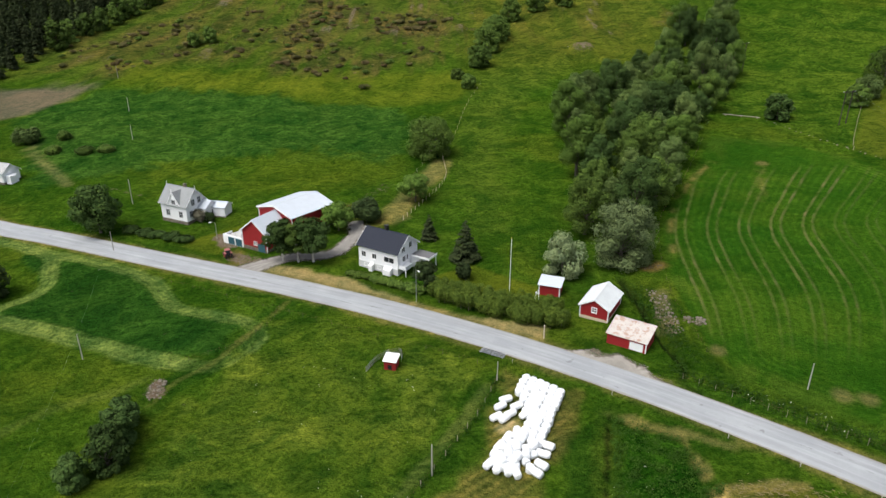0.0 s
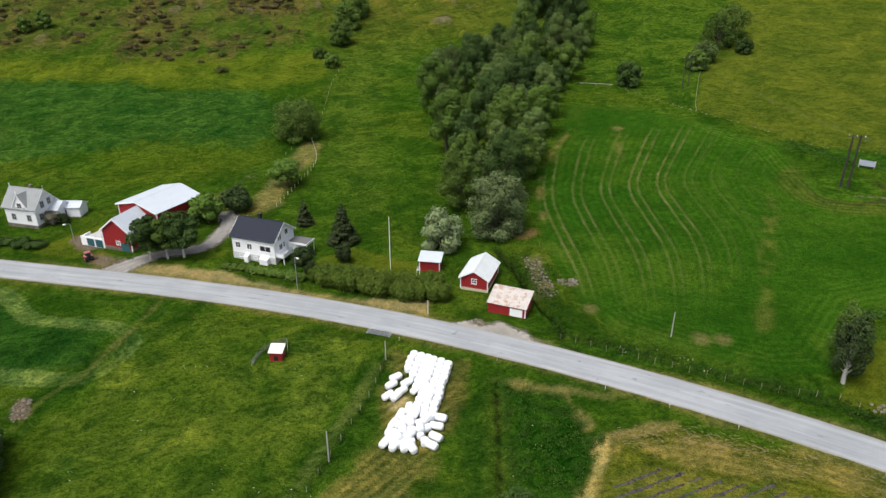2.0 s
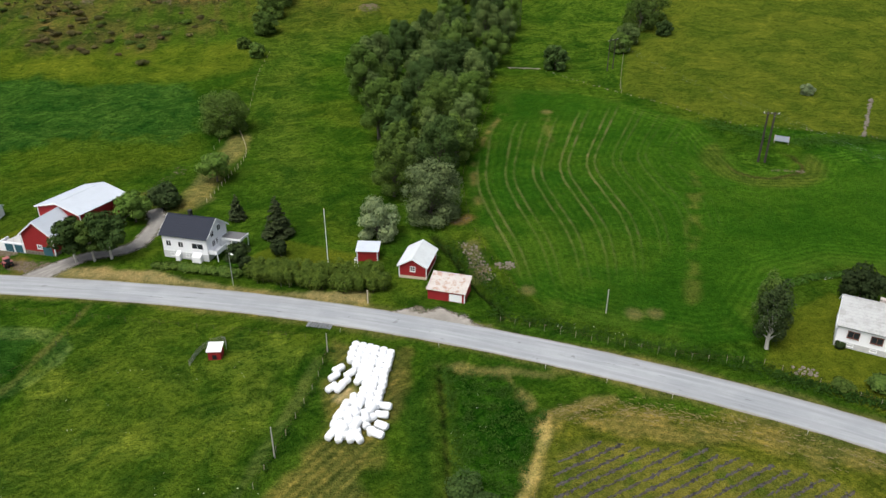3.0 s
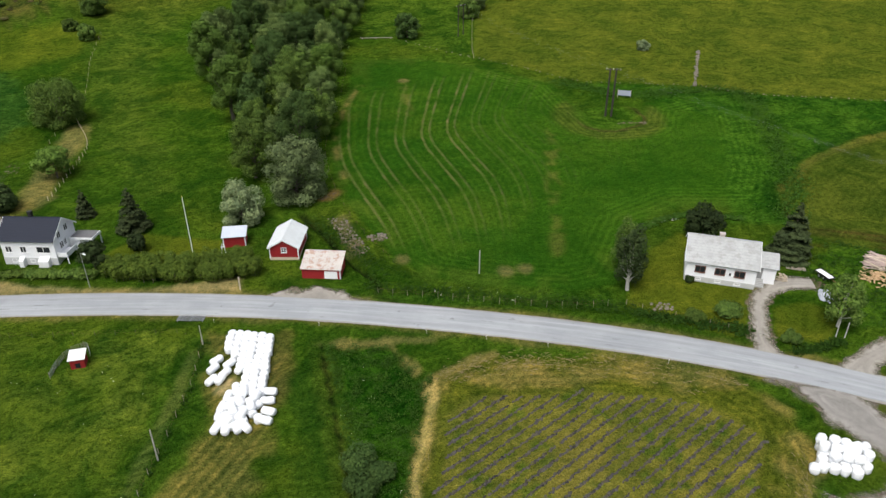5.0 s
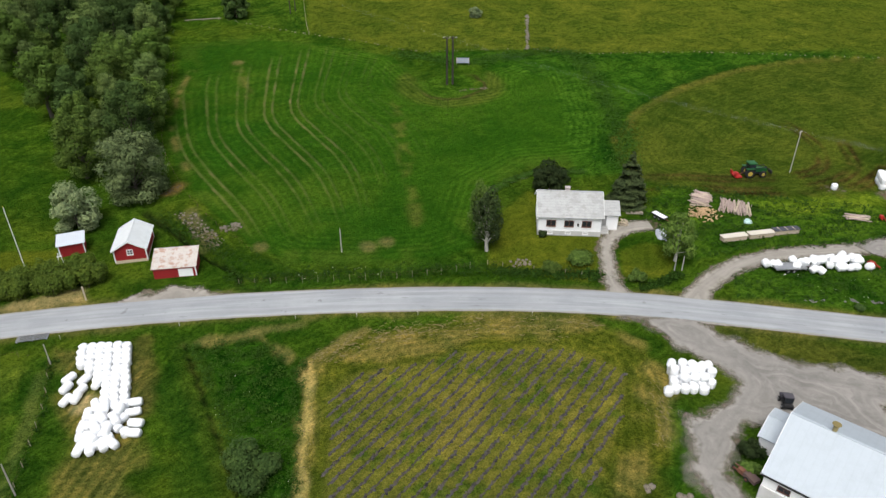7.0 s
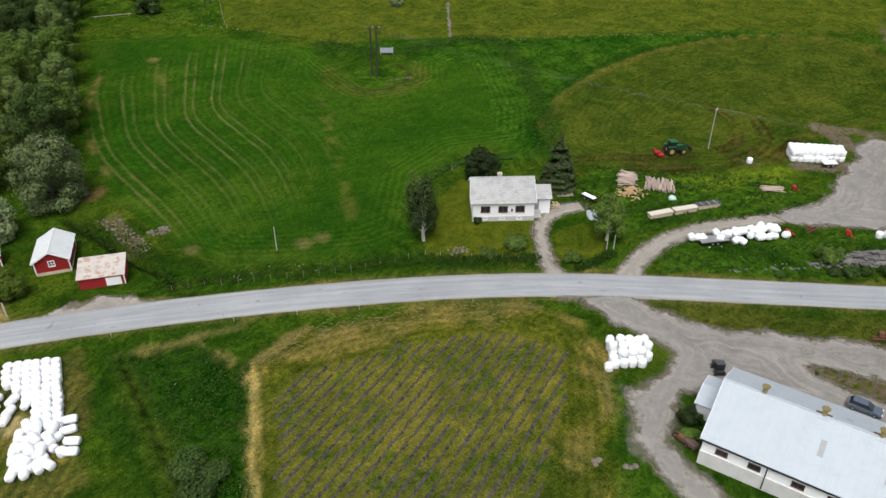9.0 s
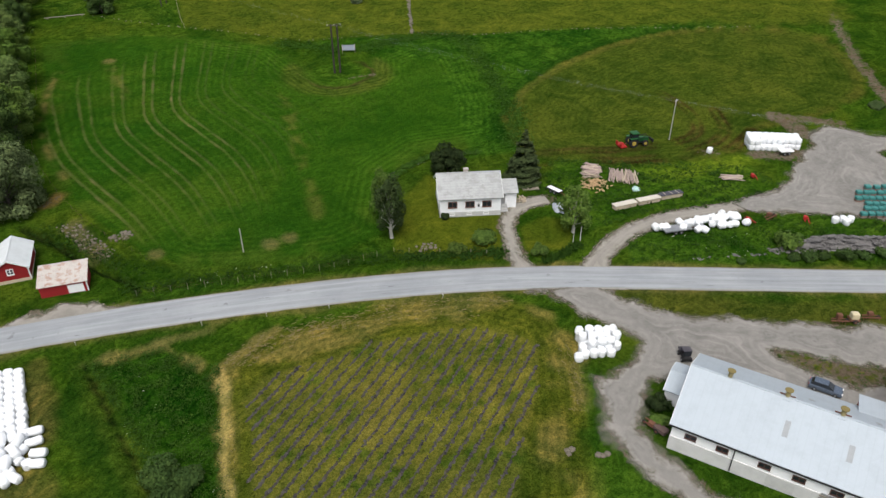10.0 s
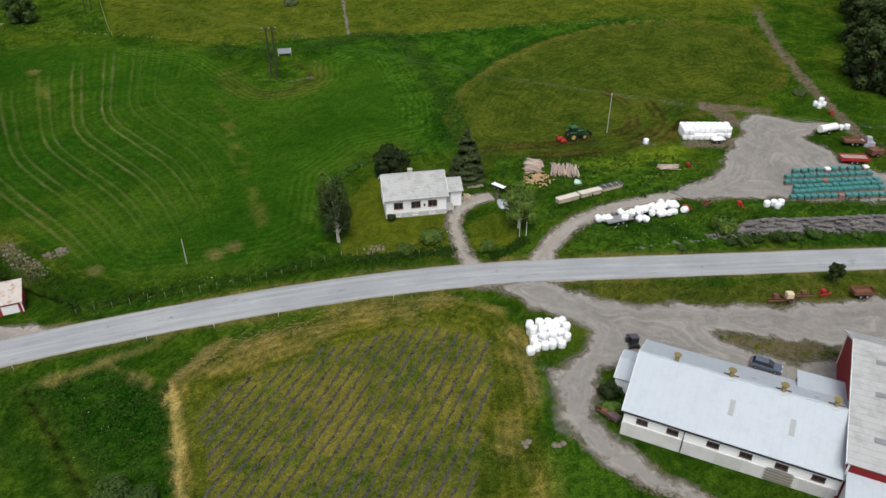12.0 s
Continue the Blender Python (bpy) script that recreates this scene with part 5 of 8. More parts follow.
red_hut()
rusty = lean_shed("rust_roof_shed", on(32.1, 103.6, -33), 6.8, 4.3, 1.85, 3.0, RED, RUST_ROOF, "low red shed with a rust-streaked sheet roof")
part("garage_door", boxed(0.6, 2.9, -2.22, -2.14, 0.0, 1.45), WHITE, rusty, "white double door")
part("corner_board", boxed(3.3, 3.48, -2.24, -2.1, 0, 1.8), WHITE, rusty)
small = lean_shed("garden_shed", on(20.9, 121.2, -20), 4.0, 3.0, 2.1, 2.6, RED, WHITE_METAL, "small red garden shed with a white roof", 0.3)
for q in (-1.98, 1.98):
    part("corner_board", boxed(q - 0.09, q + 0.09, -1.56, -1.42, 0, 2.05), WHITE, small)
coop = lean_shed("hen_house", on(-8.5, 98.6, -14), 2.0, 1.9, 1.6, 1.95, RED, plain("coop_roof", (0.7, 0.72, 0.72), 0.5, wear=0.1), "tiny red hen house with a white lid roof", 0.2)
part("hatch", boxed(-0.35, 0.35, -1.0, -0.94, 0.1, 0.9), DARK, coop)


# long white cow barn
def cow_barn():
    L, W, wall, ridge = 23.7, 13.9, 3.825, 7.3
    c = thing("cow_barn", on(69.6, 4.55, -82.1), "long white cow barn with a pale metal roof", "barn")
    part("wall", gable(bmesh.new(), L, W, wall, ridge), plain("barn_whitewash", (0.9, 0.91, 0.92), 0.6, wear=0.05), c)
    part("lower_wall", boxed(-L / 2 - 0.08, L / 2, -W / 2 - 0.10, -W / 2 + 0.3, -0.8, 1.75), plain("barn_concrete", (0.6, 0.6, 0.59), 0.85, wear=0.3, scale=0.8), c, "grey concrete lower wall")
    roofs(c, L, W, wall, ridge, WHITE_METAL_Y, over=0.3, ends=0.3)
    part("gutter", rodded((-L / 2 - 0.3, -W / 2 - 0.38, wall - 0.2), (L / 2, -W / 2 - 0.38, wall - 0.2), 0.1), BLACK, c)
    for u in (-9.6, -6.0, -1.4, 2.2, 6.0, 9.8):
        window(c, face("front", L, W, u, 2.3), 1.15, 0.55, (2, 1), plain("brown_barn_frame", (0.1, 0.05, 0.04), 0.7))
    part("downpipe", rodded((-4.7, -W / 2 - 0.2, 0), (-4.7, -W / 2 - 0.2, 3.6), 0.06), BLACK, c)
    part("sliding_door", boxed(4.6, 7.4, -W / 2 - 0.22, -W / 2 - 0.1, 0.0, 2.0), STEEL, c, "slatted grey sliding door")
    for k in range(4):
        part("slat", boxed(4.5, 7.5, -W / 2 - 0.27, -W / 2 - 0.22, 0.25 + 0.45 * k, 0.4 + 0.45 * k), WOOD, c)
    for x in (0.6, 9.6):
        part("wall_panel", boxed(x - 1.5, x + 1.5, -W / 2 - 0.13, -W / 2 - 0.1, 0.0, 1.7), plain("pale_panel", (0.52, 0.52, 0.51), 0.8, wear=0.3), c)
    # roof fans
    for x in (-7.6, -1.2, 4.6, 10.2):
        v = new("roof_vent")
        v.parent, v.matrix_local = c, pose(x, 0.15, ridge - 0.1)
        bm = rodded((0, 0, 0), (0, 0, 0.95), 0.27, 0.27, 14)
        part("duct", bm, plain("vent_duct", (0.3, 0.25, 0.11), 0.6, wear=0.4), v)
        part("cowl", rodded((0, 0, 0.95), (0, 0, 1.2), 0.32, 0.5, 14), plain("vent_cowl", (0.2, 0.16, 0.06), 0.7, wear=0.4), v)
        if x > -7:
            part("base_plate", boxed(-0.45, 0.45, -0.6, 0.5, -0.35, 0.1), WHITE_METAL_Y, v)
            part("bracket", boxed(-0.85, 0.85, -0.06, 0.06, 0.35, 0.47), IRON, v)
    # translucent sheets in the roof
    for x, y in ((-0.4, -3.4), (6.2, -3.6), (1.4, 2.3), (8.4, 1.8)):
        z = ridge - (ridge - wall) * abs(y) / (W / 2) + 0.16
        s = 1 if y < 0 else -1
        bm = boxed(-0.3, 0.3, -1.0 if y < 0 else -0.35, 1.0 if y < 0 else 0.35, 0, 0.03, m=pose(x, y, z, s * 26.6))
        part("skylight", bm, plain("skylight_sheet", (0.3, 0.32, 0.33), 0.4), c)
    # slab wing at the gable end
    a = thing("milk_room", on(70.5, 17.9, -82.1), "small white lean-to with a pale metal roof", "shed")
    part("wall", gable(bmesh.new(), 2.8, 5.4, 2.4, 3.3), WHITE, a)
    roofs(a, 2.8, 5.4, 2.4, 3.3, WHITE_METAL_Y, over=0.35, ends=0.15)
    # link roof on the yard side
    k = thing("link_building", on(77.0, -4.1, -82.1), "white roofed link between the two barns", "shed")
    part("wall", boxed(-2.9, 3.1, -2.4, 2.4, -0.5, 3.9), RED, k)
    bm = bmesh.new()
    slab(bm, (-3.1, -3.0, 5.0), (3.3, -3.0, 5.0), (3.3, 2.7, 3.95), (-3.1, 2.7, 3.95), 0.1)
    part("roof", bm, WHITE_METAL_Y, k)


cow_barn()


def great_barn():
    L, W, wall, ridge = 22.0, 24.0, 5.6, 8.7
    c = thing("great_barn", on(78.0, -17.5, -82.1), "large red barn with a weathered metal roof", "barn")
    part("wall", gable(bmesh.new(), L, W, wall, ridge, shift=6.0), RED, c)
    roofs(c, L, W, wall, ridge, OLD_ROOF, over=0.5, ends=0.45, shift=6.0)
    for y in (-8.5, -2.0, 3.0):
        z = wall + (ridge - wall) * (y + W / 2) / (W / 2 + 6.0) + 0.2
        part("skylight", boxed(-8.9, -5.8, -0.35, 0.35, 0, 0.04, m=pose(0, y, z, 9.5)), plain("old_skylight", (0.2, 0.21, 0.22), 0.5), c)
    corner_boards(c, L, W, wall, WHITE)
    lean = new("lean_to")
    lean.parent, lean.matrix_local = c, pose(-4.0, -W / 2 - 3.0, 0)
    bm = bmesh.new()
    slab(bm, (-7.0, -3.2, 2.6), (14.0, -3.2, 2.6), (14.0, 2.9, 4.0), (-7.0, 2.9, 4.0), 0.1)
    part("roof", bm, WHITE_METAL_Y, lean)
    part("wall", boxed(-6.7, 13.6, -2.8, 2.8, -0.5, 2.5), WHITE, lean)


great_barn()

# far house at the edge of the view
far = thing("hill_house", on(-127.5, 194.0, -20), "small white house with a grey roof below the hill", "house")
part("wall", gable(bmesh.new(), 7.5, 5.5, 3.2, 5.2), WHITE_BOARD, far)
roofs(far, 7.5, 5.5, 3.2, 5.2, SLATE_ROOF)
for u in (-1.8, 1.6):
    window(far, face("front", 7.5, 5.5, u, 1.2), 1.0, 1.1, (2, 1))
part("porch", boxed(3.7, 5.6, -2.0, 0.6, -0.4, 2.3), WHITE_BOARD, far)
plinth(far, 7.5, 5.5, 0.4, STONE)


# ---- trees and shrubs ----
def leaf_mesh(name, places, normals, sizes, material, rnd, ratio=0.62):
    """Many small bent leaf tufts in one mesh: each two triangles on its own."""
    n = len(places)
    places, normals = np.array(places), np.array(normals)
    up = rnd.normal(size=(n, 3))
    t = np.cross(normals, up)
    t /= np.linalg.norm(t, axis=1, keepdims=True) + 1e-9
    b = np.cross(normals, t)
    s = np.array(sizes)[:, None]
    fold = normals * s * rnd.uniform(-0.15, 0.35, (n, 1))
    v = np.stack([places - t * s, places - b * s * ratio + fold, places + t * s, places + b * s * ratio + fold], 1).reshape(-1, 3)
    i = np.arange(n)[:, None] * 4
    f = np.concatenate([i + [0, 1, 2], i + [0, 2, 3]], 1).reshape(-1, 3)
    me = bpy.data.meshes.new(name)
    me.vertices.add(len(v))
    me.vertices.foreach_set("co", v.ravel())
    me.loops.add(f.size)
    me.loops.foreach_set("vertex_index", f.ravel())
    me.polygons.add(len(f))
    me.polygons.foreach_set("loop_start", np.arange(0, f.size, 3))
    me.update()
    me.materials.append(material)
    return me


def lobes_leaves(rnd, lobes, count, size):
    """Leaf places on and just inside a set of uneven lobes."""
    w = np.array([r[0] * r[1] for _, r in lobes])
    pick = rnd.choice(len(lobes), count, p=w / w.sum())
    d = rnd.normal(size=(count, 3))
    d[:, 2] += 0.25
    d /= np.linalg.norm(d, axis=1, keepdims=True)
    c, r = np.array([l[0] for l in lobes])[pick], np.array([l[1] for l in lobes])[pick]
    bumpy = 1 + 0.13 * np.sin(d[:, :1] * 9 + pick[:, None]) * np.cos(d[:, 1:2] * 8 + pick[:, None] * 2) + 0.1 * np.sin(d[:, 2:] * 13 + pick[:, None])
    depth = 1 - np.abs(rnd.normal(size=(count, 1))) * 0.16
    p = c + d * r * depth * bumpy
    nrm = d + np.array([0, 0, 0.25]) + rnd.normal(size=(count, 3)) * 0.22
    nrm /= np.linalg.norm(nrm, axis=1, keepdims=True)
    return p, nrm, size * rnd.uniform(0.6, 1.35, count)


def tree(name, seed, height, radius, leaf, bark, count, size, label, category="tree", stem=0.25, squat=0.75, lobe_n=13, m=None, group=""):
    """Trunk with limbs, and a crown of many leaf tufts on uneven lobes."""
    rnd, r = np.random.RandomState(seed), random.Random(seed)
    t = thing(name, m or Matrix(), label, category, group)
    bm = bmesh.new()
    top = height * 0.72
    prev, w = Vector((0, 0, -0.4)), 0.028 * height + 0.04
    for k in range(4):
        q = Vector((r.uniform(-0.25, 0.25), r.uniform(-0.25, 0.25), top * (k + 1) / 4))
        rod(bm, prev, q, w, w * 0.72, 7)
        prev, w = q, w * 0.72
    lobes = []
    base = height * stem
    for k in range(lobe_n):
        a, f = k * 2.4 + r.uniform(-0.5, 0.5), (k + 0.5) / lobe_n
        z = base + (height - base) * ((0.2 if stem > 0.1 else 0.11) + (0.72 if stem > 0.1 else 0.80) * f)
        reach = radius * (0.72 * math.sin(math.pi * (0.22 + 0.68 * f)) + r.uniform(-0.12, 0.12))
        c = (math.cos(a) * reach, math.sin(a) * reach, z)
        q = radius * r.uniform(0.30, 0.47) * (13 / lobe_n) ** 0.3
        lobes.append((c, (q, q * r.uniform(0.85, 1.1), q * squat * r.uniform(0.85, 1.2))))
        rod(bm, (0, 0, base + (z - base) * 0.35), c, 0.010 * height, 0.02, 5)
    for k in range(6 if stem < 0.07 else 0):
        a = k * 1.05 + r.random()
        q = radius * r.uniform(0.3, 0.4)
        lobes.append(((math.cos(a) * radius * 0.55, math.sin(a) * radius * 0.55, height * r.uniform(0.08, 0.14)), (q, q, height * 0.11)))
    q = radius * 0.5
    lobes.append(((0, 0, base + (height - base) * 0.55), (q * 1.2, q * 1.2, (height - base) * 0.38)))
    part("trunk", bm, bark, t)
    crown = new("crown", leaf_mesh("crown", *lobes_leaves(rnd, lobes, count, size), leaf, rnd))
    crown.parent = t
    return t


def spruce(name, seed, height, radius, leaf, count, size, label, m=None, group="", category="tree"):
    rnd, r = np.random.RandomState(seed), random.Random(seed)
    t = thing(name, m or Matrix(), label, category, group)
    bm = rodded((0, 0, -0.4), (0, 0, height * 0.97), 0.02 * height + 0.05, 0.02, 7)
    p, nr, sz = [], [], []
    tiers = int(height * 1.9)
    for k in range(tiers):
        f = (k + 0.4) / tiers
        z = height * (0.06 + 0.93 * f)
        reach = radius * (1 - f) ** 0.85 + 0.12
        for j in range(max(4, int(9 * (1 - f) + 4))):
            a = r.uniform(0, 6.283)
            L = reach * r.uniform(0.72, 1.12)
            end = Vector((math.cos(a) * L, math.sin(a) * L, z - 0.22 * L + 0.06 * L * L / max(radius, 1)))
            if k % 3 == 0 and j % 2 == 0:
                rod(bm, (0, 0, z), end, 0.03, 0.01, 4)
            m2 = max(3, int(count / (tiers * 9) * L / radius * 2.2))
            for q in range(m2):
                s = (q + r.random()) / m2
                s = s ** 0.7
                side = r.uniform(-0.35, 0.35) * L * s
                p.append((end.x * s - math.sin(a) * side, end.y * s + math.cos(a) * side, z + (end.z - z) * s + r.uniform(-0.15, 0.05)))
                v = Vector((math.cos(a) * 0.5 + r.uniform(-0.5, 0.5), math.sin(a) * 0.5 + r.uniform(-0.5, 0.5), 0.9)).normalized()
                nr.append(tuple(v))
                sz.append(size * r.uniform(0.6, 1.3))
    part("trunk", bm, BARK, t)
    crown = new("crown", leaf_mesh("crown", p, nr, sz, leaf, rnd, 0.45))
    crown.parent = t
    return t


def shrub(name, seed, radius, height, leaf, count, size, label, m, category="bush", group="", lobe_n=7):
    rnd, r = np.random.RandomState(seed), random.Random(seed)
    t = thing(name, m, label, category, group)
    bm = bmesh.new()
    lobes = []
    for k in range(lobe_n):
        a = k * 2.4 + r.random()
        q = radius * r.uniform(0.36, 0.55)
        reach = (radius - q) * r.uniform(0.4, 1.05) * (0 if k == 0 else 1)
        c = (math.cos(a) * reach, math.sin(a) * reach, height * r.uniform(0.32, 0.62))
        lobes.append((c, (q, q, height * r.uniform(0.3, 0.42))))
        rod(bm, (0, 0, -0.2), c, 0.05, 0.02, 5)
    part("woody_base", bm, BARK, t)
    crown = new("crown", leaf_mesh("crown", *lobes_leaves(rnd, lobes, count, size), leaf, rnd))
    crown.parent = t
    return t


def scatter(poly, gap, seed, limit=400):
    r = random.Random(seed)
    xs, ys = [p[0] for p in poly], [p[1] for p in poly]
    out = []
    for _ in range(limit * 40):
        x, y = r.uniform(min(xs), max(xs)), r.uniform(min(ys), max(ys))
        if float(inside(np.array(x), np.array(y), poly)) > 0 and all((x - a) ** 2 + (y - b) ** 2 > gap * gap for a, b in out):
            out.append((x, y))
            if len(out) >= limit:
                break
    return out


def grow(protos, places, seed, lo=0.8, hi=1.2):
    """Sets copies of the prototypes at the places, the first ones being the prototypes themselves."""
    r = random.Random(seed)
    for k, (x, y) in enumerate(places):
        s = r.uniform(lo, hi)
        m = on(x, y, r.uniform(0, 360))
        src = protos[k % len(protos)]
        ob = src if k < len(protos) else copy_thing(src, m)
        ob.matrix_world = m
        ob.scale = (s * r.uniform(0.92, 1.08), s * r.uniform(0.92, 1.08), s)


# the wood along the stream
WOOD_LAND = [(36, 213), (36, 185), (33.5, 160), (31, 139), (35, 137), (41, 139), (54.5, 163), (73.5, 198), (86.5, 224), (102, 252), (110, 282), (119, 314), (104, 320), (92, 292), (76, 264), (59, 247), (45, 230)]
protos = [tree("alder_tree", 11 + k, 11.5 + k * 0.8, 4.3 + 0.2 * (k % 4), (LEAF, ALDER_DARK, ALDER_GREY, LEAF, LEAF_BRIGHT, ALDER_DARK, ALDER_GREY)[k], BARK, 13000, 0.19, "leafy stream-side tree in a dense grove", stem=0.08, lobe_n=11 + k % 3, squat=1.05, group="grove along the stream") for k in range(7)]
grow(protos, [p for p in scatter(WOOD_LAND, 7.4, 5, 95) if (p[0] - 37) ** 2 + (p[1] - 132) ** 2 > 80], 6, 0.62, 1.2)
tree("willow", 31, 13.5, 7.0, PALE_WILLOW, BARK, 18000, 0.22, "big round grey-green willow by the stream", stem=0.04, lobe_n=20, m=on(37.0, 132.2))
tree("willow", 32, 8.4, 4.4, LEAF_GREY, BARK, 8000, 0.22, "grey-green willow behind the garden shed", stem=0.06, m=on(24.3, 128.3))
tree("round_willow", 33, 11.2, 7.4, LEAF, BARK, 19000, 0.2, "wide dome-shaped willow standing alone in the meadow", stem=0.02, lobe_n=30, squat=0.85, m=on(-4.0, 197.5))
spruce("garden_pine", 34, 9.2, 3.4, NEEDLE, 9000, 0.27, "dark dense conifer in the farmhouse garden", m=on(4.7, 136.0))
shrub("garden_bush", 35, 2.0, 3.6, LEAF_DARK, 1800, 0.26, "dark garden bush below the conifer", on(4.4, 127.5))
spruce("young_spruce", 36, 6.2, 2.0, NEEDLE, 2600, 0.3, "young dark conifer behind the farmhouse", m=on(-3.2, 146.0))
shrub("dark_bush", 37, 4.0, 6.2, LEAF_DARK, 4200, 0.3, "large dark round bush behind the farmhouse", on(-18.2, 156.5), lobe_n=10)
tree("rowan_tree", 38, 6.8, 3.9, LEAF_BRIGHT, BARK, 4200, 0.28, "bright green broad tree on the bank", stem=0.15, m=on(-7.0, 167.0))
tree("birch_tree", 39, 9.4, 3.8, ALDER_DARK, BIRCH_BARK, 5200, 0.28, "leafy roadside tree in front of the barn", stem=0.18, m=on(-34.6, 138.3), group="trees before the barn")
tree("birch_tree", 40, 10.0, 4.1, ALDER_DARK, BIRCH_BARK, 5400, 0.28, "leafy roadside tree in front of the barn", stem=0.18, m=on(-28.0, 137.4), group="trees before the barn")
tree("birch_tree", 41, 8.8, 3.4, LEAF, BIRCH_BARK, 4000, 0.28, "leafy roadside tree in front of the barn", stem=0.18, m=on(-31.2, 137.6), group="trees before the barn")
tree("maple_tree", 42, 6.6, 3.7, LEAF_BRIGHT, BARK, 3800, 0.28, "bright green tree beside the barn", stem=0.12, m=on(-24.5, 152.2))
tree("ash_tree", 43, 11.8, 6.1, ALDER_DARK, BARK, 7600, 0.32, "big round roadside tree", stem=0.1, lobe_n=18, m=on(-82.5, 156.2))
shrub("hill_willow", 44, 4.8, 6.0, ALDER_GREY, 3600, 0.32, "grey-green bush on the slope", on(-135.5, 223.5), lobe_n=10)
shrub("hill_bush", 45, 3.0, 3.6, LEAF, 1600, 0.3, "green bush on the slope", on(-124.5, 225.5))
for k, (x, y, r_, h_) in enumerate(((-122.5, 214, 3.2, 3.0), (-112, 212.5, 4.2, 2.6), (-105, 213, 3.4, 2.4))):
    shrub("bank_bush", 46 + k, r_, h_, LEAF, 1600, 0.3, "low bush on the bank above the track", on(x, y), group="bushes on the bank")
for k, (x, y, h_, q) in enumerate(((-49.6, 73.4, 5.0, 2.3), (-46.2, 76.6, 7.2, 2.9), (-46.6, 81.6, 6.4, 2.6), (-47.6, 86.0, 5.0, 2.2))):
    tree("ditch_willow", 50 + k, h_, q, ALDER_DARK, BARK, 3400, 0.24, "bushy willow in the field ditch", stem=0.02, m=on(x, y), group="willows in the ditch")
tree("garden_tree", 55, 6.2, 2.5, LEAF_DARK, BARK, 3000, 0.25, "dark tree by the garden lamp", stem=0.15, m=on(-3.4, 123.6))
tree("edge_tree", 56, 8.5, 4.5, LEAF_DARK, BARK, 4000, 0.32, "dark round tree in the hay field", stem=0.05, m=on(-92.5, 126.5))
shrub("villa_bush", 57, 1.9, 3.4, plain("blossom_twigs", (0.16, 0.15, 0.1), 0.9, wear=0.6), 1300, 0.2, "greyish blossoming bush by the villa", on(-59.8, 160.3))
shrub("villa_bush", 58, 1.6, 2.4, LEAF_DARK, 1000, 0.22, "dark green bush by the villa", on(-57.4, 160.6))
for k in range(5):
    shrub("verge_bush", 60 + k, 2.9, 1.5, ALDER_DARK, 1900, 0.2, "low bramble mat on the road verge", on(-74.5 + 3.6 * k, 155.8 - 1.5 * k), group="bushes on the verge")

# right-hand side
spruce("blue_spruce", 70, 11.0, 3.9, NEEDLE, 20000, 0.3, "tall dark spruce behind the cottage", m=on(106.8, 66.2))
tree("cherry_tree", 71, 5.4, 3.9, LEAF_DARK, BARK, 4200, 0.26, "dark round tree behind the cottage", stem=0.08, m=on(99.5, 79.5))
tree("weeping_birch", 72, 11.5, 2.7, LEAF_DARK, BIRCH_BARK, 4400, 0.2, "slim birch with hanging twigs on the lawn's edge", stem=0.09, squat=1.7, lobe_n=14, m=on(74.9, 72.6))
tree("weeping_birch", 73, 10.2, 2.4, LEAF, BIRCH_BARK, 2900, 0.2, "slim birch with hanging twigs on the lawn's edge", stem=0.1, squat=1.8, lobe_n=12, m=on(77.8, 77.4))
tree("garden_birch", 74, 9.2, 3.0, LEAF, BIRCH_BARK, 3800, 0.2, "twin-stemmed birch between the drives", stem=0.08, squat=1.2, m=on(96.2, 48.6))
shrub("lawn_bush", 75, 2.6, 2.3, LEAF, 2000, 0.22, "round green bush by the cottage fence", on(84.0, 59.2))
shrub("lawn_bush", 76, 1.8, 1.5, LEAF, 1100, 0.22, "low green bush by the cottage fence", on(78.8, 61.0))
shrub("wall_bush", 77, 0.9, 1.3, LEAF_DARK, 600, 0.18, "small dark bush at the cottage wall", on(85.6, 69.0))
shrub("roadside_bush", 78, 1.8, 1.8, LEAF, 1200, 0.22, "green bush beside the drive", on(87.0, 49.6))
shrub("bank_willow", 79, 2.5, 3.4, LEAF, 2200, 0.24, "bush at the end of the stone wall", on(114.3, 17.3))
tree("verge_tree", 80, 3.6, 1.3, LEAF_DARK, BARK, 1500, 0.2, "small dark tree on the verge", stem=0.15, m=on(108.3, -1.5))
for k, (x, y, r_, h_) in enumerate(((20.4, 58.8, 2.9, 3.6), (19.2, 55.4, 2.6, 3.0), (22.0, 56.2, 2.2, 2.6))):
    shrub("weed_bush", 81 + 5 * k, r_, h_, ALDER_DARK, 2600, 0.17, "leafy willow bush among the weeds", on(x, y), group="bushes in the weeds", lobe_n=9)
shrub("barn_bush", 83, 1.7, 2.0, LEAF_DARK, 1300, 0.2, "green bush at the barn's end", on(66.4, 18.9))
shrub("barn_bush", 84, 1.4, 1.5, LEAF, 1000, 0.2, "green bush at the barn's end", on(64.0, 17.6))
for k, (x, y, h_, q, lf) in enumerate(((102.5, 213.5, 7.5, 4.2, ALDER_DARK), (131, 222, 6.5, 4.0, LEAF), (138, 229, 6.5, 4.2, ALDER_GREY), (150, 242, 11.5, 6.4, LEAF), (159, 249, 12.0, 7.0, LEAF), (155, 233, 5, 3.2, ALDER_DARK), (164.8, 169, 3.0, 2.0, LEAF_GREY))):
    tree("pasture_tree", 90 + k, h_, q, lf, BARK, 3600, 0.34, "bushy tree on the upper pasture", stem=0.02, m=on(x, y), group="trees on the pasture")
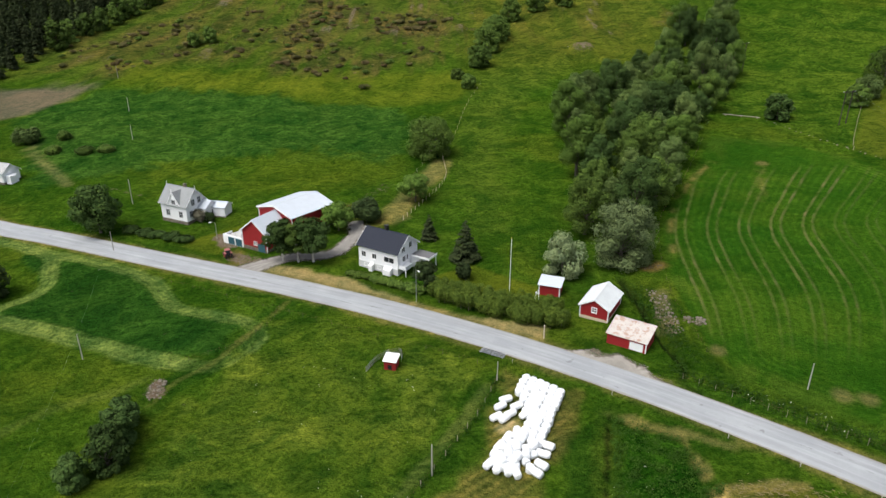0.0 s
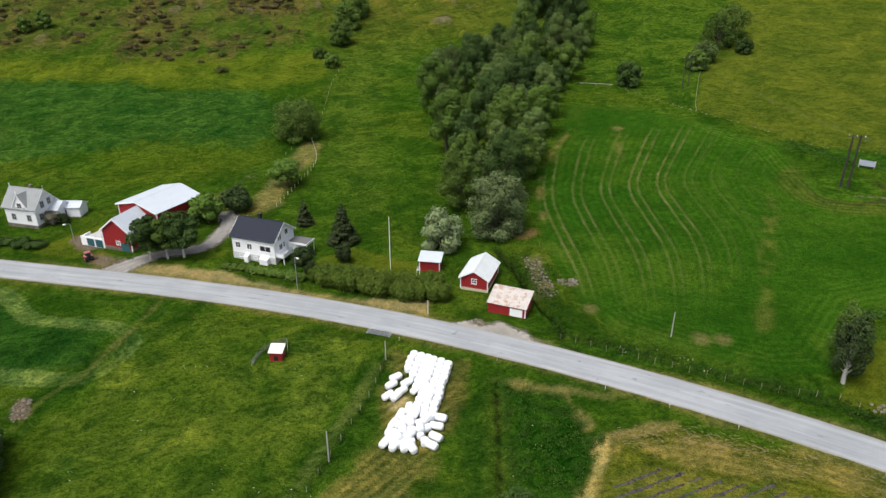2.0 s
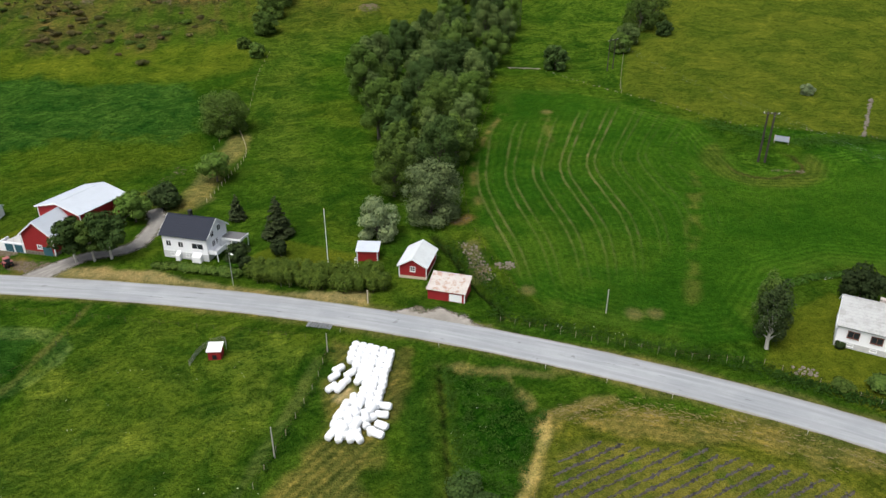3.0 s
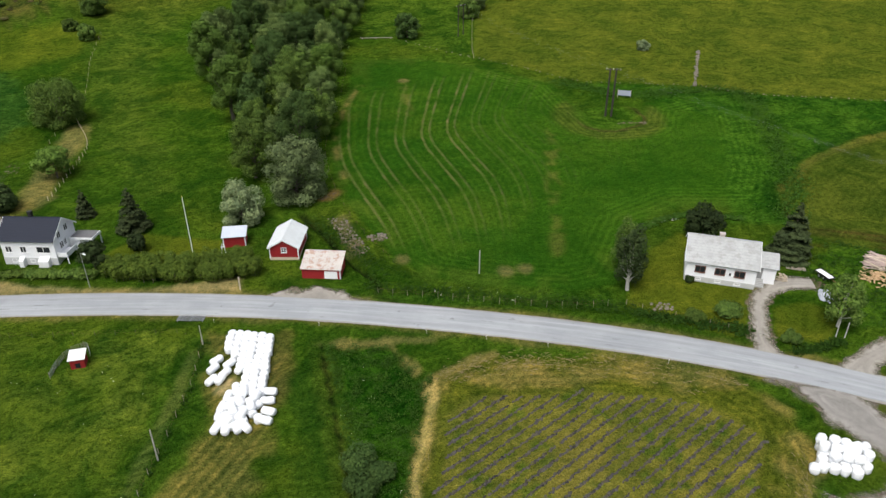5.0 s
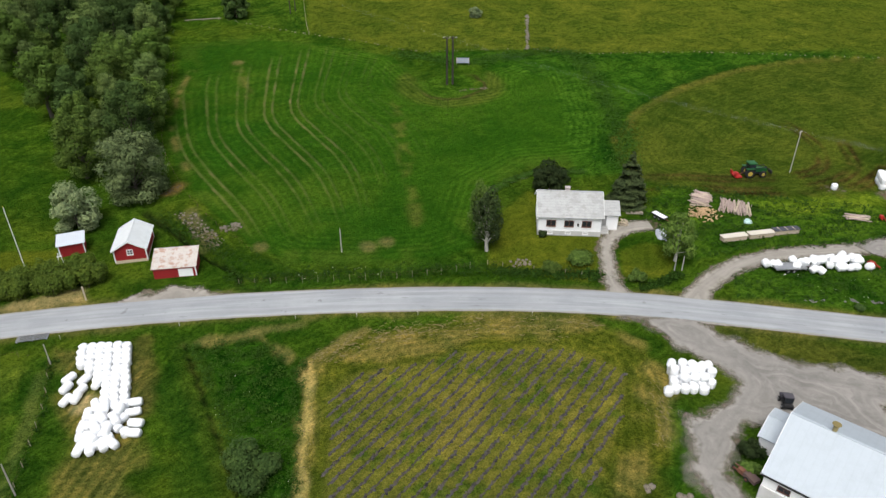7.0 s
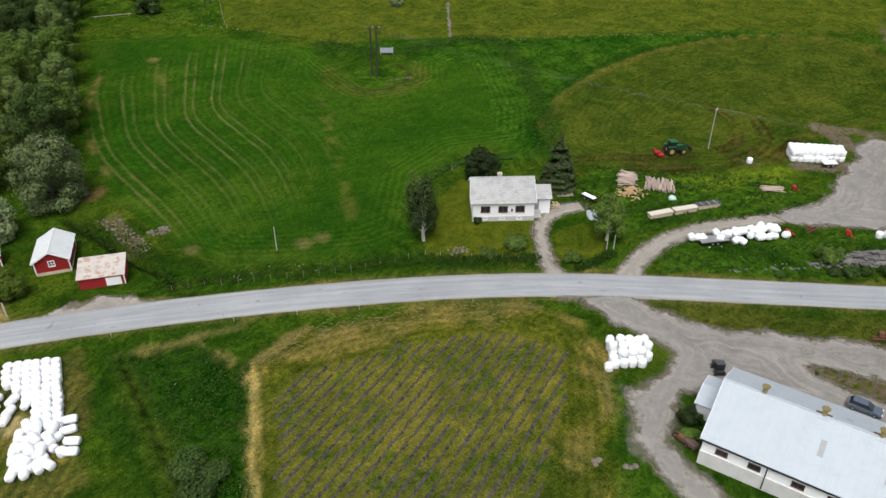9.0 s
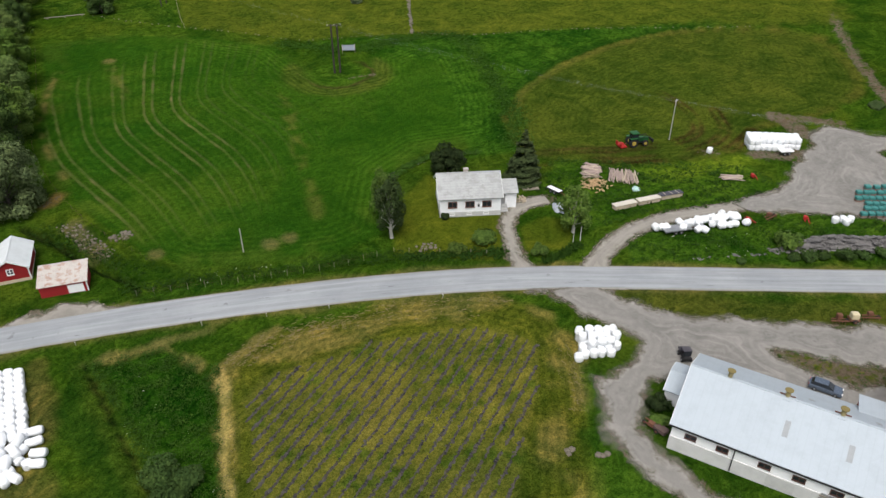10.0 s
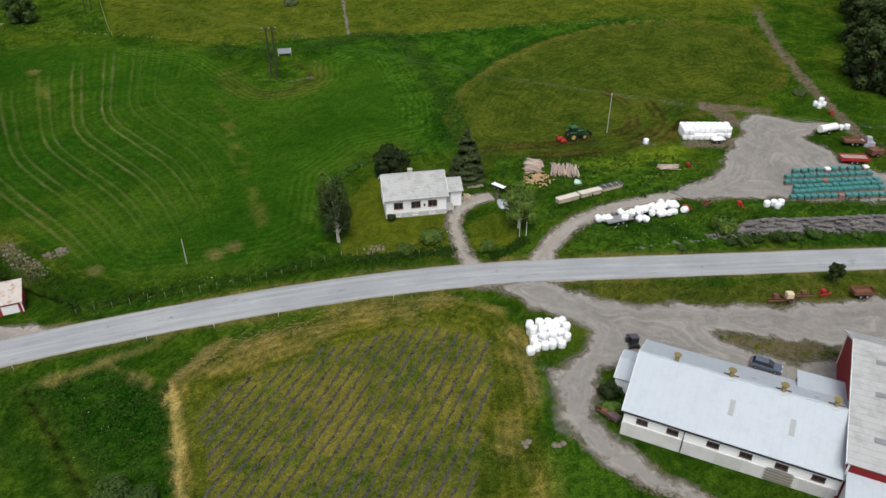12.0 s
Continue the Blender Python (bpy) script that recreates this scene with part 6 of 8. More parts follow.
for k, (x, y, h_, q) in enumerate(((14, 282, 8, 5.0), (18, 300, 10, 6.0), (22, 312, 10, 6.2), (24, 318, 9, 5.2), (31, 340, 10, 5.0), (44, 352, 10, 5.0), (58, 357, 9, 4.8), (9, 258, 5, 2.8), (5, 268, 4, 2.4), (-108, 337, 7, 3.2), (-115, 334, 6, 2.8))):
    tree("hillside_tree", 100 + k, h_, q, LEAF, BARK, 5200, 0.34, "bushy tree on the hillside", stem=0.04, m=on(x, y), group="trees on the hillside")
# spruce forest at the foot of the hill
FOREST = [(-189, 287), (-186, 311), (-186, 332), (-186, 353), (-178, 368), (-172, 385), (-168, 410), (-168, 440), (-290, 440), (-270, 300), (-215, 285)]
protos = [spruce("forest_spruce", 120 + k, 12.5 + 1.5 * k, 2.9, NEEDLE, 1500, 0.6, "dark spruce of the dense forest edge", group="spruce forest") for k in range(3)]
grow(protos, scatter(FOREST, 5.3, 9, 190), 10, 0.8, 1.3)
protos = [tree("forest_birch", 130 + k, 11, 4.6, LEAF, BARK, 2000, 0.5, "broad-leaved tree at the forest edge", stem=0.04, group="trees at the forest edge") for k in range(2)]
grow(protos, [(-182, 352), (-176, 360), (-172, 368), (-168, 377), (-170, 386), (-164, 392), (-162, 402), (-166, 412), (-158, 408), (-182, 342)], 11)
EAST_WOOD = [(184, 1), (211, 10), (247, 17), (282, 24), (330, 30), (330, -40), (200, -40), (184, -12)]
protos = [tree("dark_wood_tree", 140 + k, 14, 4.2, LEAF_DARK, BARK, 2600, 0.45, "tall dark tree of the wood beside the track", stem=0.04, group="wood beside the track") for k in range(3)]
grow(protos, scatter(EAST_WOOD, 5.6, 12, 80), 13, 0.85, 1.3)


# hedges
def hedge(name, pts, width, height, leaf, count, size, label, seed):
    rnd = np.random.RandomState(seed)
    r = random.Random(seed)
    t = thing(name, on(*pts[0]), label, "hedge")
    p = spline(pts, 1.4)
    o = gp(*pts[0])
    lobes, bm = [], bmesh.new()
    for x, y in p:
        for k in range(4):
            q = gp(x + r.uniform(-0.4, 0.4) * width, y + r.uniform(-0.4, 0.4) * width) - o
            lobes.append(((q.x, q.y, q.z + height * r.uniform(0.35, 0.6)), (r.uniform(0.75, 1.15), r.uniform(0.75, 1.15), height * r.uniform(0.36, 0.5))))
            rod(bm, (q.x, q.y, q.z - 0.2), (q.x, q.y, q.z + height * 0.6), 0.05, 0.03, 5)
    part("woody_base", bm, BARK, t)
    ob = new("foliage", leaf_mesh("foliage", *lobes_leaves(rnd, lobes, count, size), leaf, rnd))
    ob.parent = t


hedge("tall_hedge", [(-1.5, 120.4), (4, 117.0), (10, 113.6), (16, 110.6), (21, 109.2)], 2.6, 3.9, HEDGE_LEAF, 30000, 0.16, "tall clipped green hedge along the road", 151)
hedge("tall_hedge", [(1, 121.5), (8, 118.0), (15, 114.6), (20.6, 113.0)], 2.6, 3.7, HEDGE_LEAF, 20000, 0.16, "tall clipped green hedge along the road", 152)
hedge("low_hedge", [(-14, 127.8), (-9, 125.2), (-4, 122.4)], 1.6, 1.6, LEAF, 4200, 0.2, "low green hedge below the farmhouse", 153)
hedge("low_hedge", [(-19, 130.8), (-14.5, 128.8)], 1.2, 1.1, LEAF, 1500, 0.2, "low green hedge below the farmhouse", 154)
hedge("field_hedge", [(89.5, 87), (97, 87), (104, 85.5), (110, 80)], 1.3, 0.7, WEED_LEAF, 3000, 0.16, "wild hedge behind the cottage garden", 155)


# ---- loose growth ----
def tufts(name, spots, size, material, label, seed, lift=0.25, blades=3):
    rnd = np.random.RandomState(seed)
    p, nr, sz = [], [], []
    for x, y, s in spots:
        z = float(gz(x, y))
        for _ in range(blades):
            p.append((x + rnd.normal() * 0.22 * s, y + rnd.normal() * 0.22 * s, z + lift * s * rnd.uniform(0.6, 1.5)))
            v = rnd.normal(size=3) * 0.7 + np.array([0, 0, 0.8])
            nr.append(v / np.linalg.norm(v))
            sz.append(size * s * rnd.uniform(0.6, 1.3))
    tagged(new(name, leaf_mesh(name, p, nr, sz, material, rnd)), label, "plants", kind="stuff")


def spots_in(poly, count, seed, lo=0.7, hi=1.4):
    r = np.random.RandomState(seed)
    xs, ys = [p[0] for p in poly], [p[1] for p in poly]
    x, y = r.uniform(min(xs), max(xs), count * 3), r.uniform(min(ys), max(ys), count * 3)
    k = inside(x, y, poly) > 0
    w = wobble(x, y, 6, seed) + r.normal(size=len(x)) * 0.5 > 0
    k &= w
    return list(zip(x[k][:count], y[k][:count], r.uniform(lo, hi, count)))


def spots_along(pts, width, count, seed, lo=0.6, hi=1.3):
    r = np.random.RandomState(seed)
    p = spline(pts, 1.0)
    i = r.randint(0, len(p), count)
    return [(p[k][0] + r.normal() * width / 2, p[k][1] + r.normal() * width / 2, r.uniform(lo, hi)) for k in i]


tufts("weed_growth", spots_in(WEEDS, 12000, 201, 0.5, 1.2), 0.14, WEED_LEAF, "dense dark weeds and nettles", 202, 0.5)
tufts("verge_growth", spots_along([(37, 95), (47, 87.5), (57, 79.5), (66, 72.5), (72, 68)], 2.0, 900, 203) + spots_along([(85.5, 47.5), (89, 46.5), (93, 45.8)], 0.8, 500, 204) + spots_along([(72, 66.5), (78, 60), (83, 55)], 1.5, 900, 205)
      + spots_along([(37, 121), (38.5, 112), (39.5, 104), (41.5, 97)], 2.8, 450, 219), 0.18, WEED_LEAF, "rank grass and weeds on the verge", 206)
tufts("island_growth", spots_in(ISLAND, 220, 251), 0.13, WEED_LEAF, "dry weeds on the yard's grass island", 252)
tufts("bank_growth", spots_in([(100, 40), (110, 34.5), (121, 25), (133, 9), (145, -8), (125, -8), (113, 12), (101, 27), (94, 36)], 2600, 207) + spots_in([(105, 62), (118, 66), (126, 54), (140, 33), (136, 25), (122, 30), (108, 42), (98, 46)], 3000, 208), 0.17, WEED_LEAF, "tall green weeds between the tracks", 209)
tufts("strip_growth", spots_along([(124, 160), (136, 142), (150, 138), (164, 128), (148, 104), (128, 82), (118, 76)], 3.6, 3200, 210), 0.2, WEED_LEAF, "uncut grass strip between the fields", 211)
tufts("white_umbels", spots_along([(47, 87.5), (57, 79.5)], 1.6, 12, 212) + spots_in([(100, 40), (110, 34.5), (121, 25), (110, 18), (101, 27)], 26, 213) + spots_in(WEEDS, 50, 214) + spots_along([(92, 87), (108, 84)], 1.2, 18, 215)
      + spots_in([(-30, 100), (0, 100), (5, 60), (-40, 60)], 40, 216), 0.085, FLOWER, "white umbel flowers scattered in the weeds", 217, 0.55, 2)
tufts("fence_growth", spots_along([(8.8, 94), (5.9, 87), (2.8, 81.3), (-0.7, 75.1), (-6, 66)], 0.7, 160, 218), 0.17, WEED_LEAF, "weeds along the fence by the bales", 220)
tufts("heath_growth", [q for q in spots_in([(-140, 330), (-70, 300), (-10, 296), (16, 310), (20, 400), (-140, 410)], 2600, 221, 1.0, 2.4) if wobble(np.array(q[0]), np.array(q[1]), 30, 41) > 0.25], 0.22, HEATH_LEAF, "brown heath and low shrubs on the hill", 222)
tufts("stream_growth", spots_in(WOOD_LAND, 2500, 223, 1.5, 3.0), 0.3, LEAF, "undergrowth below the grove", 224)


# brown heath clumps on the hillside
heath_protos = [shrub("heath_bush", 240 + k, 2.9, 2.1, (HEATH_BUSH, HEATH_LEAF, HEATH_BUSH, LEAF)[k], 1000, 0.22, "low brown heath clump on the hillside", Matrix(), group="heath clumps", lobe_n=9) for k in range(4)]
rh = random.Random(244)
grow(heath_protos, [(x + rh.gauss(0, 4.5), y + rh.gauss(0, 6.5)) for x, y in HEATH_SPOTS for _ in range(7)], 243, 0.2, 0.95)


# ---- bales ----
def bale_mesh(seed, radius, length):
    """A wrapped bale on its flat end: a drum with soft bulging ends and slack film."""
    r = random.Random(seed)
    bm = bmesh.new()
    prof = [(0.0, 0.0), (radius * 0.7, 0.0), (radius * 0.93, length * 0.06), (radius, length * 0.2), (radius * 1.015, length * 0.5), (radius, length * 0.8), (radius * 0.92, length * 0.95), (radius * 0.66, length * 1.015), (0.0, length * 1.02)]
    rows, sides = [], 16
    for k, (q, z) in enumerate(prof):
        if q == 0:
            rows.append([bm.verts.new((0, 0, z))])
        else:
            rows.append([bm.verts.new(((q + r.uniform(-0.05, 0.04)) * math.cos(6.2832 * j / sides), (q + r.uniform(-0.05, 0.04)) * math.sin(6.2832 * j / sides), z + r.uniform(-0.05, 0.05))) for j in range(sides)])
    for a, b in zip(rows, rows[1:]):
        for j in range(sides):
            k = (j + 1) % sides
            if len(a) == 1:
                bm.faces.new((a[0], b[k], b[j]))
            elif len(b) == 1:
                bm.faces.new((a[j], a[k], b[0]))
            else:
                bm.faces.new((a[j], a[k], b[k], b[j]))
    bmesh.ops.recalc_face_normals(bm, faces=bm.faces)
    return finish("bale", bm, WRAP, True)


BALES = [bale_mesh(300 + k, 0.62 + 0.02 * (k % 2), 1.2) for k in range(4)]
LONG = [bale_mesh(310 + k, 0.58, 1.95) for k in range(2)]
rb = random.Random(77)


def bale(x, y, h=0.0, lying=None, long=False, group="", label="white film-wrapped round silage bale", tip=0.0, size=1.0):
    ob = new("bale", rb.choice(LONG if long else BALES))
    if lying is None:
        ob.matrix_world = on(x, y, rb.uniform(0, 360), h - 0.03) @ pose(0, 0, 0, tip, rb.uniform(-2, 2))
    else:
        n = 1.95 if long else 1.2
        ob.matrix_world = on(x, y, lying, h + 0.58 * size) @ pose(0, 0, 0, 0, tip) @ Matrix.Scale(size, 4) @ pose(-n / 2, 0, 0, 0, 90, 0)
    return tagged(ob, label, "silage bale", group)


JUMBLE = [(10.5, 80.1), (11.5, 79.8), (12.3, 78.7), (13.2, 77.9), (9.6, 78.6), (10.5, 78.0), (11.4, 77.3), (12.3, 76.3), (8.4, 77.7), (9.3, 77.0), (10.2, 76.3), (11.2, 75.2), (11.6, 73.7), (7.2, 76.6), (8.1, 76.0), (9.2, 75.2), (9.9, 74.2), (7.2, 75.0), (8.3, 74.2)]
LOOSE_BALES = [(6.3, 74.8, 60), (7.4, 74.0, 70), (8.8, 73.5, 85), (9.8, 73.0, 95), (14.6, 78.0, -25), (13.8, 76.4, -30), (13.3, 74.3, -38), (12.4, 72.9, -45), (9.6, 88.5, 25), (8.7, 86.9, 30), (7.9, 84.5, 38), (9.1, 84.1, 45), (10.0, 85.1, 40), (11.1, 86.8, 35), (12.2, 84.9, 50), (10.6, 80.9, 80), (9.2, 79.9, 60), (7.9, 78.2, 50)]
# ordered block beside the road, then a jumble
U, V, O = Vector((0.785, -0.62)), Vector((-0.385, -0.923)), Vector((13.2, 93.5))
for j in range(11):
    for i in range(6):
        if (i < 2 and j > 3 + i) or (i == 2 and j > 6):
            continue
        p = O + U * (i * 1.24) + V * (j * 1.22)
        bale(p.x + rb.uniform(-0.1, 0.1), p.y + rb.uniform(-0.1, 0.1), rb.uniform(-0.05, 0.08), group="bale stack by the road").scale = (1.06, 1.06, 1.0)
for x, y, a in LOOSE_BALES:
    bale(x, y, lying=a + rb.uniform(-8, 8), long=True, group="loose bales by the road", label="white film-wrapped bale lying on its side")
for k, (x, y) in enumerate(JUMBLE):
    bale(x + rb.uniform(-0.1, 0.1), y + rb.uniform(-0.1, 0.1), rb.uniform(-0.1, 0.05), lying=rb.uniform(20, 110) if k % 2 else None, group="loose bales by the road")
for x, y in ((11.2, 78.9), (12.4, 77.2), (10.2, 77.4), (11.4, 75.9), (9.0, 76.2), (10.0, 75.0), (8.0, 75.0)):
    bale(x, y, 0.75, lying=rb.uniform(20, 110), long=True, group="loose bales by the road")
# block in the yard entrance
for i in range(4):
    for j in range(5):
        x, y = 69.2 + 0.80 * j + 0.86 * i, 31.0 - 0.86 * j + 0.78 * i
        if (i, j) != (0, 4):
            bale(x + rb.uniform(-0.12, 0.12), y + rb.uniform(-0.12, 0.12), rb.uniform(-0.06, 0.06), group="bales at the yard entrance")
        if i > 0 and (i, j) not in ((1, 0), (1, 4)):
            bale(x + rb.uniform(-0.2, 0.2), y + rb.uniform(-0.2, 0.2), 1.16, lying=rb.uniform(0, 180) if rb.random() < 0.4 else None, group="bales at the yard entrance")
bale(68.0, 31.4, lying=35, group="bales at the yard entrance")
# tumbled heap beside the track
for k in range(16):
    t = k / 15
    x, y = 104.6 + 13.0 * t, 36.4 - 9.4 * t
    for j in range(1 + (k > 3) + (k > 6)):
        if rb.random() < 0.22:
            continue
        s = (j - 0.9) * 1.35
        bale(x - 0.7 * s + rb.uniform(-0.5, 0.5), y - 0.9 * s + rb.uniform(-0.5, 0.5), rb.uniform(0.1, 0.3), lying=rb.uniform(0, 180), tip=rb.uniform(-28, 28), size=1.02, group="tumbled bale heap")
for k in range(9):
    x, y = 109.8 + 0.8 * k, 32.4 - 0.58 * k
    bale(x + rb.uniform(-0.4, 0.4), y + rb.uniform(-0.4, 0.4), 0.95, lying=rb.uniform(0, 180), tip=rb.uniform(-30, 30), size=1.0, group="tumbled bale heap")
# bale wall at the storage yard
for k in range(9):
    for j in range(4):
        if j == 0 and k > 5:
            continue
        x, y = 148.3 + 0.65 * k + 1.0 * j, 34.9 - 1.03 * k + 0.64 * j
        for lev in range(2 if j > 0 or k < 2 else 1):
            bale(x + rb.uniform(-0.08, 0.08), y + rb.uniform(-0.08, 0.08), lev * 1.19, group="bale wall in the yard").scale = (1.08, 1.08, 1.0)
bale(141.3, 41.4, group="single bales")
for x, y in ((127.6, 13.0), (128.6, 12.0), (129.4, 10.9), (128.0, 11.2)):
    bale(x, y, group="bales by the crates")
for x, y, h_ in ((182.4, 13.2, 0), (184.2, 12.6, 0), (183.4, 14.2, 0), (183.2, 13.2, 1.15), (171.6, 6.9, 0), (172.8, 5.8, 0)):
    bale(x, y, h_, group="bales by the machines", label="bluish-white wrapped bale among machinery")

# ---- planted rows ----
D, N = Vector((0.98, 0.1994)), Vector((-0.1994, 0.98))
rr = random.Random(5)


def mulch_strip(p):
    """Torn film and dead stalks: small crumpled flaps along one row, in lengths between gaps."""
    xs = np.arange(0, 80, 0.15)
    px, py = D.x * xs + N.x * p, D.y * xs + N.y * p
    d = inside(px, py, ROWS_AREA)
    gaps = wobble(xs, xs * 0 + p * 7, 6.0, int(p * 10)) + 0.8 * wobble(xs, xs * 0 + p * 3, 1.5, int(p * 7))
    start = 0.2 + 1.2 * rr.random()
    ok = (d > start) & (gaps > -1.35)
    if ok.sum() < 12:
        return
    first = int(np.argmax(ok))
    o = gp(px[first], py[first])
    strip = thing("mulch_strip", Matrix.Translation(o), "torn dark mulch film along a planted row", "mulch film", "strips of the planted field")
    bm = bmesh.new()
    for k in range(len(xs)):
        if ok[k]:
            w = max(0.07, 0.15 + 0.05 * gaps[k] + rr.uniform(-0.08, 0.1))
            L, side, turn = rr.uniform(0.12, 0.34), rr.gauss(0, 0.09), rr.uniform(-0.5, 0.5)
            ring = []
            for a in range(6):
                u, v = math.cos(a * 1.047 + turn) * L * rr.uniform(0.7, 1.2), math.sin(a * 1.047 + turn) * w * rr.uniform(0.7, 1.2) + side
                q = Vector((px[k], py[k])) + D * u + N * v
                ring.append(bm.verts.new(gp(q.x, q.y, rr.uniform(0.0, 0.07)) - o))
            q = Vector((px[k], py[k])) + N * side
            top = bm.verts.new(gp(q.x, q.y, rr.uniform(0.09, 0.2)) - o)
            for a in range(6):
                bm.faces.new((ring[a], ring[(a + 1) % 6], top))
        elif len(bm.faces):
            part("film", bm, MULCH, strip)
            bm = bmesh.new()
    if len(bm.faces):
        part("film", bm, MULCH, strip)
    else:
        bm.free()


for k in range(25):
    mulch_strip(17.4 + 1.545 * k)
tufts("row_plants", [(D.x * a + N.x * p + rr.uniform(-0.2, 0.2), D.y * a + N.y * p + rr.uniform(-0.2, 0.2), rr.uniform(0.5, 1.0)) for p in [17.4 + 1.545 * k for k in range(25)] for a in np.arange(16, 78, 0.6)
                     if float(inside(np.array(D.x * a + N.x * p), np.array(D.y * a + N.y * p), ROWS_AREA)) > 0.3 and rr.random() < 0.6], 0.09, WEED_LEAF, "small green plants and grass along the rows", 231, 0.2, 2)


# ---- stones ----
def stone_mesh(seed, flat=0.6):
    r = random.Random(seed)
    bm = bmesh.new()
    bmesh.ops.create_icosphere(bm, subdivisions=1, radius=0.5)
    for v in bm.verts:
        v.co = Vector((v.co.x * r.uniform(0.75, 1.3), v.co.y * r.uniform(0.7, 1.1), v.co.z * flat * r.uniform(0.7, 1.2)))
    return finish("stone", bm, STONE)


STONES = [stone_mesh(400 + k) for k in range(5)]
SLABS = []
for k in range(4):
    bm = bmesh.new()
    r_ = random.Random(420 + k)
    box(bm, -0.6, 0.6, -0.35, 0.35, -0.12, 0.12)
    for v in bm.verts:
        v.co += Vector((r_.uniform(-0.2, 0.2), r_.uniform(-0.12, 0.12), r_.uniform(-0.05, 0.05)))
    SLABS.append(finish("slab", bm, SLATE))


def stones(name, spots, label, category, meshes, lo, hi, seed, piece="stone"):
    r = random.Random(seed)
    o = thing(name, on(spots[0][0], spots[0][1]), label, category)
    inv = o.matrix_world.inverted()
    for x, y in spots:
        s = new(piece, r.choice(meshes))
        s.parent = o
        q = r.uniform(lo, hi)
        s.matrix_local = inv @ on(x, y, r.uniform(0, 360), 0.12 * q) @ Matrix.Diagonal((q, q, q, 1))
    return o


stones("rubble_heap", scatter([(39.2, 121), (42.5, 119.5), (42, 112), (42.6, 106), (39.8, 104.6), (39, 112)], 0.6, 31, 60), "heap of pale field stones beside the stream", "stones", STONES, 0.25, 0.75, 32)
stones("rubble_heap", scatter([(43.5, 110.6), (46.6, 110.4), (47, 108.4), (44, 108.6)], 0.6, 33, 22), "small heap of field stones in the grass", "stones", STONES, 0.35, 0.9, 34)
stones("stone_fence", [(156.9 + 23 * t + random.Random(k).uniform(-0.5, 0.5), 138.4 + 21.4 * t) for k, t in enumerate(np.linspace(0, 1, 60))], "tumbled stone fence running up the pasture", "stone wall", STONES, 0.4, 1.1, 35)
stones("stone_fence", [(p[0] + random.Random(k).uniform(-0.4, 0.4), p[1]) for k, p in enumerate(spline([(99, 213), (113, 188), (122.4, 173.8), (130.2, 158), (143.7, 148.3), (157.6, 138.4), (168, 125.2), (196, 103.2), (233, 64.3)], 1.3)) if k % 3 != 1], "low overgrown stone fence below the pasture", "stone wall", STONES, 0.25, 0.6, 36)
stones("garden_stones", scatter([(75.5, 67.5), (78.5, 66.2), (77.6, 64.4), (74.8, 65.8)], 0.6, 37, 14), "stones edging a flower bed on the lawn", "stones", STONES, 0.4, 0.9, 38)
stones("ditch_stones", scatter([(-48, 97), (-45.5, 97), (-44.8, 92), (-46.8, 91.6)], 0.7, 39, 18), "stones at the head of the ditch", "stones", STONES, 0.35, 0.85, 40)
stones("hill_rock", scatter([(53, 294), (61, 297), (60, 301), (52, 299)], 0.9, 41, 40), "grey rock outcrop on the hill", "rock", STONES, 1.2, 3.0, 42)
stones("stone_dump", [(53.3, 24.6), (53.8, 24.2), (55.2, 20.8), (55.8, 20.5), (54.9, 21.3), (53.0, 24.2)], "few pale stones at the field's edge", "stones", STONES, 0.6, 1.2, 43)


def slate_bank():
    """Layered slate spoil between the yard and the road."""
    poly = [(100.5, 29.5), (111, 19.8), (121, 14.2), (133, -3), (146, -22), (139, -24), (128.5, -7), (117.5, 10.8), (108, 21)]
    bm = bmesh.new()
    xs, ys = np.arange(99, 148, 0.6), np.arange(-25, 31, 0.6)
    X, Y = np.meshgrid(xs, ys)
    d = inside(X, Y, poly) + 0.4 * wobble(X, Y, 5, 4)
    up = 2.3 * smooth(-0.2, 4.0, d)
    up = np.floor(up / 0.3) * 0.3 + 0.16 * wobble(X, Y, 2.2, 6) + 0.14 * wobble(X, Y, 1.3, 7)
    vs = {}
    for j in range(len(ys)):
        for i in range(len(xs)):
            if d[j, i] > -0.5:
                vs[j, i] = bm.verts.new(gp(xs[i], ys[j], float(up[j, i]) if d[j, i] > 0 else -0.1))
    for j in range(len(ys) - 1):
        for i in range(len(xs) - 1):
            q = [(j, i), (j, i + 1), (j + 1, i + 1), (j + 1, i)]
            if all(k in vs for k in q):
                bm.faces.new([vs[k] for k in q])
    bank = single("slate_bank", bm, SLATE, Matrix(), "grey layered slate bank above the road", "bank")
    r = random.Random(9)
    for x, y in scatter([(112, 18.5), (121, 13.5), (132, -3), (142, -20), (139.5, -23), (128.8, -6.5), (118, 11)], 0.7, 44, 290):
        h = 2.3 * float(smooth(-0.2, 4.0, inside(np.array(x), np.array(y), poly)))
        s = new("slab", r.choice(SLABS))
        s.parent = bank
        q = r.uniform(0.4, 1.0)
        s.matrix_local = on(x, y, -56 + r.uniform(-25, 25), h + 0.05) @ Matrix.Diagonal((q * 1.4, q, q, 1))


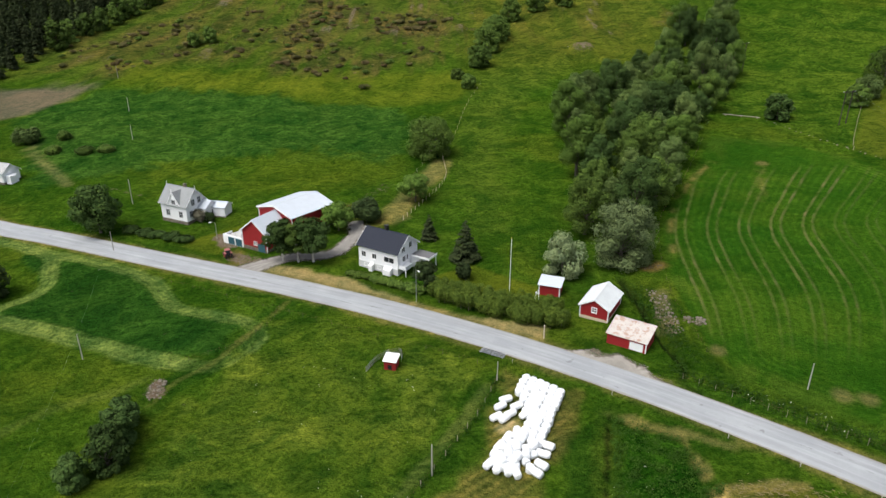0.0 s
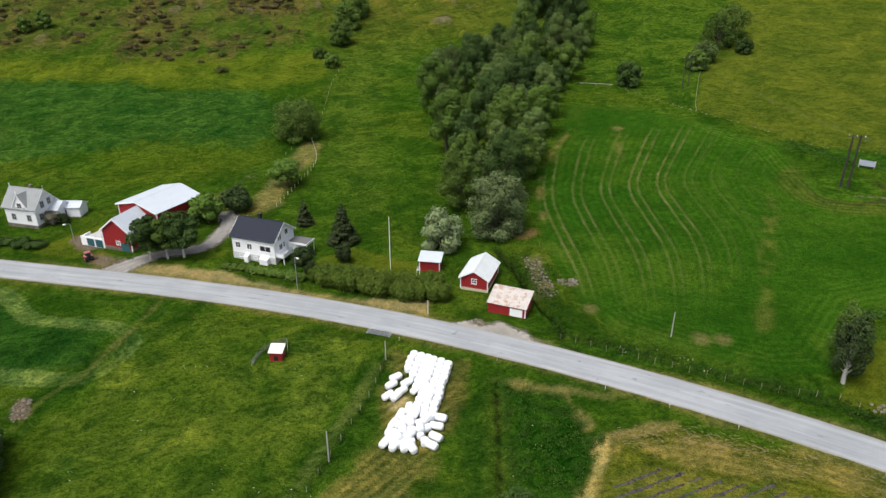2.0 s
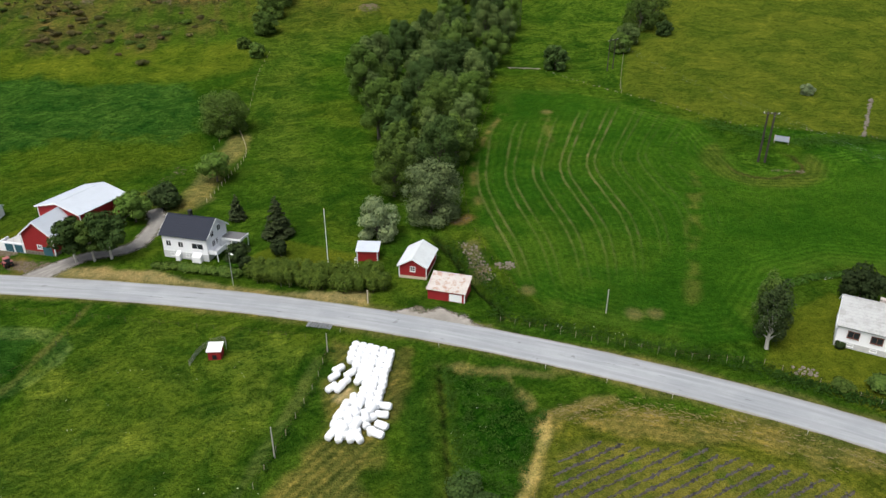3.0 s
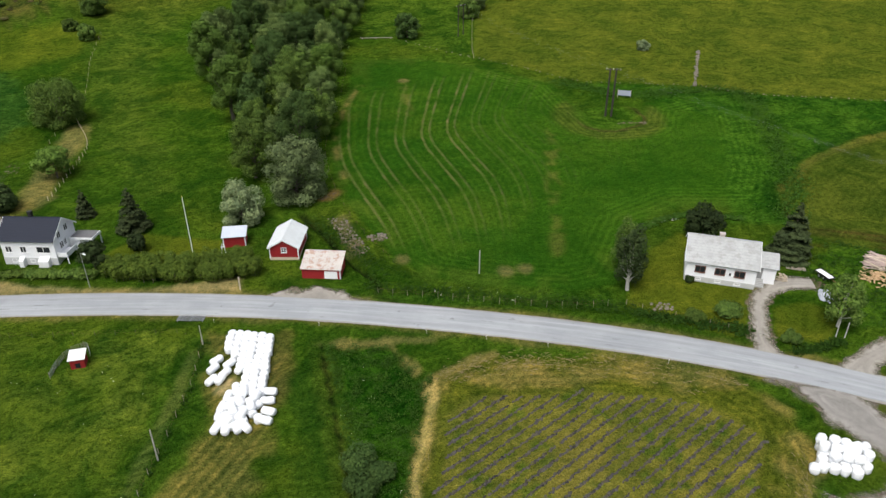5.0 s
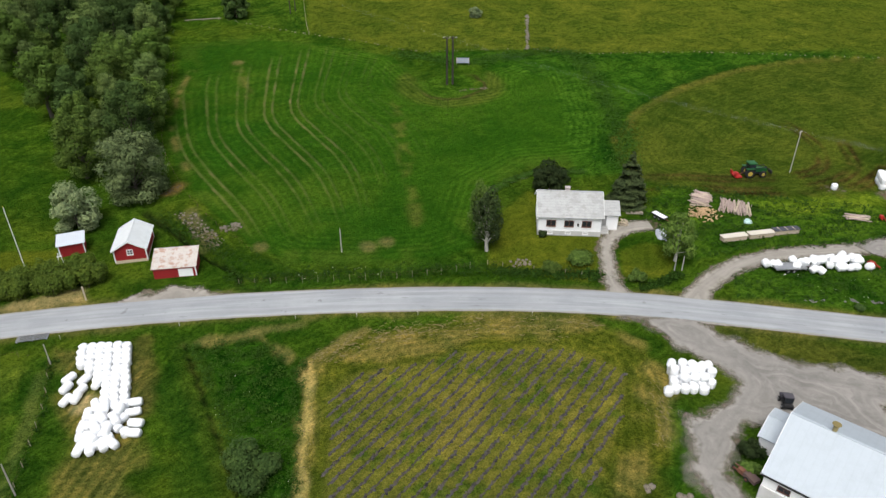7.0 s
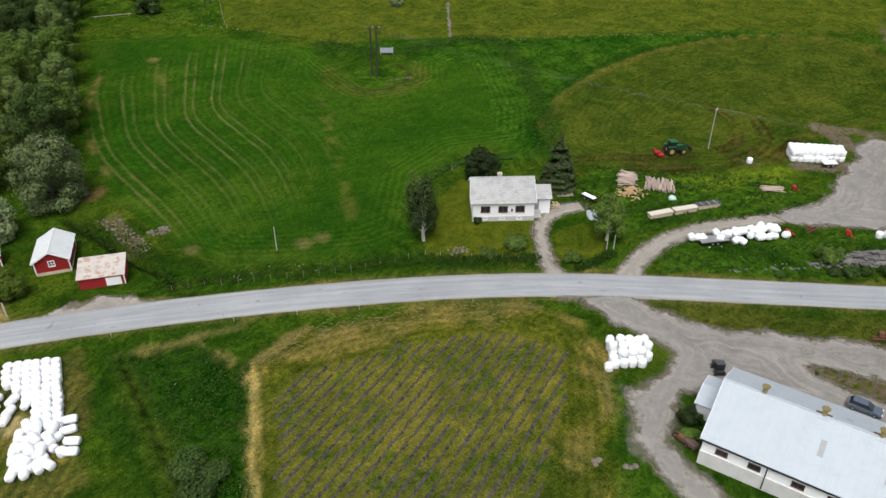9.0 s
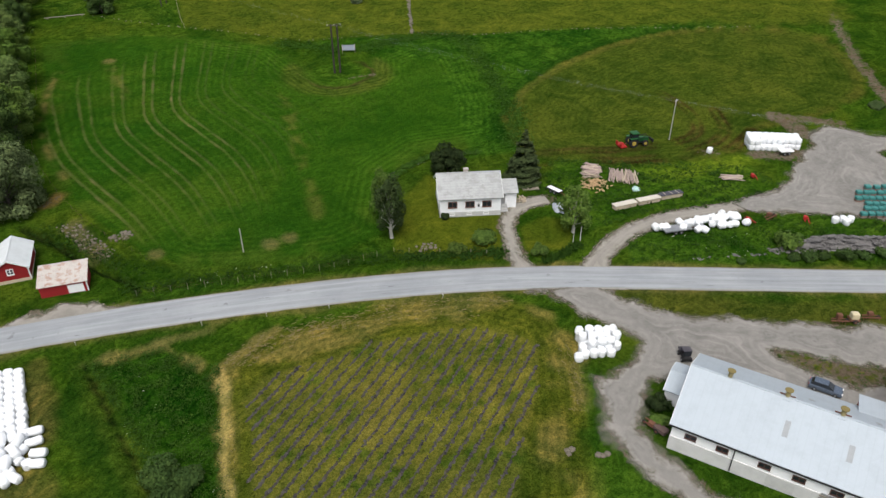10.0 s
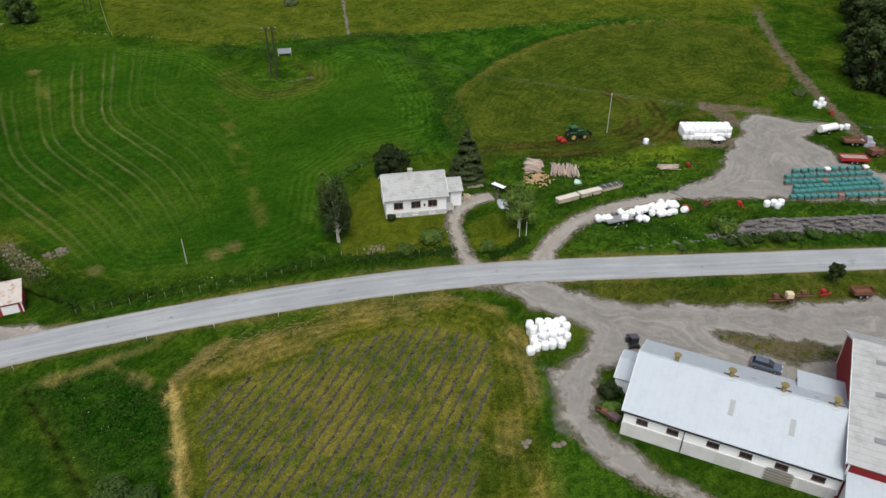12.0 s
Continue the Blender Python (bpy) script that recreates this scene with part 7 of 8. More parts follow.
slate_bank()
for k, (x, y, r_, h_) in enumerate(((105, 21.8, 0.9, 0.8), (111.2, 15.2, 1.3, 1.2), (112.8, 13.4, 1.8, 1.6), (114.6, 11.4, 1.4, 1.3), (116.6, 8.6, 2.0, 1.8), (118.6, 6.4, 1.5, 1.3), (120.8, 3.6, 1.9, 1.6), (125, -2.6, 1.2, 1.0))):
    shrub("bank_bush", 260 + k, r_, h_, ALDER_DARK, 900, 0.17, "low dark bush at the foot of the slate bank", on(x, y), group="bushes below the slate bank")


# ---- poles, wires, fences ----
def pole(name, x, y, h, label, r0=0.12, material=None, group="", arm=0.0):
    p = thing(name, on(x, y), label, "pole", group)
    part("shaft", rodded((0, 0, -0.3), (0, 0, h), r0, r0 * 0.7, 8), material or POLE_WOOD, p)
    if arm:
        part("cross_arm", boxed(-arm / 2, arm / 2, -0.06, 0.06, h - 0.35, h - 0.22), WOOD, p)
        for k in (-1, 0, 1):
            part("insulator", rodded((k * arm * 0.44, 0, h - 0.22), (k * arm * 0.44, 0, h - 0.02), 0.05, 0.04, 6), WHITE, p)
    return p


flag = pole("flagpole", 13.0, 122.1, 11.3, "tall white flagpole on the lawn", 0.07, WHITE)
part("knob", rodded((0, 0, 11.3), (0, 0, 11.5), 0.1, 0.03, 8), YELLOW_METAL, flag)
GREY_POLE = plain("weathered_pole", (0.36, 0.34, 0.31), 0.85, wear=0.3)
for x, y, h_ in ((142, 50.7, 9.2), (-1.4, 73.4, 5.2), (-62.6, 103.7, 5.0), (-75.2, 146.3, 4.6), (-81.4, 173, 6.7), (-100.7, 222.4, 5.2), (-113.4, 251.8, 5.2), (-134.5, 293.8, 5.0), (55.8, 89.4, 4.7)):
    pole("wire_pole", x, y, h_, "weathered grey wooden wire pole", 0.11, GREY_POLE, "wire poles", 0.9 if h_ > 9 else 0)
for x, y, h_, a, gap in ((121.6, 133.8, 12.6, -35, 1.5), (107.3, 259.1, 10.5, 20, 2.6), (119.3, 207.2, 10.0, 20, 2.6)):
    m = thing("power_mast", on(x, y, a), "twin-legged tarred wooden power mast", "power mast", "power masts")
    for s in (-1, 1):
        part("leg", rodded((s * gap / 2, 0, -0.4), (s * gap / 2, 0, h_), 0.27 if gap < 2 else 0.17, 0.2 if gap < 2 else 0.13, 8), POLE_WOOD, m)
    part("cross_arm", boxed(-gap / 2 - 1.1, gap / 2 + 1.1, -0.08, 0.08, h_ - 0.5, h_ - 0.32), POLE_WOOD, m)
    for k in (-1, 0, 1):
        part("insulator", rodded((k * (gap / 2 + 0.9), 0, h_ - 0.32), (k * (gap / 2 + 0.9), 0, h_ - 0.05), 0.06, 0.05, 6), WHITE, m)


def tube(bm, pts, r, sides=4):
    """One unbroken round line through the points."""
    prev = None
    for k, p in enumerate(pts):
        d = (pts[min(k + 1, len(pts) - 1)] - pts[max(k - 1, 0)]).to_track_quat("Z", "Y")
        ring = [bm.verts.new(p + d @ Vector((r * math.cos(6.2832 * j / sides), r * math.sin(6.2832 * j / sides), 0))) for j in range(sides)]
        if prev:
            for j in range(sides):
                bm.faces.new((prev[j], prev[(j + 1) % sides], ring[(j + 1) % sides], ring[j]))
        prev = ring


def wire(a, b, sag, name="wire"):
    bm = bmesh.new()
    a, b = Vector(a), Vector(b)
    tube(bm, [a.lerp(b, k / 12) - Vector((0, 0, sag * 4 * (k / 12) * (1 - k / 12))) for k in range(13)], 0.003)
    single(name, bm, STEEL, Matrix(), "thin overhead wire between poles", "wire", "overhead wires")


for s in (-1.1, 0, 1.1):
    wire(gp(121.6 + s, 133.8, 12.4), gp(142 + s * 0.6, 50.7, 9.1), 1.2)
    wire(gp(142 + s * 0.6, 50.7, 9.1), gp(162 + s, -30, 9.5), 1.2)
    wire(gp(121.6 + s * 0.7, 133.8 + s * 0.7, 12.4), gp(119.3 + s, 207.2, 9.8), 1.5)
wire(gp(-75.2, 146.3, 4.5), gp(-62.6, 103.7, 4.9), 0.6)
wire(gp(-62.6, 103.7, 4.9), gp(-52, 60, 5), 0.6)


def street_lamp(x, y, h, turn):
    s = thing("street_lamp", on(x, y, turn), "slim grey street lamp", "lamp", "street lamps")
    part("post", rodded((0, 0, -0.3), (0, 0, h), 0.08, 0.05, 8), STEEL, s)
    part("arm", rodded((0, 0, h), (0, -0.9, h + 0.15), 0.04, 0.035, 6), STEEL, s)
    part("lamp_head", bevelled(boxed(-0.13, 0.13, -1.45, -0.8, h + 0.08, h + 0.24), 0.04), WHITE, s)


street_lamp(-5.1, 119.4, 6.8, 30)
street_lamp(-52.6, 150.4, 4.2, -60)
post = thing("gate_post", on(17.6, 105.6), "pale wooden gate post by the verge", "post")
part("shaft", boxed(-0.1, 0.1, -0.1, 0.1, -0.3, 2.6), PALE_WOOD, post)
aframe = thing("drying_frame", on(17.5, 115.4, -25), "white wooden A-frame beside the shed", "frame")
for s in (-0.7, 0.7):
    part("leg", rodded((s, -0.3, -0.2), (s * 0.15, 0, 3.9), 0.06, 0.05, 6), WHITE, aframe)
part("crosspiece", boxed(-0.4, 0.4, -0.05, 0.05, 3.2, 3.35), WHITE, aframe)
table = thing("garden_table", on(8.6, 122.2), "small white round garden table", "table")
part("tabletop", rodded((0, 0, 0.68), (0, 0, 0.73), 0.5, 0.5, 14), WHITE, table)
part("stem", rodded((0, 0, 0), (0, 0, 0.7), 0.06, 0.05, 6), WHITE, table)


def post_fence(name, pts, gap, h, label, material, wires=2, thick=0.04):
    f = thing(name, on(*pts[0]), label, "fence")
    inv = f.matrix_world.inverted()
    p = spline(pts, 0.5)
    run, last, tops = 0.0, None, []
    for a, b in zip(p, p[1:]):
        if last is None or run >= gap:
            q = inv @ gp(*a)
            part("post", rodded((q.x, q.y, q.z - 0.2), (q.x, q.y, q.z + h), thick, thick * 0.9, 6), material, f)
            tops.append(q)
            run, last = 0.0, a
        run += math.hypot(b[0] - a[0], b[1] - a[1])
    for w in range(wires):
        bm = bmesh.new()
        tube(bm, [a + Vector((0, 0, h * (0.9 - 0.4 * w))) for a in tops], 0.005)
        part("wire", bm, IRON, f)


post_fence("field_fence", [(37.8, 92.8), (46, 86.6), (55, 79.6), (64, 73.2), (71.6, 70)], 2.4, 1.1, "weathered posts and wire along the field", WOOD, thick=0.032)
post_fence("garden_fence", [(72, 69.5), (76, 64), (80, 58.5), (82.6, 54.6)], 2.2, 0.9, "low fence round the cottage lawn", WOOD)
post_fence("meadow_fence", [(-59, 131.6), (-38.7, 121.4), (-17.6, 110.8), (-2.1, 102.9), (8.8, 97)], 3.0, 1.0, "thin post and wire fence below the road", POLE_WOOD, thick=0.03)
post_fence("meadow_fence", [(-46.4, 100.9), (-38, 105.1), (-32.6, 112), (-31.1, 120)], 2.8, 1.0, "thin post and wire fence beside the hay field", POLE_WOOD, thick=0.03)
post_fence("bale_fence", [(8.6, 94), (5.9, 87), (2.8, 81.3), (-0.7, 75.1), (-6, 66)], 3.0, 1.1, "old wire fence beside the bales", WOOD)
post_fence("pasture_fence", [(-2, 172), (-8, 180), (-6, 190), (2, 206), (8, 240), (14, 262)], 4.0, 1.1, "wire fence up the pasture", WOOD)
post_fence("stream_fence", [(44, 100), (43.5, 118), (46, 136), (51, 153), (62, 173), (77, 203)], 4.0, 1.0, "wire fence along the field's edge", POLE_WOOD, thick=0.03)
post_fence("pasture_fence", [(113, 188), (118, 197.5), (135.4, 226), (159, 258), (177, 284)], 3.5, 1.2, "grey post fence between meadow and pasture", WOOD, thick=0.07)
post_fence("slope_fence", [(-9.5, 156.7), (-4.1, 168.2), (0.6, 180.7), (-0.2, 196.6)], 2.0, 1.1, "pale post fence up the bank behind the farmhouse", PALE_WOOD, thick=0.06)
rail = thing("log_bridge", on(93.1, 217.4, -25), "narrow grey board footbridge over the ditch above the field", "footbridge")
for k in range(2):
    part("board", boxed(-5.4, 5.4, -0.2 + 0.24 * k, 0.02 + 0.24 * k, 0.2, 0.3), WOOD, rail)
for q in (-4.6, 0, 4.6):
    part("bearer", boxed(q - 0.12, q + 0.12, -0.6, 0.6, -0.4, 0.2), WOOD, rail)
# marker posts beside the road
near_side = spline([(12, 99.2), (26.5, 90), (40.5, 79.6), (55, 67.6), (67.9, 55.6)], 9.0)
for x, y in near_side:
    m = thing("marker_post", on(x - 0.5, y - 0.5), "short grey road marker post with a white band", "post", "road marker posts")
    part("shaft", boxed(-0.03, 0.03, -0.02, 0.02, -0.2, 0.7), GREY_POLE, m)
    part("cap", boxed(-0.035, 0.035, -0.025, 0.025, 0.55, 0.66), WHITE, m)
# wire run of the hen house
run = thing("hen_run", on(-10, 100), "arched grey wire-netting run beside the hen house", "netting")
inv = run.matrix_world.inverted()
path = spline([(-12.6, 97.4), (-11.4, 100.0), (-9.6, 102.0), (-7.2, 102.4), (-6.9, 100.0)], 0.35)
bm = bmesh.new()
for lev in np.arange(0.0, 1.01, 0.12):
    for a, b in zip(path, path[1:]):
        rod(bm, inv @ gp(*a, lev), inv @ gp(*b, lev), 0.016, 0.016, 3)
for k, a in enumerate(path):
    rod(bm, inv @ gp(*a, 0), inv @ gp(*a, 1.0), 0.014, 0.014, 3)
part("netting", bm, STEEL, run)
for a in path[::4]:
    q = inv @ gp(*a)
    part("post", rodded((q.x, q.y, q.z - 0.2), (q.x, q.y, q.z + 1.15), 0.04, 0.04, 6), WOOD, run)
gate = thing("field_gate", on(7.6, 102.0, -29), "galvanised grey slatted gate lying at the road's edge", "gate")
for k in range(5):
    part("slat", boxed(-1.2, 3.2, -0.7 + 0.32 * k, -0.55 + 0.32 * k, 0.18, 0.24), STEEL, gate)
for x in (-1.1, 1.0, 3.0):
    part("batten", boxed(x, x + 0.12, -0.75, 0.85, 0.05, 0.18), STEEL, gate)
signpost = pole("gate_pole", 8.7, 94.0, 3.6, "grey wooden pole by the bales", 0.09, GREY_POLE)
rack = thing("feed_rack", on(133.6, 141.6, -44), "pale board rack at the field's corner", "rack")
part("panel", boxed(-1.8, 1.8, -0.5, -0.42, 0.5, 1.9, m=pose(0, 0, 0, -25)), plain("grey_panel", (0.22, 0.25, 0.29), 0.7, wear=0.3), rack)
for x in (-1.7, 1.7):
    part("leg", boxed(x - 0.06, x + 0.06, -0.1, 0.1, -0.3, 2.2), PALE_WOOD, rack)


# ---- timber ----
def log_pile(x, y, turn, n, length, layers, label, seed, fan=0.0):
    r = random.Random(seed)
    p = thing("log_pile", on(x, y, turn), label, "log pile")
    for lev in range(layers):
        for k in range(n - lev):
            a = r.uniform(-fan, fan)
            L = length * r.uniform(0.75, 1.05)
            q = 0.11 * r.uniform(0.8, 1.3)
            bm = rodded((0, -L / 2, 0), (0, L / 2, 0), q, q * 0.85, 8)
            ob = part("log", bm, LOG_BARK if r.random() < 0.7 else PALE_WOOD, p)
            ob.matrix_local = pose((k - (n - lev) / 2) * 0.3 + r.uniform(-0.05, 0.05), r.uniform(-0.4, 0.4), 0.14 + lev * 0.24 + r.uniform(0, 0.05), r.uniform(-2, 2), 0, a)


log_pile(118.3, 57.0, 24, 19, 3.8, 3, "loose pile of pinkish peeled logs", 501, 38)
log_pile(120.0, 50.6, -62, 19, 5.2, 3, "fanned pile of long thin logs", 502, 9)
log_pile(133.0, 33.6, 40, 7, 4.4, 2, "low pile of old timber in the grass", 503, 14)
rw = random.Random(8)
SPLIT_WOOD = plain("split_wood", (0.52, 0.36, 0.2), 0.8, wear=0.35, scale=3)
fire = thing("firewood_heap", on(113.9, 54.0), "heap of split yellow firewood", "firewood")
for k in range(120):
    bm = boxed(-0.28, 0.28, -0.1, 0.1, -0.09, 0.09)
    ob = part("billet", bm, SPLIT_WOOD, fire)
    d = abs(rw.gauss(0, 1.3))
    a = rw.uniform(0, 6.28)
    ob.matrix_local = pose(math.cos(a) * d * 1.3, math.sin(a) * d, 0.05 + max(0, 1.1 - d * 0.45) * rw.random(), rw.uniform(-30, 30), rw.uniform(-30, 30), rw.uniform(0, 360))
fire2 = thing("firewood_heap", on(99.5, 61.6), "small heap of firewood at the cottage wall", "firewood")
for k in range(36):
    ob = part("billet", boxed(-0.25, 0.25, -0.08, 0.08, -0.07, 0.07), PALE_WOOD, fire2)
    ob.matrix_local = pose(rw.uniform(-0.7, 0.7), rw.uniform(-0.7, 0.7), rw.uniform(0.05, 1.0), rw.uniform(-30, 30), rw.uniform(-20, 20), rw.uniform(0, 360))


def plank_stack(x, y, turn, label, tarp=False):
    p = thing("plank_stack", on(x, y, turn), label, "timber stack", "timber stacks")
    for s in (-1.6, 0, 1.6):
        part("bearer", boxed(s - 0.06, s + 0.06, -0.65, 0.65, -0.1, 0.12), WOOD, p)
    for lev in range(6):
        for k in range(5):
            part("plank", boxed(-2.3 + rw.uniform(-0.06, 0.06), 2.3 + rw.uniform(-0.06, 0.06), -0.62 + 0.25 * k, -0.40 + 0.25 * k, 0.12 + 0.13 * lev, 0.235 + 0.13 * lev), PALE_WOOD, p)
    bm = bmesh.new()
    box(bm, -2.45, 2.45, -0.72, 0.72, 0.93, 0.99)
    part("cover", bm, plain("dark_cover", (0.06, 0.06, 0.075), 0.6, wear=0.3) if tarp else plain("pale_cover", (0.56, 0.52, 0.44), 0.7, wear=0.2), p, "dark cover sheet" if tarp else "")
    if tarp:
        for s in (-1.4, 0, 1.4):
            part("strap", boxed(s - 0.06, s + 0.06, -0.74, 0.74, 0.985, 1.01), PALE_WOOD, p)


plank_stack(109.6, 45.3, -29, "long stack of pale planks under a cover")
plank_stack(114.0, 42.6, -31, "long stack of pale planks under a cover")
plank_stack(118.4, 40.1, -33, "plank stack under a dark strapped cover", True)


# ---- crates ----
def crate():
    c = thing("pallet_crate", Matrix(), "slatted pallet crate under a teal cover", "crate", "covered crates in the yard")
    for s in (-0.42, 0, 0.42):
        part("runner", boxed(-0.55, 0.55, s - 0.06, s + 0.06, 0.0, 0.12), WOOD, c)
    for k in range(3):
        bm = bmesh.new()
        z = 0.14 + 0.2 * k
        box(bm, -0.5, 0.5, -0.5, -0.47, z, z + 0.16)
        box(bm, -0.5, 0.5, 0.47, 0.5, z, z + 0.16)
        box(bm, -0.5, -0.47, -0.47, 0.47, z, z + 0.16)
        box(bm, 0.47, 0.5, -0.47, 0.47, z, z + 0.16)
        part("slat_ring", bm, CRATE, c)
    part("cover", bevelled(boxed(-0.55, 0.55, -0.54, 0.54, 0.42, 0.98), 0.13, 2), TEAL, c)
    return c


first = crate()
rc = random.Random(12)
rows = [((143.9, 11.2), (152.7, -0.4), 9), ((140.6, 12.0), (150.5, -1.4), 13), ((138.2, 11.6), (148.2, -2.7), 14), ((137.0, 9.6), (147.1, -3.5), 13), ((135.0, 9.4), (145.3, -4.0), 14), ((132.6, 9.4), (143.6, -6.5), 15)]
done = False
for (ax, ay), (bx, by), n in rows:
    for k in range(n + 1):
        t = k / n
        x, y = ax + (bx - ax) * t + rc.uniform(-0.1, 0.1), ay + (by - ay) * t + rc.uniform(-0.1, 0.1)
        m = on(x, y, -56 + rc.uniform(-7, 7), 0.075)
        if not done:
            first.matrix_world, done = m, True
            continue
        c = copy_thing(first, m)
        if rc.random() < 0.12:
            for ch in c.children:
                if ch.name.startswith("cover"):
                    bpy.data.objects.remove(ch)
                    break
            part("cover", bevelled(boxed(-0.53, 0.53, -0.52, 0.52, 0.56, 1.02), 0.13, 2), rc.choice([CRATE, WHITE]), c, "pale replacement cover")


# ---- vehicles and machines ----
def wheel(parent, x, y, r, w, rim, name="wheel"):
    h = new(name)
    h.parent, h.matrix_local = parent, pose(x, y, r)
    bm = bmesh.new()
    rod(bm, (0, -w / 2, 0), (0, w / 2, 0), r, r, 18)
    bevelled(bm, min(0.06, w * 0.2), 1)
    part("tyre", bm, BLACK, h)
    part("rim", rodded((0, -w / 2 - 0.02, 0), (0, w / 2 + 0.02, 0), r * 0.52, r * 0.52, 14), rim, h)


def tractor(x, y, turn, paint, rim, size, label, front=True, lift=0.0):
    t = thing("tractor", on(x, y, turn, lift) @ Matrix.Diagonal((size, size, size, 1)), label, "tractor")
    for s in (-1, 1):
        wheel(t, -0.9, s * 0.85, 0.85, 0.5, rim, "rear_wheel")
        wheel(t, 1.65, s * 0.8, 0.6, 0.42, rim, "front_wheel")
        bm = boxed(-1.7, -0.1, s * 0.85 - 0.3, s * 0.85 + 0.3, 1.72, 1.82)
        part("mudguard", bm, paint, t)
    bm = bmesh.new()
    hexa(bm, [(0.2, -0.4, 0.9), (2.6, -0.36, 0.85), (2.6, 0.36, 0.85), (0.2, 0.4, 0.9), (0.2, -0.42, 1.75), (2.5, -0.34, 1.55), (2.5, 0.34, 1.55), (0.2, 0.42, 1.75)])
    part("bonnet", bevelled(bm, 0.08), paint, t)
    part("chassis", boxed(-1.3, 2.3, -0.3, 0.3, 0.55, 0.95), BLACK, t)
    bm = bmesh.new()
    hexa(bm, [(-1.2, -0.7, 0.95), (0.25, -0.7, 0.95), (0.25, 0.7, 0.95), (-1.2, 0.7, 0.95), (-1.05, -0.66, 2.55), (0.05, -0.66, 2.55), (0.05, 0.66, 2.55), (-1.05, 0.66, 2.55)])
    part("cab", bm, GLASS, t, "dark glazed cab")
    part("cab_roof", bevelled(boxed(-1.25, 0.25, -0.78, 0.78, 2.55, 2.75), 0.07), paint, t)
    part("exhaust", rodded((0.5, 0.45, 1.6), (0.5, 0.45, 2.6), 0.05, 0.05, 8), BLACK, t)
    return t


tr = tractor(134.9, 55.4, -36, GREEN_METAL, YELLOW_METAL, 1.12, "green tractor with yellow rims and a red mower")
for s in (-1, 1):
    bm = bmesh.new()
    rod(bm, (0.3, s * 0.55, 1.6), (2.2, s * 0.55, 1.9), 0.07, 0.07, 6)
    rod(bm, (2.2, s * 0.55, 1.9), (3.4, s * 0.55, 0.8), 0.07, 0.07, 6)
    part("loader_arm", bm, BLACK, tr)
part("headstock", boxed(3.35, 3.5, -0.65, 0.65, 0.5, 1.1), BLACK, tr)
mower = thing("rear_mower", on(132.2, 57.4, -36), "red mounted implement behind the tractor", "implement")
part("deck", bevelled(boxed(-0.7, 0.7, -1.3, 1.3, 0.25, 0.6), 0.06), RED_METAL, mower)
part("gearbox", boxed(-0.25, 0.35, -0.3, 0.3, 0.6, 0.95), RED_METAL, mower)
for y in (-0.9, 0.9):
    part("guard", boxed(-0.75, -0.55, y - 0.35, y + 0.35, 0.55, 1.15), RED_METAL, mower)
part("hitch", rodded((0.7, 0, 0.6), (1.35, 0, 0.8), 0.06, 0.06, 6), IRON, mower)
tractor(-47.6, 141.2, 120, plain("faded_red_paint", (0.36, 0.12, 0.12), 0.6, wear=0.5), RED_METAL, 0.72, "small faded red tractor at the barn ramp")


def car(x, y, turn, label):
    c = thing("car", on(x, y, turn, 0.085) @ Matrix.Scale(0.92, 4), label, "car")
    bm = bmesh.new()
    prof = [(-2.15, 0.32), (2.15, 0.32), (2.2, 0.62), (2.05, 0.8), (1.15, 0.92), (-1.9, 0.98), (-2.2, 0.85)]
    a = [bm.verts.new((x_, -0.88, z)) for x_, z in prof]
    b = [bm.verts.new((x_, 0.88, z)) for x_, z in prof]
    bm.faces.new(a)
    bm.faces.new(b[::-1])
    for k in range(7):
        bm.faces.new((a[k], b[k], b[(k + 1) % 7], a[(k + 1) % 7]))
    bmesh.ops.recalc_face_normals(bm, faces=bm.faces)
    part("body", bevelled(bm, 0.07), CAR_PAINT, c)
    bm = bmesh.new()
    hexa(bm, [(-2.0, -0.8, 0.93), (1.05, -0.8, 0.9), (1.05, 0.8, 0.9), (-2.0, 0.8, 0.93), (-1.65, -0.62, 1.43), (0.25, -0.62, 1.45), (0.25, 0.62, 1.45), (-1.65, 0.62, 1.43)])
    part("glasshouse", bevelled(bm, 0.05), GLASS, c, "dark car glass")
    part("roof", bevelled(boxed(-1.62, 0.2, -0.6, 0.6, 1.43, 1.49), 0.025), CAR_PAINT, c)
    for x_ in (-1.35, 1.35):
        for s in (-1, 1):
            wheel(c, x_, s * 0.8, 0.32, 0.2, STEEL)
    for s in (-1, 1):
        part("headlight", boxed(2.08, 2.2, s * 0.62 - 0.16, s * 0.62 + 0.16, 0.62, 0.76), WHITE, c)
        part("tail_light", boxed(-2.22, -2.12, s * 0.68 - 0.12, s * 0.68 + 0.12, 0.7, 0.88), RED_METAL, c)


car(82.3, 3.0, -84, "dark blue-grey estate car parked beside the barn")


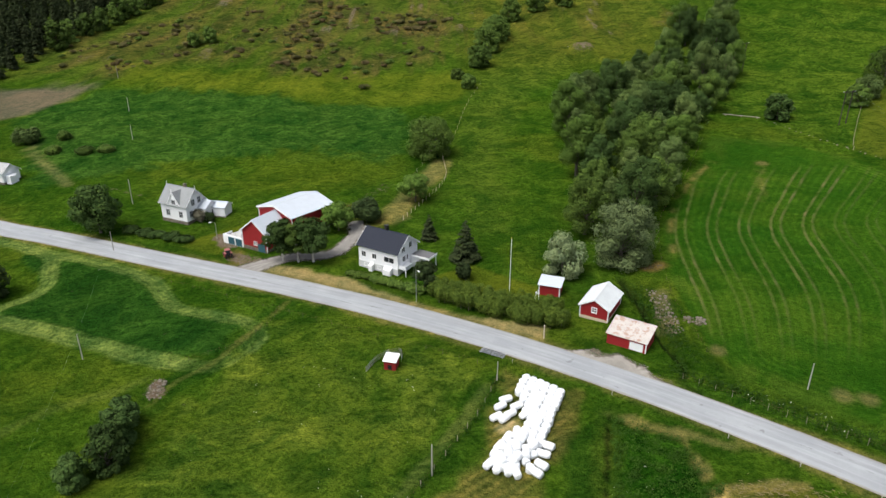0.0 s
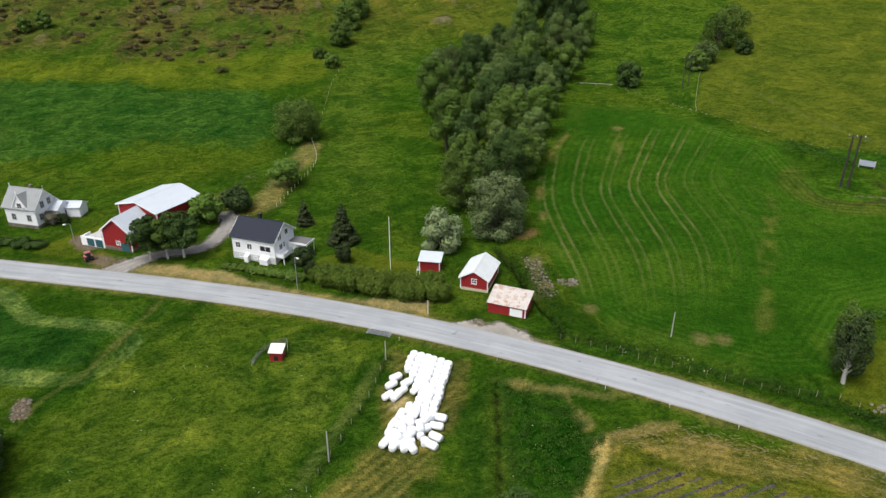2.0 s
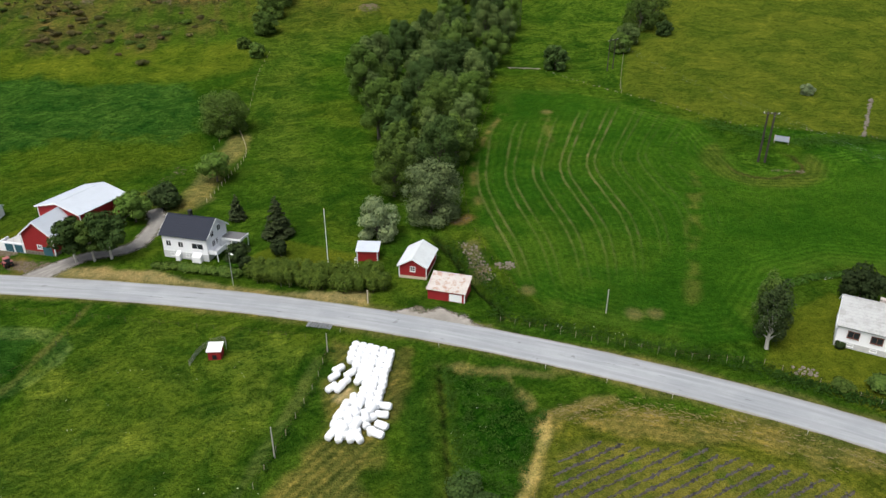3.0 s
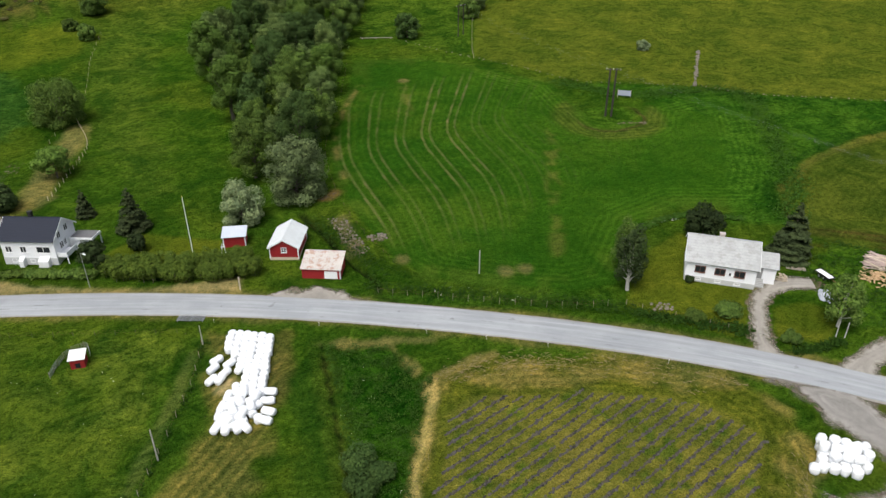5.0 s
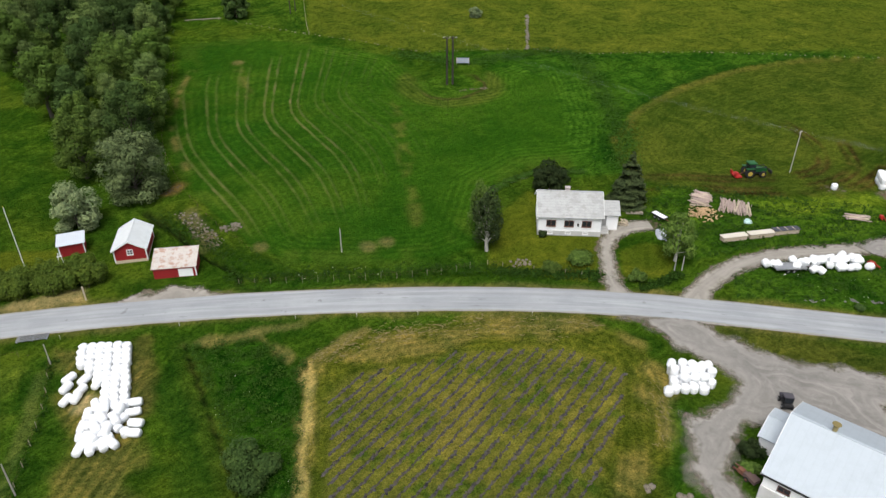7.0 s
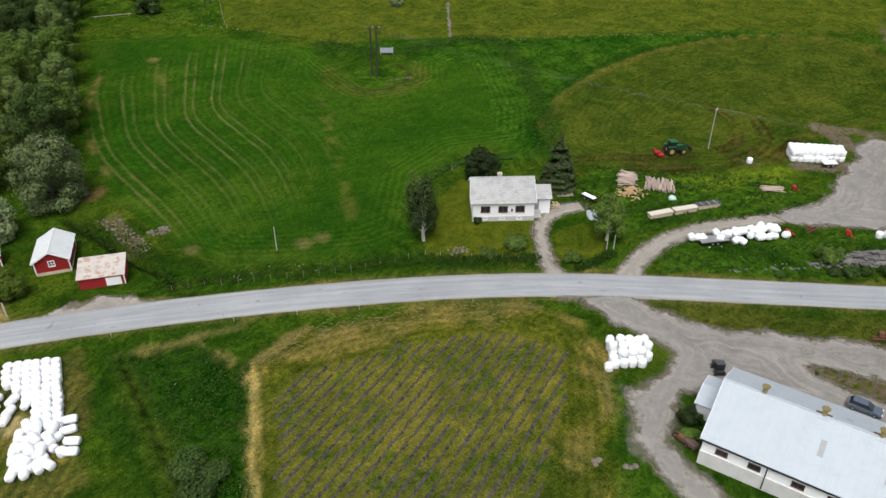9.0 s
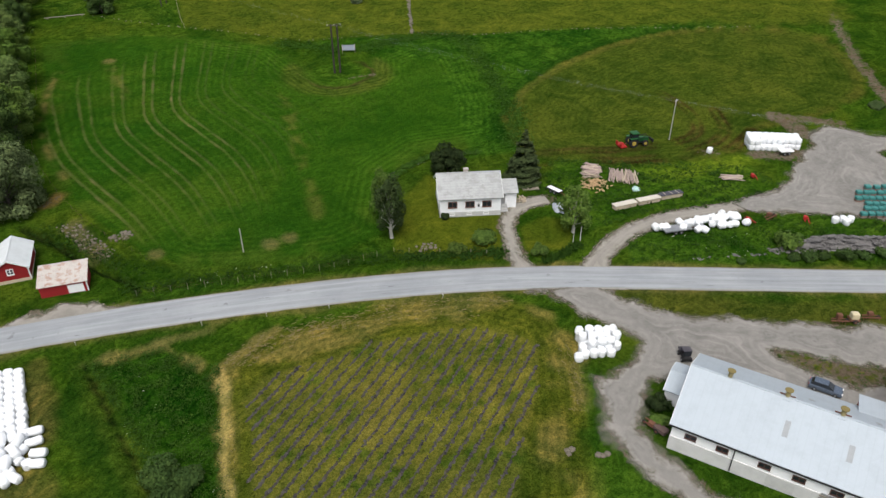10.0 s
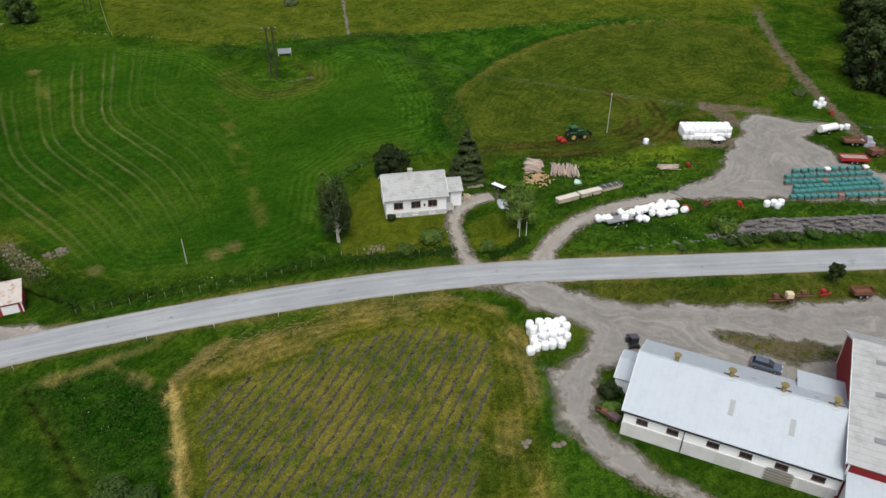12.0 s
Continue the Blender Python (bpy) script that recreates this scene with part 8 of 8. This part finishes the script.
def quad(x, y, turn):
    q = thing("utility_vehicle", on(x, y, turn, 0.08), "small black off-road utility vehicle", "vehicle")
    for a in (-0.75, 0.75):
        for s in (-1, 1):
            wheel(q, a, s * 0.62, 0.33, 0.26, STEEL)
    part("body", bevelled(boxed(-1.15, 1.15, -0.5, 0.5, 0.4, 0.8), 0.06), BLACK, q)
    part("cargo_bed", boxed(-1.25, -0.3, -0.62, 0.62, 0.8, 1.05), plain("dark_plastic", (0.05, 0.045, 0.055), 0.6), q)
    part("roof", boxed(-0.3, 0.75, -0.6, 0.6, 1.75, 1.82), plain("dark_plastic_roof", (0.07, 0.065, 0.075), 0.5), q)
    for a in (-0.25, 0.7):
        for s in (-0.55, 0.55):
            part("roll_bar", rodded((a, s, 0.8), (a, s, 1.76), 0.03, 0.03, 6), BLACK, q)
    part("windscreen", boxed(0.68, 0.72, -0.52, 0.52, 0.95, 1.7), GLASS, q)


quad(77.3, 20.0, -140)


def wagon(x, y, turn, L, W, H, material, label, lift=0.08, name="farm_trailer", load=None):
    w = thing(name, on(x, y, turn, lift), label, "trailer")
    part("bed", boxed(-L / 2, L / 2, -W / 2, W / 2, 0.75, 0.88), material, w)
    for a in ((-L / 2, L / 2, -W / 2 - 0.05, -W / 2), (-L / 2, L / 2, W / 2, W / 2 + 0.05), (-L / 2 - 0.05, -L / 2, -W / 2, W / 2), (L / 2, L / 2 + 0.05, -W / 2, W / 2)):
        part("side_board", boxed(*a, 0.8, 0.88 + H), material, w)
    for s in (-1, 1):
        for a in (-0.5, 0.5):
            wheel(w, a, s * (W / 2 - 0.15), 0.38, 0.26, STEEL)
    part("drawbar", rodded((L / 2, 0, 0.7), (L / 2 + 1.3, 0, 0.55), 0.06, 0.05, 6), IRON, w)
    if load:
        part("load", boxed(-L / 2 + 0.1, L / 2 - 0.1, -W / 2 + 0.1, W / 2 - 0.1, 0.88, 0.88 + H * 0.6), load, w)
    return w


wagon(155.2, 2.2, -62, 5.4, 2.3, 0.6, RED_METAL, "red tipping trailer standing by the crates", load=plain("trailer_load", (0.3, 0.27, 0.25), 0.9, wear=0.5))
wagon(164.6, 3.4, -62, 4.6, 2.2, 0.4, IRON, "old rusty flat trailer with boxes")
wagon(150.2, 28.4, -44, 2.8, 1.5, 0.15, WHITE, "small white flat trailer beside the bales")
wagon(107.4, 34.2, -38, 5.2, 2.0, 0.1, STEEL, "grey flat trailer under the bale heap", 0.0)
wagon(106.6, -5.6, -55, 3.2, 1.6, 0.5, IRON, "dark box trailer on the verge", 0.0)
wagon(106.1, 58.4, -100, 3.2, 1.3, 0.12, BLACK, "low black trailer frame on the grass", 0.0, load=WHITE)
tank = thing("slurry_tank", on(168.2, 9.2, -35, 0.0), "long white tank trailer", "tank")
bm = rodded((-2.3, 0, 1.25), (2.3, 0, 1.25), 0.85, 0.85, 18)
part("barrel", bevelled(bm, 0.12), WHITE, tank)
for s in (-1, 1):
    wheel(tank, -0.4, s * 0.85, 0.5, 0.3, STEEL)
part("frame", boxed(-2.2, 3.6, -0.3, 0.3, 0.45, 0.6), IRON, tank)
boxes = thing("box_stack", on(165.4, 0.6, -60), "stack of grey plastic boxes", "boxes")
for k, (a, b, c) in enumerate(((-1.0, -0.5, 0), (0.2, -0.5, 0), (-1.0, 0.7, 0), (0.2, 0.7, 0), (-0.4, 0.1, 1.0))):
    part("box", bevelled(boxed(a, a + 1.1, b, b + 1.1, c, c + 1.0), 0.05, 1), plain("grey_plastic", (0.36, 0.36, 0.4), 0.6), boxes)
dark = thing("old_harvester", on(161.0, -1.2, -50), "dark rusty harvester wreck", "machine")
part("body", bevelled(boxed(-1.4, 1.4, -0.9, 0.9, 0.5, 1.6), 0.08), IRON, dark)
part("chute", rodded((0.6, 0, 1.5), (1.8, 0.4, 2.6), 0.2, 0.14, 8), BLACK, dark)
for s in (-1, 1):
    wheel(dark, 0, s * 1.0, 0.5, 0.25, IRON)


def implement(x, y, turn, L, material, label, seed, group=""):
    """A rusty field tool: a beam, tines, a headstock and a wheel."""
    r = random.Random(seed)
    m = thing("field_implement", on(x, y, turn), label, "implement", group)
    part("beam", boxed(-L / 2, L / 2, -0.07, 0.07, 0.45, 0.6), material, m)
    part("beam", boxed(-L / 2 * 0.8, L / 2 * 0.8, 0.55, 0.68, 0.45, 0.58), material, m)
    for k in range(int(L / 0.45)):
        x_ = -L / 2 + 0.2 + 0.45 * k
        bm = bmesh.new()
        rod(bm, (x_, 0, 0.5), (x_, -0.35, 0.35), 0.03, 0.03, 5)
        rod(bm, (x_, -0.35, 0.35), (x_ + 0.05, -0.2, -0.05), 0.03, 0.02, 5)
        part("tine", bm, material, m)
    part("headstock", boxed(-0.35, 0.35, 0.3, 0.9, 0.55, 1.15 + r.uniform(-0.2, 0.2)), material, m)
    wheel(m, L / 2 - 0.2, 0.5, 0.32, 0.14, IRON)


for x, y, a, L, mt, lb in ((118.8, 25.0, 60, 2.4, RED_METAL, "red field implement in the grass"), (121.9, 22.3, -20, 3.0, IRON, "rusty harrow in the grass"), (124.9, 16.8, 20, 2.2, RED_METAL, "red field implement in the grass"),
                           (135.6, 29.8, 40, 1.8, RED_METAL, "bright red implement beside the timber"), (98.0, 5.0, -55, 2.6, IRON, "rusty implement on the verge"), (101.5, 1.6, -55, 2.8, IRON, "rusty implement on the verge"),
                           (103.6, -1.0, -40, 2.2, RED_METAL, "red implement on the verge"), (179.6, 9.6, 20, 2.8, RED_METAL, "red implement by the bales"), (63.2, 18.1, 80, 2.4, IRON, "rusty machine beside the barn")):
    implement(x, y, a, L, mt, lb, int(x * 7), "field implements")
spreader = thing("sprayer", on(99.8, 3.6, -55), "small cream tank sprayer on the verge", "implement")
part("tank", bevelled(boxed(-0.55, 0.55, -0.5, 0.5, 0.6, 1.5), 0.15), plain("cream_plastic", (0.6, 0.52, 0.34), 0.5), spreader)
part("frame", boxed(-0.7, 0.7, -0.6, 0.6, 0.35, 0.6), IRON, spreader)
for s in (-1, 1):
    wheel(spreader, 0, s * 0.7, 0.35, 0.18, IRON)
cart = thing("old_cart", on(62.8, 17.2, 75) @ Matrix.Scale(0.72, 4), "rusty wooden cart body beside the barn", "cart")
part("box", boxed(-1.5, 1.5, -0.7, 0.7, 0.5, 1.2), plain("rotten_boards", (0.13, 0.085, 0.075), 0.9, wear=0.5), cart)
for s in (-1, 1):
    wheel(cart, 0, s * 0.8, 0.45, 0.16, IRON)
# covered heaps
for x, y, s_, mt, lb in ((101.8, 54.6, 1.5, TARP, "crumpled grey tarpaulin over a heap"), (117.2, 46.6, 0.9, plain("pale_turquoise_tarp", (0.45, 0.62, 0.6), 0.6, wear=0.2), "pale turquoise tarpaulin bundle in the grass"),
                         (91.0, -8.0, 1.6, WOOD, "grey heap of old boards by the barn"), (190, 19, 2.2, LEAF_DARK, "overgrown dark heap beside the track")):
    bm = bmesh.new()
    bmesh.ops.create_icosphere(bm, subdivisions=3, radius=1.0)
    rt = random.Random(int(x))
    for v in bm.verts:
        f = 1 + 0.35 * noise.noise(v.co * 1.9 + Vector((x, y, 0))) + 0.12 * noise.noise(v.co * 6)
        v.co = Vector((v.co.x * f * s_ * 1.15, v.co.y * f * s_ * 0.85, max(-0.15, v.co.z * f * s_ * 0.6)))
    single("mound", bm, mt, on(x, y, rt.uniform(0, 90)), lb, "heap", soft=False)
chairs = thing("bench", on(104.6, 62.8, -46), "low grey board pile behind the cottage", "boards")
for k in range(5):
    part("board", boxed(-1.6, 1.6, -0.5 + 0.2 * k, -0.34 + 0.2 * k, 0.0 + 0.05 * (k % 3), 0.16 + 0.05 * (k % 3)), WOOD, chairs)
# birch stems leaning at the drive
for k, (x, y) in enumerate(((93.6, 47.0), (94.6, 46.2))):
    pole("bare_birch", x, y, 2.8, "pale bare birch stem beside the drive", 0.09, BIRCH_BARK, "bare birch stems")


# ---- straw lying on the field's edge ----
def straw_litter(name, lines, count, width, label, seed):
    rnd = np.random.RandomState(seed)
    p, nr, sz, ts = [], [], [], []
    verts, faces = [], []
    for line in lines:
        c = spline(line, 0.8)
        for _ in range(count):
            k = rnd.randint(0, len(c) - 1)
            a, b = Vector(c[k]), Vector(c[k + 1])
            d = (b - a).normalized()
            turn = rnd.normal() * 0.6
            d = Vector((d.x * math.cos(turn) - d.y * math.sin(turn), d.x * math.sin(turn) + d.y * math.cos(turn)))
            q = a.lerp(b, rnd.rand()) + Vector((rnd.normal(), rnd.normal())) * width
            L, w = rnd.uniform(0.08, 0.42), rnd.uniform(0.006, 0.02)
            side = Vector((-d.y, d.x)) * w
            n0 = len(verts)
            for u, s in ((-L, -1), (L, -1), (L, 1), (-L, 1)):
                v = q + d * u + side * s
                verts.append(tuple(gp(v.x, v.y, 0.12 + 0.05 * s * rnd.rand())))
            faces.append((n0, n0 + 1, n0 + 2, n0 + 3))
    me = bpy.data.meshes.new(name)
    me.from_pydata(verts, [], faces)
    me.materials.append(plain("straw", (0.21, 0.165, 0.08), 0.85, wear=0.5, scale=0.8))
    tagged(new(name, me), label, "straw", kind="stuff")


straw_litter("straw_litter", [[(36.5, 69.5), (45.3, 68.8), (53, 64.8)], [(37, 68.5), (46, 67.2), (55, 62.6)], [(40, 67), (48, 65.6), (60, 57.5), (68, 49)], [(52, 63.8), (60.6, 59.8), (70, 51), (73, 46)], [(36, 70), (30.5, 61), (23, 51)], [(69.5, 34), (66, 31), (60, 26.5)]], 130, 0.8, "pale straw lying along the field's edge", 601)
